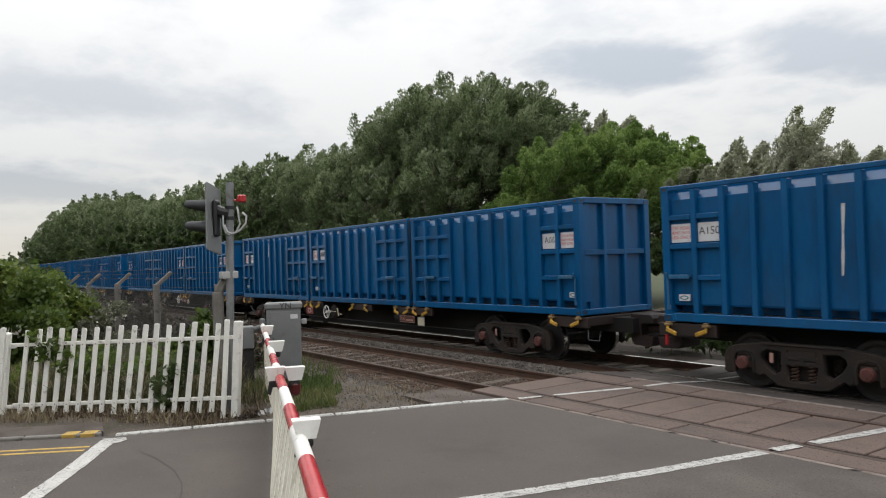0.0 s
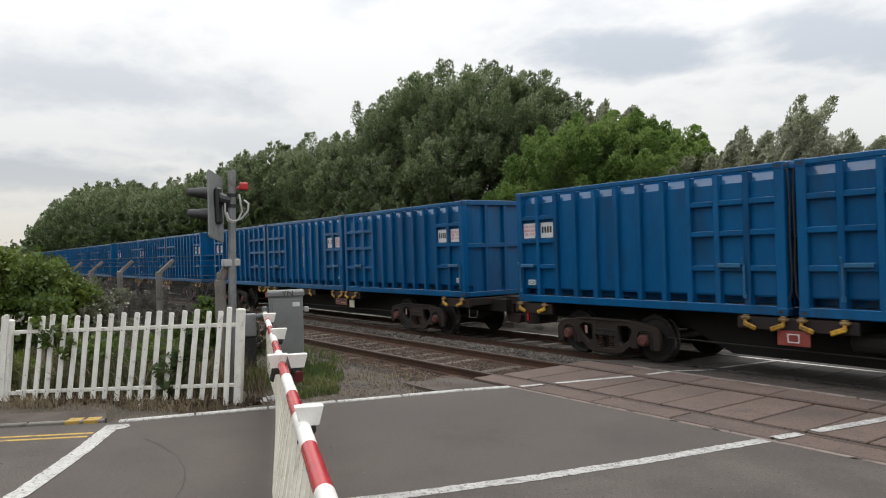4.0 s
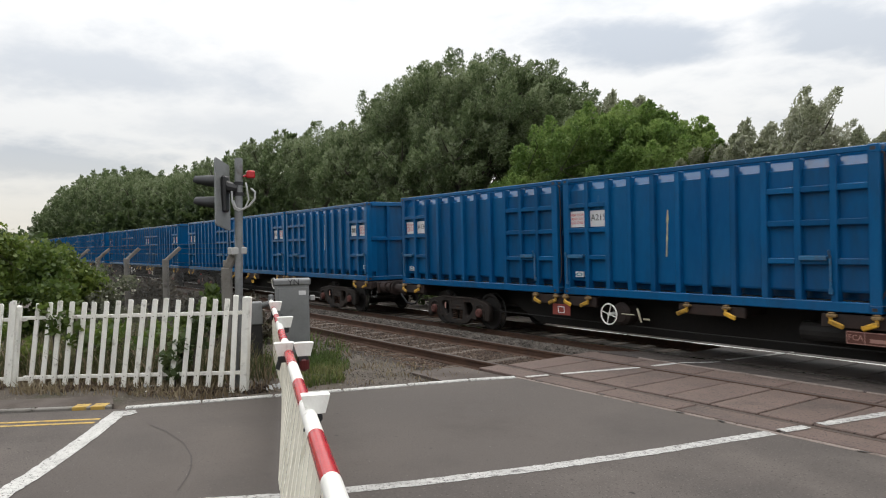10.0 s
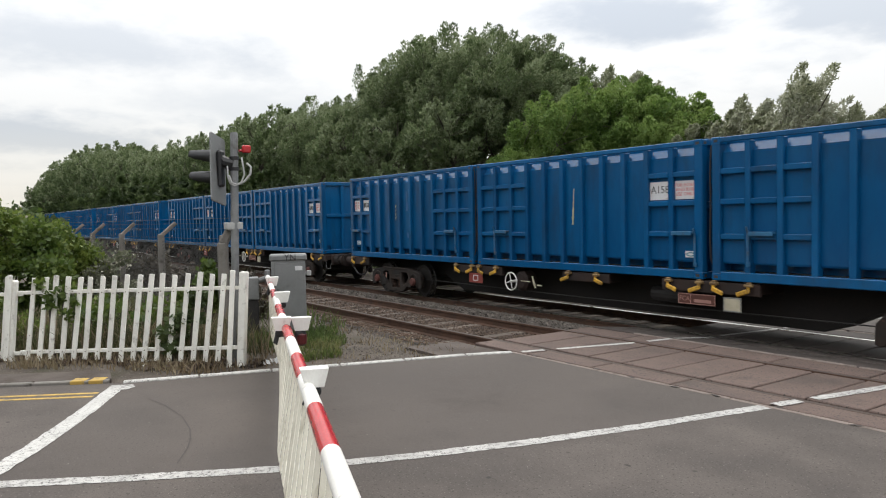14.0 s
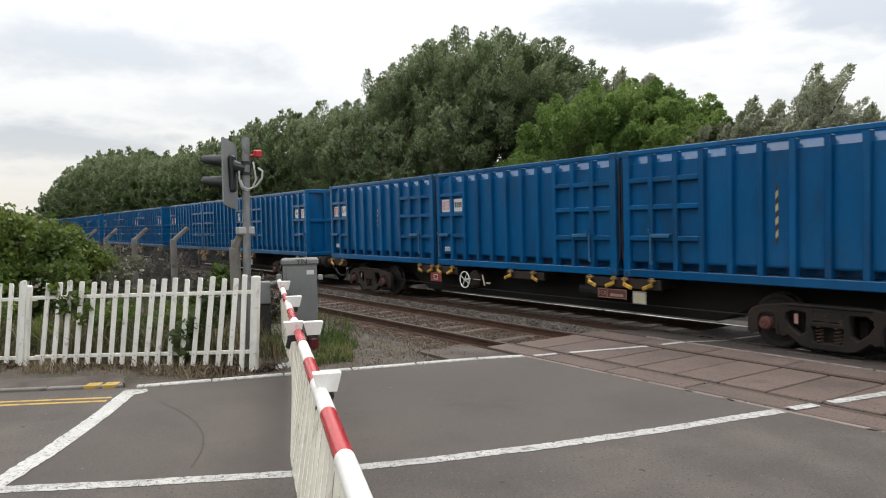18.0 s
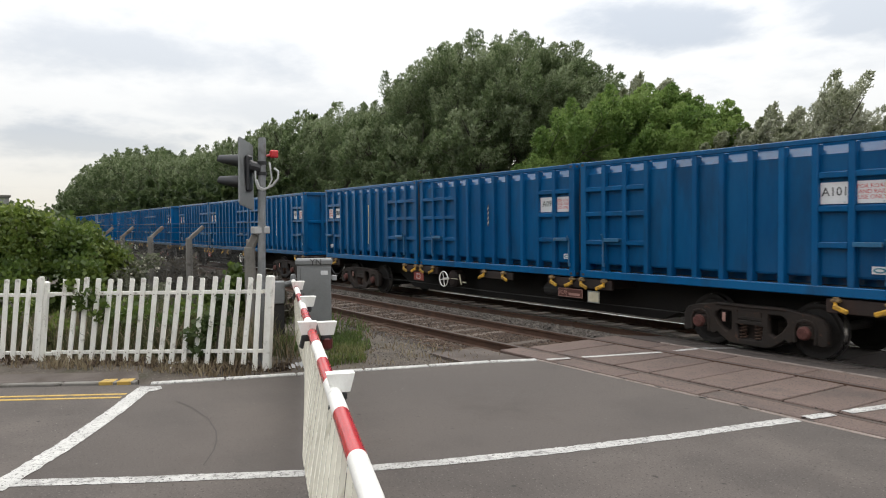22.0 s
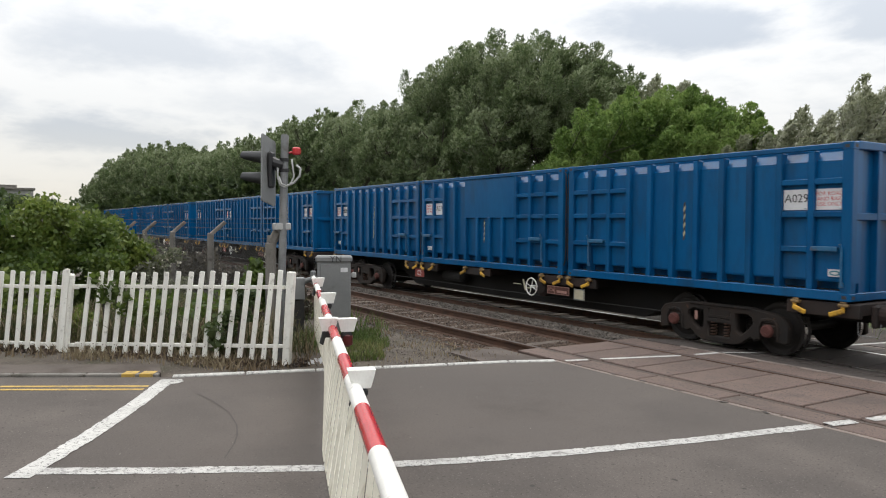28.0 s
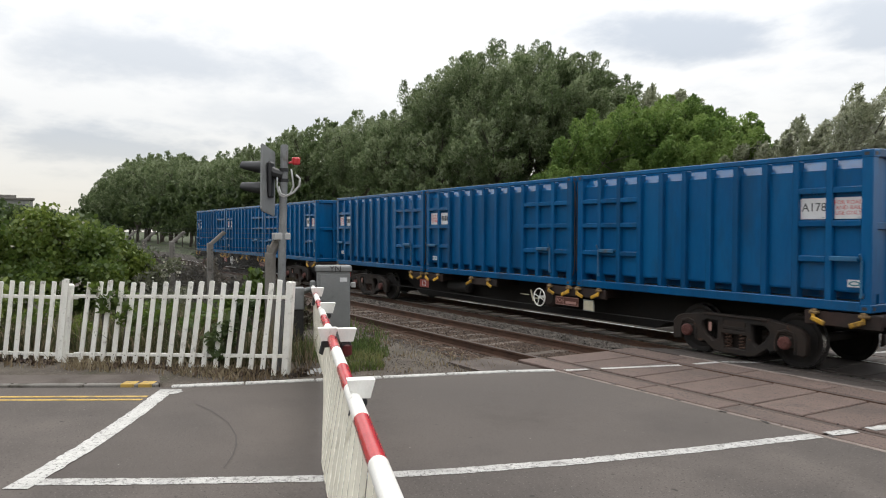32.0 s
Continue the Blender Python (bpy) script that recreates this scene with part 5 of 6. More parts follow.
def picket_fence():
    fence = thing("picket_fence", "weathered white wooden picket fence, slightly leaning", "fence")
    variants = []
    for k in range(6):
        w, h = 0.034 + 0.0015 * (k % 3), 1.235 + 0.006 * k
        cut = 0.012 * (k % 3 - 1)
        outline = [(-w, 0.0), (w, 0.0 + cut), (w, h - 0.012 + cut), (w * 0.75, h - 0.003), (0.0, h), (-w * 0.8, h - 0.004), (-w, h - 0.014 - cut)]
        variants.append(Shape().prism(outline, -0.011, 0.011, "y").mesh("picket", FENCE_WHITE, fix=True))
    post = Shape().box((-0.035, -0.05, -0.3), (0.055, 0.05, 1.20), 0.02).mesh("post", FENCE_WHITE)
    nail = Shape().tube([(0, -0.012, 0), (0, -0.016, 0)], 0.008, 6).mesh("nail", RAIL_RUST)
    for bay in range(3):
        start = 0.195 + 3.32 * bay
        for k in range(17):
            s = start + k * 0.1838 + random.uniform(-0.006, 0.006) + (0.02 if bay else 0)
            p = FENCE_R - FU * s
            h = random.uniform(-0.012, 0.012)
            pk = part("picket", random.choice(variants), fence, m=pose(p.x - FU.x * 0.155, p.y - FU.y * 0.155, 0.028 - 0.016 * s + h, rx=random.uniform(-1.2, 1.2), rz=FENCE_TURN) @ pose(0, 0, 0, ry=7.2 + random.uniform(-0.9, 0.9)))
            for z in (0.15, 1.00):
                if bay == 0:
                    part("nail", nail, pk, m=pose(random.uniform(-0.006, 0.006), 0, z))
        for z0, z1 in ((0.21, 0.115), (1.045, 0.985)):
            a, b = FENCE_R - FU * (start - 0.18), FENCE_R - FU * (start + 3.2)
            rail = Shape().box((-3.40, 0.013, -0.026), (0.0, 0.05, 0.026), 0.006).mesh("fence_rail", FENCE_WHITE)
            part("fence_rail", rail, fence, m=pose(a.x, a.y, (z0 if bay == 0 else z1) + (0.0 if bay == 0 else -0.02 * bay), rz=FENCE_TURN) @ pose(0, 0, 0, ry=-math.degrees(math.atan2(z0 - z1, 3.4)) * (1 if bay == 0 else 0.2)))
        q = FENCE_R - FU * (start + 3.24 + 0.14)
        part("post", post, fence, m=pose(q.x, q.y, -0.02, rz=FENCE_TURN) @ pose(0, 0.0, 0, ry=6.0))
        part("plank", variants[5], fence, m=pose(q.x, q.y, -0.005, rz=FENCE_TURN) @ pose(-0.012, -0.065, 0, ry=6.0))
    # end post of three boards
    end = Shape().box((-0.05, -0.05, -0.3), (0.055, 0.06, 1.27), 0.012).mesh("end_post", FENCE_WHITE)
    part("post", end, fence, "stout white end post", pose(FENCE_R.x, FENCE_R.y, 0, rz=FENCE_TURN) @ pose(0.0, 0.0, 0, ry=3.5))
    plank = Shape().box((-0.035, -0.018, -0.2), (0.035, 0.018, 1.30), 0.008).mesh("plank", FENCE_WHITE)
    part("plank", plank, fence, m=pose(FENCE_R.x, FENCE_R.y, 0, rz=FENCE_TURN) @ pose(-0.145, -0.07, 0, ry=4.2))
    brace = Shape().box((-0.035, -0.03, -0.15), (0.035, 0.03, 1.0), 0.01).mesh("brace", GREY_DARK)
    part("brace", brace, fence, "dark grey steel stay", pose(FENCE_R.x, FENCE_R.y, 0, rz=FENCE_TURN) @ pose(-0.16, 0.12, 0, ry=1))


# ---- barrier ----
BOOM_FAR, BOOM_NEAR = Vector((-12.13, 4.81, 1.0)), Vector((-4.45, 2.113, 0.70))


def barrier():
    d = (BOOM_NEAR - BOOM_FAR).normalized()
    side = Vector((d.y, -d.x, 0))  # towards the camera's left
    b = thing("barrier", "lowered red and white level crossing barrier with hanging skirt", "barrier")

    def at(x):
        return BOOM_FAR + d * ((x - BOOM_FAR.x) / d.x)

    def rad(x):
        return lerp(0.036, 0.064, (x + 12.13) / 9.76)

    cuts = [-12.2, -11.75, -11.02, -10.3, -9.57, -8.85, -8.12, -7.40, -6.74, -6.0, -5.28, -4.48, -3.66, -2.86, -2.06, -1.3]
    for k, (xa, xb) in enumerate(zip(cuts, cuts[1:])):
        s = Shape().tube([at(xa), at(xb)], [rad(xa), rad(xb)], 20, caps=(k in (0, len(cuts) - 2)))
        part("boom_band", s.mesh("boom_band", RED if k % 2 else WHITE, smooth=True), b, "red band" if k % 2 else "white band")
    # far-end machine
    mc = Vector((-12.32, 4.60, 0))
    turn = math.degrees(math.atan2(d.y, d.x)) + 90
    part("machine_box", Shape().box((-0.11, -0.14, 0.62), (0.11, 0.14, 1.0), 0.015).mesh("machine_box", GREY_CAB), b, "small grey steel box", pose(mc.x, mc.y, 0, rz=turn))
    part("machine_stand", Shape().box((-0.10, -0.10, -0.25), (0.10, 0.10, 0.62), 0.01).mesh("machine_stand", BLACK_STEEL), b, m=pose(mc.x, mc.y, 0, rz=turn))
    tip = at(-12.2)
    part("pivot", Shape().tube([(mc.x, mc.y, 0.90), tuple(tip - Vector((0, 0, 0.02)))], 0.05, 10).box((tip.x - 0.06, tip.y - 0.04, 0.88), (tip.x + 0.02, tip.y + 0.05, 1.12), 0.02).mesh("pivot", GREY_CAB), b)
    # lamps in white hoods
    hood = Shape().add([(-0.085, -0.05, 0.0), (0.085, -0.05, 0.0), (0.085, 0.06, 0.0), (-0.085, 0.06, 0.0), (-0.13, -0.075, 0.115), (0.13, -0.075, 0.115), (0.13, 0.075, 0.115), (-0.13, 0.075, 0.115)],
                       [(3, 2, 1, 0), (4, 5, 6, 7), (0, 1, 5, 4), (1, 2, 6, 5), (2, 3, 7, 6), (3, 0, 4, 7)])
    hood.box((-0.115, -0.066, 0.112), (0.115, 0.066, 0.118), 0.003)
    hood_me = hood.mesh("hood", WHITE)
    base_me = Shape().box((-0.06, -0.045, -0.06), (0.085, 0.05, 0.004), 0.02).tube([(0.05, 0, -0.02), (0.09, 0, -0.12)], 0.03, 8).mesh("lamp_base", BLACK)
    drop_me = Shape().tube([(0, 0, 0.0), (0, 0, -0.03), (0.0, 0, -0.11), (0.0, 0, -0.13)], [0.045, 0.075, 0.075, 0.03], 14).mesh("red_lens", LENS_RED)
    for x, off, low in ((-5.02, 0.05, False), (-7.42, -0.045, False), (-7.36, 0.155, True), (-9.4, 0.08, False), (-11.2, 0.03, False)):
        p = at(x) - side * off
        z = p.z + rad(x) - (0.045 if x > -6 else 0.07)
        lamp = part("boom_lamp", base_me, b, "boom lamp with black base", pose(p.x, p.y, z, rz=turn + 180))
        lamp.scale = (0.8, 0.8, 1.2)
        part("hood", hood_me, lamp, "white hood")
        if low:
            part("red_lens", drop_me, lamp, "dark red lens", pose(0.0, -0.01, -0.01))
            part("flange", Shape().box((0.13, -0.03, -0.12), (0.16, 0.03, 0.04), 0.012).mesh("flange", RED), lamp, "red bracket")

    # hanging skirt of slats, swung towards the road near the camera
    def lean(x):
        return lerp(0.0, 0.21, max(0.0, min(1.0, (x + 9.2) / 3.3)))

    def drop(x):
        return at(x).z - rad(x) - 0.075

    # the bars slant towards the tip of the boom, as their linkage lets them
    x, rake = -12.05, 0.95
    while x < -2.5:
        wd = random.choice((0.195, 0.205, 0.190, 0.215))
        reach = rake * min(1.0, (x + 12.6) / 2.0)
        xa, xb = x, x + wd
        top = [at(q) - Vector((0, 0, rad(q) * 0.6)) for q in (xa, xb)]
        foot = []
        for q in (xa, xb):
            e = at(q + reach)
            foot.append(e + side * lean(q + reach * 0.6) - Vector((0, 0, rad(q) * 0.7 + drop(q + reach))))
        t = side * 0.0018
        v = [top[0] - t, top[1] - t, foot[1] - t, foot[0] - t, top[0] + t, top[1] + t, foot[1] + t, foot[0] + t]
        me = Shape().add(v, [(3, 2, 1, 0), (4, 5, 6, 7), (0, 1, 5, 4), (1, 2, 6, 5), (2, 3, 7, 6), (3, 0, 4, 7)]).mesh("skirt_bar", SKIRT, fix=True)
        part("skirt_bar", me, b)
        x += wd + random.choice((0.028, 0.036, 0.060, 0.045))


# ---- grey cabinet ----
def cabinet():
    a, c = Vector((-12.25, 4.91)), Vector((-12.01, 5.47))
    ang = math.degrees(math.atan2((c - a).y, (c - a).x))
    cab = thing("equipment_cabinet", "grey steel trackside cabinet marked with two letters", "cabinet", m=pose(a.x, a.y, 0, rz=ang))
    part("body", Shape().box((0.01, 0.0, -0.15), (0.60, 0.42, 1.28), 0.012).mesh("body", GREY_CAB), cab)
    part("lid", Shape().box((-0.02, -0.03, 1.26), (0.63, 0.45, 1.37), 0.025).mesh("lid", GREY_CAB), cab)
    door = part("door", Shape().box((0.07, -0.012, 0.05), (0.585, 0.004, 1.22), 0.006).mesh("door", GREY_CAB), cab)
    part("side_strip", Shape().box((0.012, -0.008, 0.0), (0.062, 0.004, 1.25), 0.004).mesh("side_strip", GREY_CAB), cab)
    part("letters", lettering("YN", 0.15, INK), cab, m=pose(0.34, -0.033, 1.315))
    part("label_plate", Shape().box((0.42, -0.017, 1.09), (0.545, -0.012, 1.165), 0.002).mesh("label_plate", STICKER), door, "pale label")
    part("handle", Shape().box((0.11, -0.035, 0.62), (0.135, -0.010, 0.78), 0.006).mesh("handle", GREY_DARK), door, "dark door handle")
    part("conduit_box", Shape().box((0.615, 0.10, 0.98), (0.70, 0.20, 1.07), 0.01).box((0.60, 0.13, 1.0), (0.63, 0.17, 1.05), 0.004).mesh("conduit_box", CABLE), cab, "pale junction box")
    part("plinth", Shape().box((-0.04, -0.04, -0.3), (0.65, 0.46, -0.03), 0.02).mesh("plinth", CONCRETE), cab)


# ---- crossing signal ----
def signal():
    px, py = -12.31, 4.36
    s = thing("crossing_signal", "grey road signal seen from behind on a tall post", "traffic signal")
    part("pole", Shape().tube([(px - 0.02, py - 0.08, -0.2), (px, py - 0.04, 1.7), (px, py, 3.45)], 0.066, 14).tube([(px, py, 3.45), (px, py, 3.465)], 0.055, 14).mesh("pole", GALV), s, "galvanised post")
    for z in (3.03, 2.85):
        part("clamp", Shape().tube([(px, py - 0.01, z - 0.03), (px, py - 0.01, z + 0.03)], 0.078, 14).mesh("clamp", BLACK), s, "black clamp")
    # board: faces the side road, so its back and edge show
    face = Vector((-0.66, -0.75, 0)).normalized()
    ang = math.degrees(math.atan2(face.y, face.x)) + 90  # local -y looks along face
    c = Vector((px, py, 0)) + Vector((-0.13, -0.25, 0))
    m0 = pose(c.x, c.y, 2.85, rz=ang)
    m = pose(c.x, c.y, 2.85, rz=ang) @ Matrix(((1, 0, 0, 0), (0, 1, 0, 0), (0.34, 0, 1, 0), (0, 0, 0, 1)))
    w, hgt = 0.28, 0.58
    outline = [(-w, -hgt + 0.03), (-w + 0.03, -hgt), (w - 0.03, -hgt), (w, -hgt + 0.03), (w, hgt - 0.03), (w - 0.03, hgt), (-w + 0.03, hgt), (-w, hgt - 0.03)]
    board = part("backboard", Shape().prism(outline, -0.012, 0.012, "y").mesh("backboard", GREY_CAB, fix=True), s, "grey backing board", m)
    part("housing", Shape().box((-0.10, 0.012, -0.30), (0.10, 0.09, 0.32), 0.03).mesh("housing", BLACK), s, "black lamp housing", m0)
    part("arm", Shape().tube([c + Vector((0.0, 0.02, 3.06)), c + Vector((0.05, 0.10, 2.97)), Vector((px, py - 0.02, 2.93))], [0.06, 0.10, 0.09], 10).box((px - 0.13, py - 0.14, 2.83), (px + 0.02, py + 0.0, 3.02), 0.03).mesh("arm", BLACK), s, "black bracket")
    for z in (0.20, -0.16):
        hood = Shape()
        n = 16
        ring = [(0.135 * math.cos(a), 0.135 * math.sin(a)) for a in np.linspace(-0.25 * math.pi, 1.25 * math.pi, n)]
        v = [(x, -0.01, q) for x, q in ring] + [(x * 0.97, -0.46 if q > 0 else -0.46 + 0.40 * min(1.0, abs(q) / 0.095), q * 0.97 + 0.0) for x, q in ring]
        v += [(x * 0.93, -0.01, q * 0.93) for x, q in ring] + [(x * 0.9, -0.46 if q > 0 else -0.46 + 0.40 * min(1.0, abs(q) / 0.095), q * 0.9) for x, q in ring]
        f = []
        for i in range(n - 1):
            f += [(i, i + 1, n + i + 1, n + i), (2 * n + i + 1, 2 * n + i, 3 * n + i, 3 * n + i + 1), (n + i, n + i + 1, 3 * n + i + 1, 3 * n + i)]
        hood.add(v, f)
        part("hood", hood.mesh("hood", BLACK, smooth=True), s, "black lamp hood", m0 @ pose(0.0, 0, z))
        part("lens", Shape().tube([(0, -0.012, 0), (0, -0.03, 0)], 0.11, 16).mesh("lens", GLASS_DARK), s, m=m0 @ pose(0, 0, z))
    part("bell", Shape().box((px + 0.05, py + 0.10, 3.12), (px + 0.14, py + 0.24, 3.25), 0.02).tube([(px + 0.04, py + 0.06, 3.15), (px + 0.09, py + 0.14, 3.18)], 0.02, 6).mesh("red_unit", RED), s, "small faded red unit")
    r = Vector((0.52, 0.85, 0))

    def rr(u, z):
        q = Vector((px + 0.07, py - 0.03, z)) + r * u
        return (q.x, q.y, q.z)

    part("cable", Shape().tube([rr(0.12, 3.04), rr(0.14, 2.9), rr(0.16, 2.75), rr(0.10, 2.62), rr(0.0, 2.56), rr(-0.08, 2.60), rr(-0.12, 2.72), rr(-0.12, 2.9)], 0.016, 8).mesh("cable", CABLE, smooth=True), s, "pale grey cable")
    part("cable", Shape().tube([rr(0.20, 2.94), rr(0.27, 2.88), rr(0.26, 2.76), rr(0.16, 2.64), rr(0.03, 2.58), rr(-0.06, 2.62), rr(-0.10, 2.74)], 0.020, 8).mesh("cable", CABLE, smooth=True), s, "pale grey cable")
    part("strap_block", Shape().box((px - 0.12, py - 0.19, 1.83), (px + 0.06, py + 0.09, 1.95), 0.012).mesh("strap_block", CABLE), s, "pale block strapped to the post")
    part("stay", Shape().box((-0.085, -0.07, -0.3), (0.085, 0.07, 1.62), 0.03).box((-0.075, -0.06, 0.0), (0.075, 0.06, 0.26), 0.03, 0, pose(0.0, 0, 1.58, ry=28)).mesh("stay", CONCRETE), s, "weathered concrete stay", pose(px - 0.13, py - 0.21, 0, rz=58))


# ---- concrete posts with chain link ----
def post_line():
    fl = thing("chain_link_fence", "chain-link fence on cranked concrete posts", "fence")
    xs = [(-13.26, 4.43), (-16.46, 4.14), (-19.60, 3.98), (-22.75, 3.85), (-25.9, 3.8), (-29.0, 3.65), (-32.2, 3.5)]
    post = Shape().box((-0.06, -0.06, -0.3), (0.06, 0.06, 1.72), 0.012)
    post.box((-0.045, -0.04, -0.05), (0.045, 0.04, 0.42), 0.012, 0, pose(0, 0.0, 1.68, rx=-48))
    me = post.mesh("concrete_post", CONCRETE)
    for x, y in xs:
        part("concrete_post", me, fl, "weathered concrete post", pose(x, y, 0, rz=random.uniform(-3, 3)))
    wires = Shape()
    for (xa, ya), (xb, yb) in zip(xs, xs[1:]):
        for z in (0.35, 0.95, 1.58, 1.66):
            wires.tube([(xa, ya, z), ((xa + xb) / 2, (ya + yb) / 2, z - 0.012), (xb, yb, z)], 0.004, 4)
        for k in (0.2, 0.36, 0.5):
            wires.tube([(xa, ya + k * 0.72, 1.70 + k * 0.66), (xb, yb + k * 0.72, 1.70 + k * 0.66)], 0.004, 4)
    part("strand", wires.mesh("strands", WIRE), fl)["kind"] = "stuff"
    mesh = Shape()
    step = 0.075
    for (xa, ya), (xb, yb) in list(zip(xs, xs[1:]))[:4]:
        ln = math.hypot(xb - xa, yb - ya)
        hgt = 1.55
        k = -hgt
        while k < ln:
            for sgn in (1, -1):
                u0, u1 = max(0, k), min(ln, k + hgt)
                z0, z1 = u0 - k, u1 - k
                if sgn < 0:
                    z0, z1 = hgt - z0, hgt - z1
                mesh.tube([(lerp(xa, xb, u0 / ln), lerp(ya, yb, u0 / ln), 0.03 + z0), (lerp(xa, xb, u1 / ln), lerp(ya, yb, u1 / ln), 0.03 + z1)], 0.0022, 3, caps=False)
            k += step
    part("chain_link", mesh.mesh("chain_link", WIRE), fl)["kind"] = "stuff"


picket_fence()
barrier()
cabinet()
signal()
post_line()

# ---- trees, shrubs and grass ----
def leaf_mesh(name, centres, radii, count, size, mat, rng, long=1.0, wind=(0, 0, 0), squash=0.8, shell=0.4, tuft=0.0):
    """Many small leaf sprays round the given clump centres."""
    c = np.asarray(centres, float)
    r = np.asarray(radii, float)
    pick = rng.choice(len(c), count, p=(r ** 2) / (r ** 2).sum())
    d = rng.normal(0, 1, (count, 3))
    d /= np.linalg.norm(d, axis=1)[:, None]
    k = (shell + (1 - shell) * rng.random(count) ** 0.7) * (1 + 0.18 * rng.normal(0, 1, count))
    w = np.asarray(wind, float) + rng.normal(0, 0.25, (len(c), 3)) + (0, 0, 0.25)
    w /= np.linalg.norm(w, axis=1)[:, None]
    p = d * (1, 1, squash) * (1 - 0.25 * tuft)
    p = p + w[pick] * (p * w[pick]).sum(1)[:, None] * 1.1 * tuft
    p = c[pick] + p * (r[pick] * k)[:, None]
    a = rng.normal(0, 1, (count, 3)) + d * 0.5 + np.asarray(wind) * 1.6
    a /= np.linalg.norm(a, axis=1)[:, None]
    b = np.cross(a, rng.normal(0, 1, (count, 3)))
    b /= np.linalg.norm(b, axis=1)[:, None]
    s = size * rng.uniform(0.6, 1.35, count)[:, None]
    a, b = a * s * long, b * s / long ** 0.5
    n = np.cross(a, b)
    n /= np.linalg.norm(n, axis=1)[:, None]
    fold = n * s * 0.18
    v = np.stack([p - a, p + b * 0.9 - a * 0.1 + fold, p + a, p - b * 0.9 + a * 0.15 + fold], 1).reshape(-1, 3)
    me = bpy.data.meshes.new(name)
    me.vertices.add(len(v))
    me.vertices.foreach_set("co", v.ravel())
    me.loops.add(4 * count)
    me.loops.foreach_set("vertex_index", np.arange(4 * count))
    me.polygons.add(count)
    me.polygons.foreach_set("loop_start", np.arange(0, 4 * count, 4))
    me.materials.append(mat)
    me.update(calc_edges=True)
    return me


def plume_mesh(name, roots, axes, lengths, widths, count, size, mat, rng, long=1.6, wind=(0.5, 0, 0.1)):
    """Leaf sprays gathered into tapering plumes that bend with the wind."""
    roots, axes = np.asarray(roots, float), np.asarray(axes, float)
    ln, wd = np.asarray(lengths, float), np.asarray(widths, float)
    weight = ln * wd
    pick = rng.choice(len(roots), count, p=weight / weight.sum())
    u = rng.random(count) ** 0.85
    ax = axes[pick]
    bend = np.asarray(wind, float)[None, :] * (u ** 2)[:, None] * 0.45
    across = rng.normal(0, 1, (count, 3))
    across -= ax * (across * ax).sum(1)[:, None]
    across /= np.linalg.norm(across, axis=1)[:, None]
    r = wd[pick] * (0.25 + 0.75 * np.sin(math.pi * (0.18 + 0.80 * u))) * np.sqrt(rng.random(count)) * (1 + 0.15 * rng.normal(0, 1, count))
    p = roots[pick] + (ax * u[:, None] + bend) * ln[pick][:, None] + across * r[:, None]
    a = ax * 0.9 + across * 0.55 + np.asarray(wind) * 0.7 + rng.normal(0, 0.55, (count, 3))
    a /= np.linalg.norm(a, axis=1)[:, None]
    c = np.cross(a, rng.normal(0, 1, (count, 3)))
    c /= np.linalg.norm(c, axis=1)[:, None]
    s = size * rng.uniform(0.55, 1.4, count)[:, None]
    a, c = a * s * long, c * s / long ** 0.5
    v = np.stack([p - a * 0.7 + c, p - a * 0.25 - c, p + a], 1).reshape(-1, 3)
    me = bpy.data.meshes.new(name)
    me.vertices.add(len(v))
    me.vertices.foreach_set("co", v.ravel())
    me.loops.add(3 * count)
    me.loops.foreach_set("vertex_index", np.arange(3 * count))
    me.polygons.add(count)
    me.polygons.foreach_set("loop_start", np.arange(0, 3 * count, 3))
    me.materials.append(mat)
    me.update(calc_edges=True)
    return me


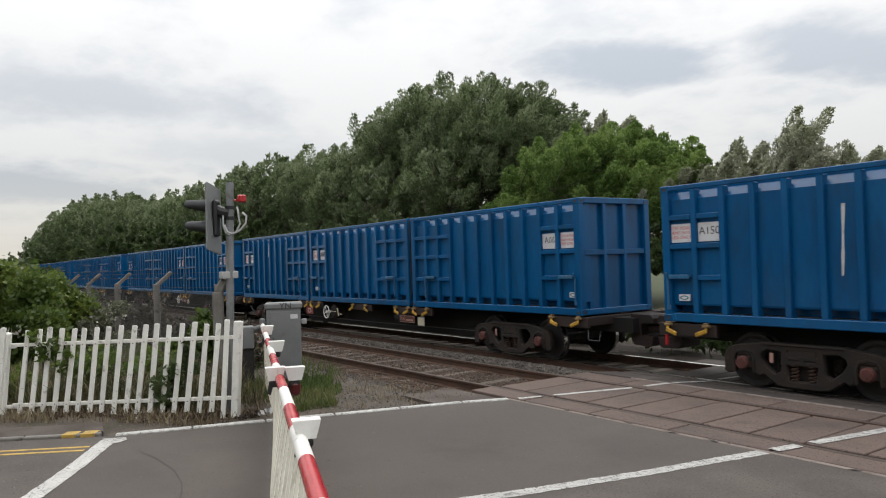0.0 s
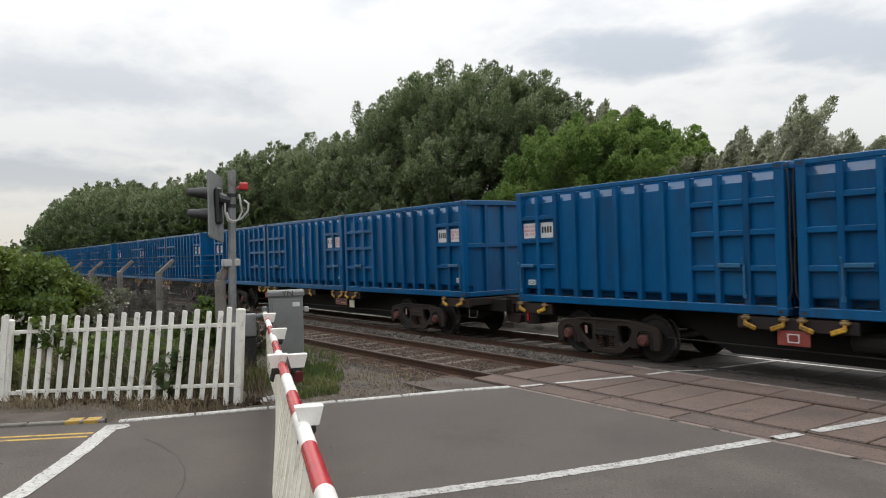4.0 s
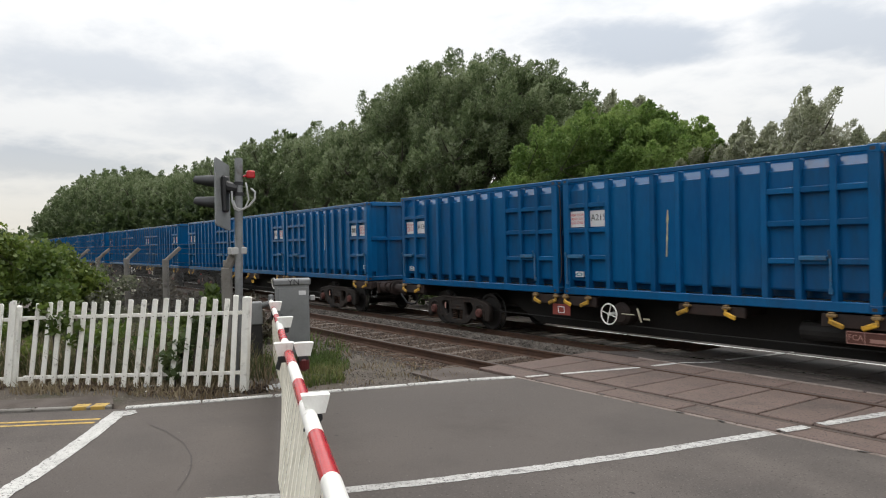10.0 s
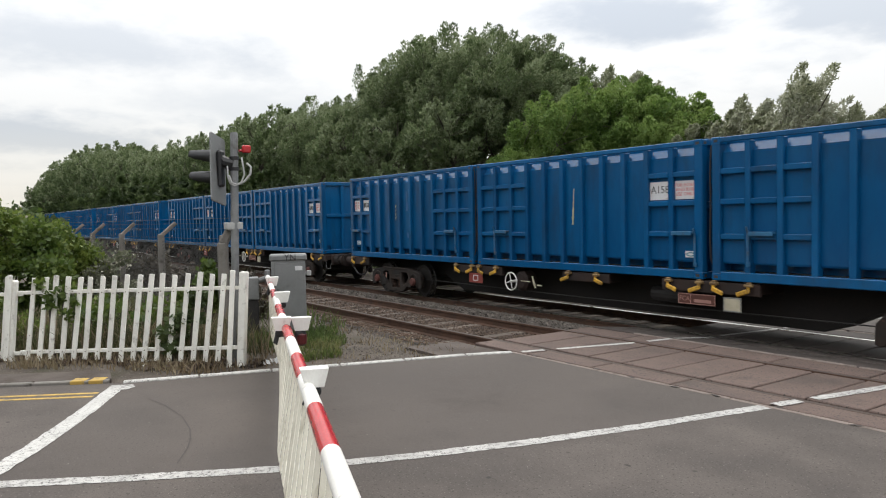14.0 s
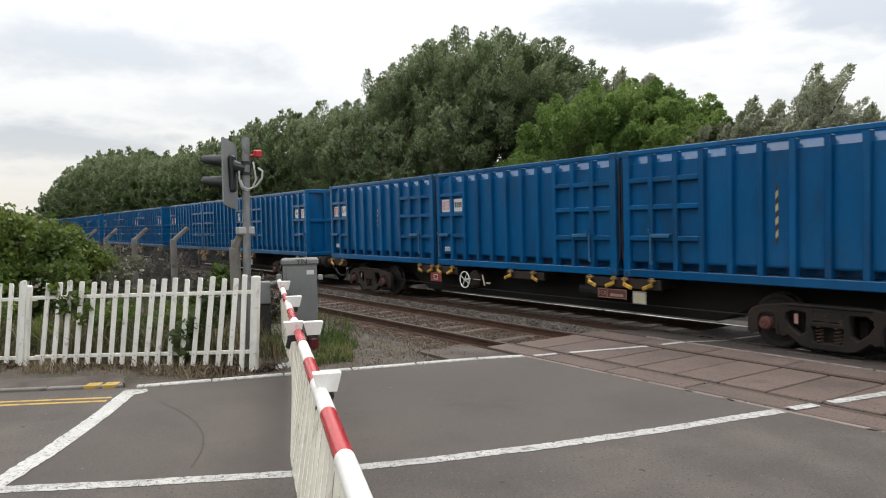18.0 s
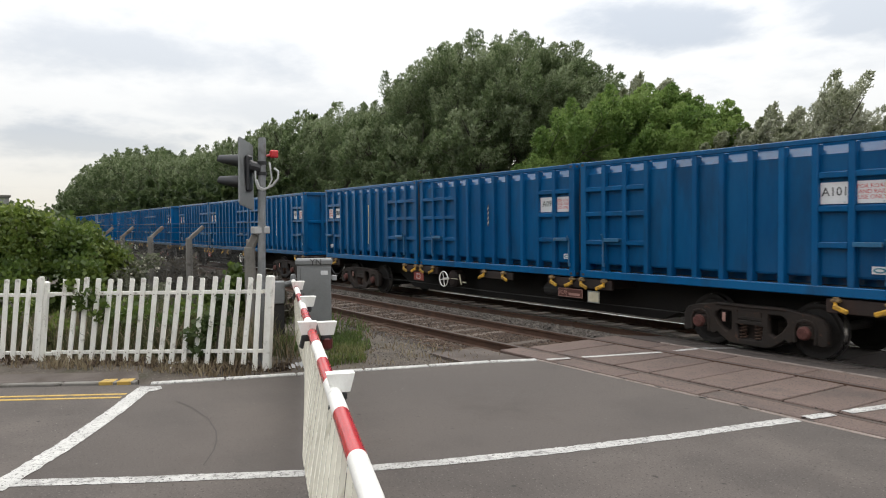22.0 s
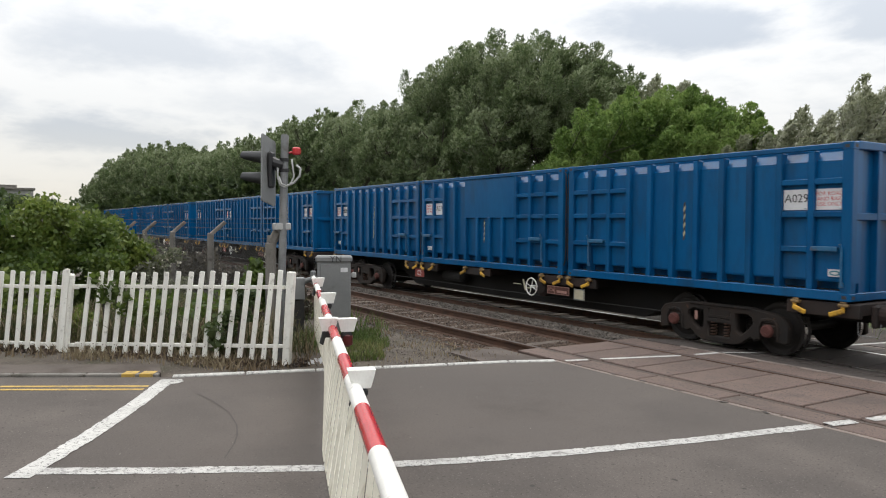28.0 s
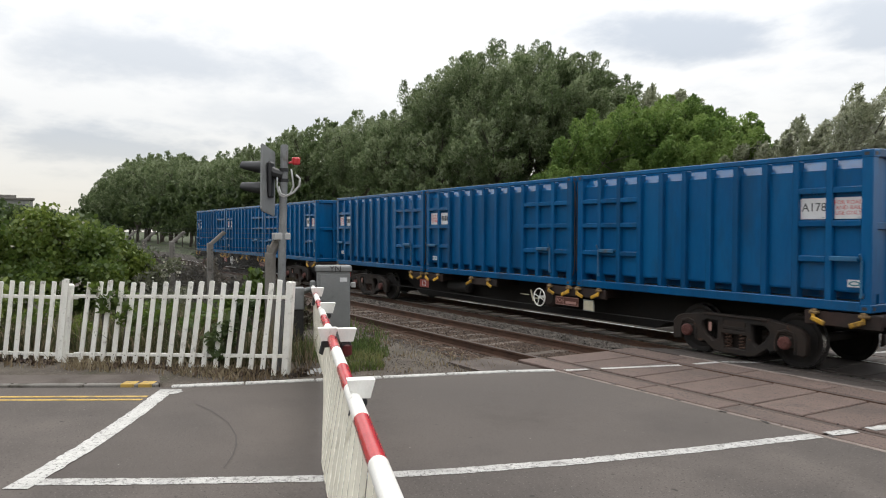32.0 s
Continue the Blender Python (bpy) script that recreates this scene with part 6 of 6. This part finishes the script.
def tree_meshes(seed, height, width, mat, leaf, count, long=1.6, base=0.15, lean=0.06, plumes=260, wind=(0.55, 0, 0.1), inner=0.35, plume=(0.06, 0.135), fat=0.36, lobes=9, up=0.75, skirt=-0.35):
    """Trunk, limbs and twigs, and a crown of leafy plumes that fill an uneven egg-shaped outline."""
    rng = np.random.default_rng(seed)
    half = height * (1 - base) / 2
    mid = np.array([lean * height * 0.6, 0, height * base + half])
    r0 = height * 0.016
    lobe = rng.normal(0, 1, (lobes, 3)) + (0.15, 0, 0.35)
    lobe /= np.linalg.norm(lobe, axis=1)[:, None]
    gain = rng.uniform(0.12, 0.30, lobes)

    def outline(d):
        return 0.76 + max(0.0, float((gain * np.clip(lobe @ d, 0, 1) ** 7).sum())) + 0.05 * rng.normal()

    roots, axes, lens, wids, mains = [], [], [], [], []
    for k in range(plumes):
        d = rng.normal(0, 1, 3)
        d /= np.linalg.norm(d)
        if d[2] < skirt:
            d[2] *= -0.6
        d /= np.linalg.norm(d)
        deep = rng.uniform(0.25, 0.6) if rng.random() < inner else rng.uniform(0.68, 0.95)
        q = mid + d * (width / 2, width / 2, half) * min(1.06, outline(d)) * deep
        ln = height * rng.uniform(*plume)
        ax = d * 0.55 + np.array((0, 0, up)) + np.asarray(wind) * 0.55 + rng.normal(0, 0.18, 3)
        ax /= np.linalg.norm(ax)
        roots.append(q - ax * ln * 0.35)
        axes.append(ax)
        lens.append(ln)
        wids.append(ln * fat * rng.uniform(0.75, 1.25))
    tip = max(q[2] + a[2] * l for q, a, l in zip(roots, axes, lens))
    fit = np.array((1, 1, height / tip))
    roots = [q * fit for q in roots]
    wood = Shape()
    top = np.array([lean * height, 0, height * 0.86])
    stem = [np.array([0, 0, -0.3]), np.array([0.01 * height, 0.01 * height, height * 0.25]), np.array([lean * height * 0.45, -0.01 * height, height * 0.55]), top]
    wood.tube([tuple(q) for q in stem], [r0 * 1.25, r0, r0 * 0.6, r0 * 0.12], 8)
    for k, q in enumerate(roots):
        if k % 9 == 0:
            h = max(0.12, min(0.8, q[2] / height - 0.22))
            start = np.array([lean * height * h, 0, height * h])
            knee = (start + q) / 2 + rng.normal(0, 0.02 * height, 3)
            wood.tube([tuple(start), tuple(knee), tuple(q)], [r0 * 0.5, r0 * 0.3, r0 * 0.12], 5)
            mains.append((start, knee, q))
    for q, ax, ln in zip(roots, axes, lens):
        near = min((m for g in mains for m in g), key=lambda m: float(((m - q) ** 2).sum()))
        wood.tube([tuple(near), tuple(q), tuple(q + ax * ln * 0.8)], [r0 * 0.14, r0 * 0.10, r0 * 0.03], 4)
    crown = plume_mesh("crown", roots, axes, lens, wids, count, leaf, mat, rng, long, wind)
    return wood.mesh("trunk", BARK), crown


KINDS = {
    "willow_a": tree_meshes(1, 15.5, 11.5, WILLOW, 0.066, 74000, 1.8, plumes=300),
    "willow_b": tree_meshes(2, 14.5, 11, WILLOW, 0.066, 72000, 1.8, lean=0.09, plumes=290),
    "willow_c": tree_meshes(3, 13.0, 10.5, WILLOW, 0.066, 66000, 1.8, plumes=270),
    "poplar": tree_meshes(4, 15.0, 9.5, WILLOW, 0.066, 64000, 1.8, lean=0.08, plumes=260, wind=(0.75, 0, 0.1)),
    "maple_a": tree_meshes(5, 9.0, 8.5, MAPLE, 0.068, 62000, 1.2, base=0.08, lean=0.03, plumes=190, wind=(0.25, 0, 0.05), fat=0.46, plume=(0.08, 0.15)),
    "maple_b": tree_meshes(6, 8.0, 7.0, MAPLE, 0.068, 46000, 1.2, base=0.06, lean=0.02, plumes=150, wind=(0.25, 0, 0.05), fat=0.46, plume=(0.09, 0.16)),
    "thin_a": tree_meshes(7, 8.0, 2.7, SILVER, 0.058, 13000, 1.5, base=0.30, lean=0.34, plumes=56, wind=(0.6, 0, 0.15), inner=0.15, plume=(0.08, 0.20), fat=0.26, lobes=5),
    "thin_b": tree_meshes(8, 7.2, 3.6, SILVER, 0.058, 11000, 1.5, base=0.15, lean=0.05, plumes=60, wind=(0.35, 0, 0.1), inner=0.2, plume=(0.07, 0.17), fat=0.28, lobes=5, up=1.2),
    "grey_bush": tree_meshes(10, 5.6, 6.5, SILVER, 0.060, 24000, 1.5, base=0.05, lean=0.03, plumes=130, fat=0.36),
    "shrub": tree_meshes(9, 4.6, 6.5, HEDGE, 0.15, 4200, 1.3, base=0.04, lean=0.02, plumes=70, wind=(0.15, 0, 0), fat=0.4),
    "far_a": tree_meshes(11, 15.0, 14, WILLOW, 0.155, 18000, 1.6, base=0.0, plumes=230, skirt=-1.1),
    "far_b": tree_meshes(12, 14.5, 13, WILLOW, 0.155, 17500, 1.6, base=0.0, lean=0.09, plumes=220, skirt=-1.1),
    "far_c": tree_meshes(13, 15.5, 13, WILLOW, 0.155, 18000, 1.6, base=0.0, plumes=230, skirt=-1.1),
}
NOMINAL = {"willow_a": 15.5, "willow_b": 14.5, "willow_c": 13.0, "poplar": 15.0, "maple_a": 9.0, "maple_b": 8.0, "thin_a": 8.0, "thin_b": 7.2, "grey_bush": 5.6, "shrub": 4.6, "far_a": 15.0, "far_b": 14.5, "far_c": 15.5}
LABELS = {
    "willow": ("tall grey-green willow tree blown by the wind", "tree"), "poplar": ("tall dark grey-green poplar tree", "tree"), "maple": ("bright green broad-leaved tree beside the railway", "tree"),
    "far": ("tall grey-green tree in the distant row", "tree"),
    "thin": ("thin wind-bent tree with sparse leaves", "tree"), "grey": ("grey-green leafy thicket beyond the railway", "tree"), "shrub": ("dark green shrub along the railway bank", "shrub"),
}


swaying = []


def plant(kind, x, y, size=1.0, turn=0.0):
    label, cat = LABELS[kind.split("_")[0]]
    t = thing("shrub" if cat == "shrub" else "tree", label, cat, m=pose(x, y, -0.1, rz=turn), group="trees behind the railway")
    trunk, crown = KINDS[kind]
    for name, me in (("trunk", trunk), ("crown", crown)):
        ob = part(name, me, t)
        ob.scale = (size, size, size)
    if x > -66 and cat == "tree":
        swaying.append((ob, 1.5 if kind.startswith("thin") else 0.7))


def woods():
    rng = random.Random(11)
    # kind, place and height of each tree, from the crossing to the far end of the row
    for kind, x, y, h in (("thin_a", -18.3, 30, 8.0), ("thin_b", -14.6, 30, 6.2), ("thin_b", -19.5, 30, 7.2), ("grey_bush", -18.0, 29, 5.9), ("grey_bush", -20.9, 29, 6.3), ("grey_bush", -13.2, 29, 5.4), ("grey_bush", -10.6, 29, 5.0), ("grey_bush", -15.6, 28, 5.2), ("grey_bush", -16.2, 33, 6.2), ("shrub", -8.0, 27.5, 3.2), ("shrub", -12.5, 26.5, 2.1),
                          ("maple_b", -23.3, 28, 7.6), ("maple_b", -24.9, 29.2, 8.6), ("maple_a", -25.4, 28.5, 8.9), ("maple_a", -28.7, 29, 8.8), ("maple_b", -30.2, 26.2, 6.6), ("thin_b", -30.2, 33, 10.6),
                          ("willow_c", -32.8, 32.5, 10.3), ("willow_b", -35.4, 32, 11.9), ("willow_c", -38.3, 31.5, 14.1), ("willow_a", -42.3, 32, 15.6), ("willow_a", -47.6, 32, 16.8), ("willow_b", -51.3, 32, 15.2), ("poplar", -56.0, 32.5, 13.6), ("far_b", -39.5, 28.5, 10.2), ("far_a", -46.0, 28.0, 10.8), ("far_b", -53.5, 28.5, 10.6), ("willow_c", -61.5, 31.5, 13.2), ("poplar", -67.0, 32, 13.7),
                          ("far_a", -72.2, 32, 15.0), ("far_b", -80.0, 31, 14.6), ("far_c", -87.3, 32, 14.6), ("far_b", -95.6, 31, 14.2), ("far_a", -106.0, 31, 14.4), ("far_c", -116.0, 32, 14.8), ("far_a", -124.0, 31, 14.8), ("far_b", -132.0, 32, 14.9),
                          ("far_c", -140.5, 32, 15.8), ("far_a", -149.0, 31, 16.7), ("far_b", -158.0, 32, 17.8), ("far_c", -167.0, 32, 18.9), ("far_a", -177.0, 31, 19.5), ("far_b", -187.0, 32, 20.2), ("far_c", -198.0, 32, 20.3), ("far_a", -210.0, 32, 20.4), ("far_b", -222.0, 32, 20.2), ("far_c", -236.0, 32, 19.6), ("far_a", -252.0, 32, 18.6), ("far_b", -270.0, 32, 17.5), ("far_c", -290.0, 32, 16.3)):
        plant(kind, x, y, h / NOMINAL[kind], rng.uniform(-25, 25))
    for k in range(6):
        plant("shrub", -17.0 - 2.6 * k, 25.4 + 0.5 * (k % 2), 0.62 + 0.08 * (k % 3), 50 * k)
    # a dense dark margin under the far row
    for k in range(26):
        plant("shrub", -64.0 - 9.0 * k, 26.0 + 1.5 * math.sin(k * 2.3), 1.35 + 0.25 * (k % 3), 70 * k)
    x = -13.0
    while x > -105:
        plant("shrub", x, 21.5 + rng.uniform(-1.5, 2.5), rng.uniform(0.7, 1.1) * (0.5 if x > -26 else 1.0), rng.uniform(0, 360))
        x -= rng.uniform(3.2, 5.0)


def bush(name, label, clumps, count, size, mat, seed, extra=None, squash=0.85, long=1.1):
    """A shrub: stems from the ground into clumps of leaves (x, y, z, r)."""
    rng = np.random.default_rng(seed)
    t = thing(name, label, "shrub")
    cx, cy = np.mean([c[0] for c in clumps]), np.mean([c[1] for c in clumps])
    wood = Shape()
    cs, rs = [], []
    for x, y, z, r in clumps:
        wood.tube([(lerp(cx, x, 0.7), lerp(cy, y, 0.7), -0.1), (lerp(cx, x, 0.85), lerp(cy, y, 0.85), z * 0.5), (x, y, z)], [0.035, 0.022, 0.006], 5)
        for _ in range(7):
            d = rng.normal(0, 0.42, 3) * r
            cs.append((x + d[0], y + d[1], max(0.15, z + d[2])))
            rs.append(r * rng.uniform(0.35, 0.7))
            wood.tube([(x, y, z), cs[-1]], [0.008, 0.003], 4)
    part("stem", wood.mesh("stems", BARK), t)
    part("foliage", leaf_mesh("foliage", cs, rs, count, size, mat, rng, long, (0.1, 0, 0.2), squash, 0.4), t)
    if extra:
        k, m, s = extra
        part("flower", leaf_mesh("flowers", cs, [q * 1.06 for q in rs], k, s, m, rng, 1.0, (0, 0, 0.3), squash, 0.9), t, "tiny pale flowers")["kind"] = "stuff"


def undergrowth():
    bush("shrub", "dense green hawthorn bush with a few pale flowers", [(-16.4, 1.5, 1.5, 0.85), (-16.8, 0.4, 1.6, 0.9), (-17.3, 2.4, 1.25, 0.75), (-17.0, -0.7, 1.5, 0.95), (-17.6, 1.2, 1.75, 0.8), (-17.2, 2.35, 1.55, 0.55), (-16.0, 0.6, 0.8, 0.8), (-16.2, 2.0, 0.7, 0.7), (-17.8, -1.6, 1.4, 1.0), (-16.2, -0.8, 0.7, 0.8)], 42000, 0.045, HAWTHORN, 21, (260, BLOSSOM, 0.03))
    bush("shrub", "tall dark shrub with upright twigs", [(-22.5, 1.6, 1.5, 0.8), (-23.0, 0.4, 1.8, 0.9), (-22.8, -0.8, 1.6, 0.9), (-24.0, 2.6, 1.3, 0.8), (-25, 3.4, 1.1, 0.7)], 16000, 0.07, HEDGE, 22)
    bush("shrub", "straggly shrub with faded blossom", [(-17.2, 2.85, 1.05, 0.55), (-17.4, 3.2, 0.75, 0.5), (-16.9, 2.6, 0.5, 0.45)], 3600, 0.04, PALESHRUB, 23, (420, BLOSSOM, 0.026))
    bush("shrub", "light green shrub beside the signal post", [(-12.9, 4.10, 1.0, 0.30), (-12.7, 3.9, 0.65, 0.30), (-13.0, 4.35, 0.75, 0.30)], 2600, 0.05, HAWTHORN, 24)
    bush("shrub", "climbing weed twined in the fence pickets", [(-10.75, 2.95, 0.62, 0.20), (-10.62, 3.1, 0.85, 0.14), (-10.85, 2.8, 0.3, 0.22)], 650, 0.042, HEDGE, 25)
    bush("shrub", "bramble growing through the fence pickets", [(-11.95, 1.62, 1.02, 0.20), (-11.85, 1.75, 0.7, 0.15), (-12.1, 1.45, 0.95, 0.15)], 620, 0.04, HAWTHORN, 26, (60, BLOSSOM, 0.025))
    bush("shrub", "low dark brambles behind the picket fence", [(-13.2, 2.2, 0.35, 0.5), (-12.6, 3.0, 0.3, 0.45), (-14.0, 1.2, 0.45, 0.6), (-14.5, 0.2, 0.5, 0.6), (-14.5, 2.6, 0.4, 0.55), (-13.6, -0.6, 0.4, 0.5)], 4200, 0.045, HAWTHORN, 27)
    bush("shrub", "brown bramble tangle behind the chain-link fence", [(-14.6 - 1.25 * k, 5.1 + 0.25 * math.sin(k * 2.1), 0.38 + 0.15 * math.sin(k * 1.3), 0.55) for k in range(12)], 9000, 0.05, TANGLE, 28, squash=0.8, long=1.8)
    # added scrub, standing in for the dark gap below the wagon sills
    bush("shrub", "low dark scrub added to darken the gap under the wagons", [(-9.4 - 1.5 * k, 14.0 + 0.3 * math.sin(k * 2.7), 0.12 + 0.1 * math.sin(k * 1.7), 0.62) for k in range(34)], 8500, 0.085, HEDGE, 29, squash=0.7, long=1.3)
    # grass and weeds
    rng = np.random.default_rng(31)
    zones = ((5200, -12.2, -9.7, 4.2, 5.9, 0.13, GRASS), (1500, -12.2, -9.7, 4.2, 5.8, 0.12, DULLGRASS), (420, -12.0, -9.3, 4.2, 6.4, 0.09, DRYGRASS), (9000, -15.5, -10.2, -1.5, 4.2, 0.48, DULLGRASS), (2600, -14.5, -10.2, -1.5, 4.2, 0.55, DRYGRASS), (5000, -30, -12, 3.6, 6.4, 0.28, GRASS), (500, -13, -8.8, 5.6, 6.9, 0.10, DRYGRASS), (7000, -13.5, -9.7, -1.5, 4.4, 0.15, DRYGRASS), (7000, -60, -7.2, 13.8, 24, 0.30, GRASS))
    for n, x0, x1, y0, y1, hgt, mat in zones:
        s_v, s_f = [], []
        made = 0
        while made < n:
            x, y = rng.uniform(x0, x1), rng.uniform(y0, y1)
            if x > edge_x(y) - 0.28:
                continue
            q = Vector((x, y)) - FENCE_R
            behind = -q.x * FU.y + q.y * FU.x
            if y < 4.3 and behind < 0.12 and (mat is not DRYGRASS or hgt > 0.3):
                continue
            if y < 4.3 and behind < -0.55:
                continue
            if y > 4.3 and x > -12.3 and y < 6.4 and y > lerp(4.95, 5.95, (-9.75 - x) / 1.8) + 0.12 * noise.noise((x * 3, y * 3, 1.0)) and mat is not DRYGRASS:
                made += 1
                continue
            patch = noise.noise((x * 0.9, y * 0.9, 3.0))
            made += 1
            if patch < -0.05 and rng.random() < 0.75:
                continue
            z = bed_height(x, y) - 0.02
            h = hgt * rng.uniform(0.4, 1.3)
            a = rng.uniform(0, 6.28)
            w = 0.006 + 0.006 * rng.random()
            lx, ly = rng.normal(0, 0.35, 2) * h
            cx, cy = math.cos(a) * w, math.sin(a) * w
            k = len(s_v)
            s_v += [(x - cx, y - cy, z), (x + cx, y + cy, z), (x + cx * 0.7 + lx * 0.4, y + cy * 0.7 + ly * 0.4, z + h * 0.6), (x - cx * 0.7 + lx * 0.4, y - cy * 0.7 + ly * 0.4, z + h * 0.6), (x + lx, y + ly, z + h)]
            s_f += [(k, k + 1, k + 2, k + 3), (k + 3, k + 2, k + 4)]
        thing("grass", "tufts of rough grass and weeds" if mat is not DRYGRASS else "dry stalks and litter on the dirt", "grass", kind="stuff", data=mesh_of("grass", s_v, s_f, mat))

    # fallen leaves under the pickets
    rng = np.random.default_rng(77)
    cs = []
    for k in range(260):
        q = FENCE_R - FU * rng.uniform(-0.3, 7.5)
        off = rng.normal(0.02, 0.16)
        cs.append((q.x - FU.y * off, q.y + FU.x * off, bed_height(q.x, q.y) + 0.015))
    thing("leaf_litter", "brown leaf litter and twigs under the fence", "litter", kind="stuff", data=leaf_mesh("leaf_litter", cs, rng.uniform(0.05, 0.14, 260), 5200, 0.022, LITTER, rng, 1.7, (0, 0, 0), 0.28, 0.1))
    thing("leaf_litter", "pale scraps of litter beside the fence post", "litter", kind="stuff", data=leaf_mesh("scraps", [(-9.75, 3.95, 0.02), (-9.6, 3.8, 0.01), (-10.9, 2.4, 0.02)], [0.16, 0.1, 0.2], 26, 0.03, STICKER, rng, 1.3, (0, 0, 0), 0.2, 0.1))


def surroundings():
    """A plain dark wall, added unseen behind the camera, keeps low sky out of reflections."""
    pts = [(-75, -24), (-30, -30), (10, -30), (48, -22), (62, 4), (64, 30), (48, 52)]
    s = Shape()
    n = len(pts)
    s.add([(x, y, -0.2) for x, y in pts] + [(x, y, 8.5) for x, y in pts] + [(x * 1.06, y * 1.06, 8.5) for x, y in pts] + [(x * 1.06, y * 1.06, -0.2) for x, y in pts],
          [(i, i + 1, n + i + 1, n + i) for i in range(n - 1)] + [(n + i, n + i + 1, 2 * n + i + 1, 2 * n + i) for i in range(n - 1)] + [(2 * n + i, 2 * n + i + 1, 3 * n + i + 1, 3 * n + i) for i in range(n - 1)])
    thing("backdrop", "plain dark unseen wall added to darken reflections", "backdrop", kind="structure", data=s.mesh("backdrop", GRASS_GROUND))


def far_side():
    """Beyond the crossing: a grey paling fence, a low white one before it, a brick pier; a flat-roofed building far off."""
    f = thing("paling_fence", "old grey wooden paling fence beyond the railway", "fence")
    pale = Shape().prism([(-0.045, 0.0), (0.045, 0.0), (0.045, 1.45), (0.0, 1.5), (-0.045, 1.45)], -0.01, 0.01, "y").mesh("pale", OLD_WOOD, fix=True)
    for k in range(30):
        part("pale", pale, f, m=pose(-15.3 + k * 0.15, 22.6, -0.1, ry=random.uniform(-1, 1)))
    for z in (0.35, 1.1):
        part("fence_rail", Shape().box((-15.4, 22.62, z), (-10.8, 22.66, z + 0.08), 0.01).mesh("fence_rail", OLD_WOOD), f)
    w = thing("picket_fence", "short white picket fence beyond the railway", "fence")
    wp = Shape().prism([(-0.03, 0.0), (0.03, 0.0), (0.03, 0.45), (0.0, 0.49), (-0.03, 0.45)], -0.01, 0.01, "y").mesh("picket", WHITE, fix=True)
    for k in range(8):
        part("picket", wp, w, m=pose(-11.46 + k * 0.085, 23.6, 0.24))
    part("fence_rail", Shape().box((-11.5, 23.62, 0.58), (-10.8, 23.66, 0.63), 0.01).mesh("fence_rail", WHITE), w)
    part("fence_rail", Shape().box((-11.5, 23.62, -0.15), (-10.8, 23.66, 0.30), 0.01).mesh("fence_rail", WHITE), w)
    p = thing("brick_pier", "weathered brick gate pier beyond the railway", "pier")
    br = Shape().box((-0.105, -0.05, 0.0), (0.105, 0.05, 0.065), 0.006).mesh("brick", BRICK)
    part("core", Shape().box((-0.21, -0.21, -0.2), (0.21, 0.21, 1.9), 0.01).mesh("core", CONCRETE), p, m=pose(-11.6, 24.6, 0))
    for row in range(25):
        for k in (-0.112, 0.112):
            part("brick", br, p, m=pose(-11.6 + k + (0.0 if row % 2 else 0.02), 24.39, row * 0.075))
            part("brick", br, p, m=pose(-11.39, 24.6 + k, row * 0.075, rz=90))
    sh = thing("shed", "low dark brick shed beyond the railway", "shed")
    part("wall", Shape().box((-12.3, 25.2, -0.2), (-9.6, 27.0, 1.75), 0.02).mesh("wall", BRICK), sh)
    part("roof", Shape().box((-12.5, 25.0, 1.75), (-9.4, 27.2, 1.87), 0.03).mesh("roof", CONCRETE), sh)
    b = thing("apartment_building", "distant flat-roofed grey building above the bushes", "building")
    part("wall", Shape().box((-214, -30, -0.2), (-200, 9.2, 9.2)).mesh("wall", FAR_WALL), b)
    part("roof", Shape().box((-214.4, -30.4, 9.2), (-199.6, 9.6, 9.7), 0.05).box((-210, 2, 9.7), (-206, 6, 10.6), 0.05).mesh("roof", CONCRETE), b)
    win = Shape().box((-0.05, -0.8, -0.7), (0.06, 0.8, 0.7), 0.02).mesh("window", GLASS_DARK)
    for zz in (1.6, 4.6, 7.4):
        for k in range(11):
            part("window", win, b, m=pose(-199.99, 6.8 - k * 3.2, zz))


woods()
undergrowth()
far_side()
surroundings()


def motions():
    """The train rolls past, gathering a little speed; the trees rock in the wind."""
    rng = random.Random(4)
    for ob, size in swaying:
        a, b = rng.uniform(0, 6), rng.uniform(0, 6)
        walk(ob, [(k * 0.8, pose(0, 0, 0, size * 0.5 * math.sin(k * 1.9 + b), size * (0.6 + math.sin(k * 1.3 + a) * 0.6 + 0.4 * math.sin(k * 2.3 + b)))) for k in range(41)])
    for ob, x, y, z in moving:
        walk(ob, [(t, pose(x + run_of_train(t), y, z)) for t in range(0, 33, 1)])
    turns = [(k / 18, math.degrees((run_of_train(k / 18) - run_of_train(0)) / 0.42)) for k in range(577)]
    for ws, x in wheelsets:
        walk(ws, [(t, pose(x, 0, 0.42, ry=a)) for t, a in turns])


train()
motions()
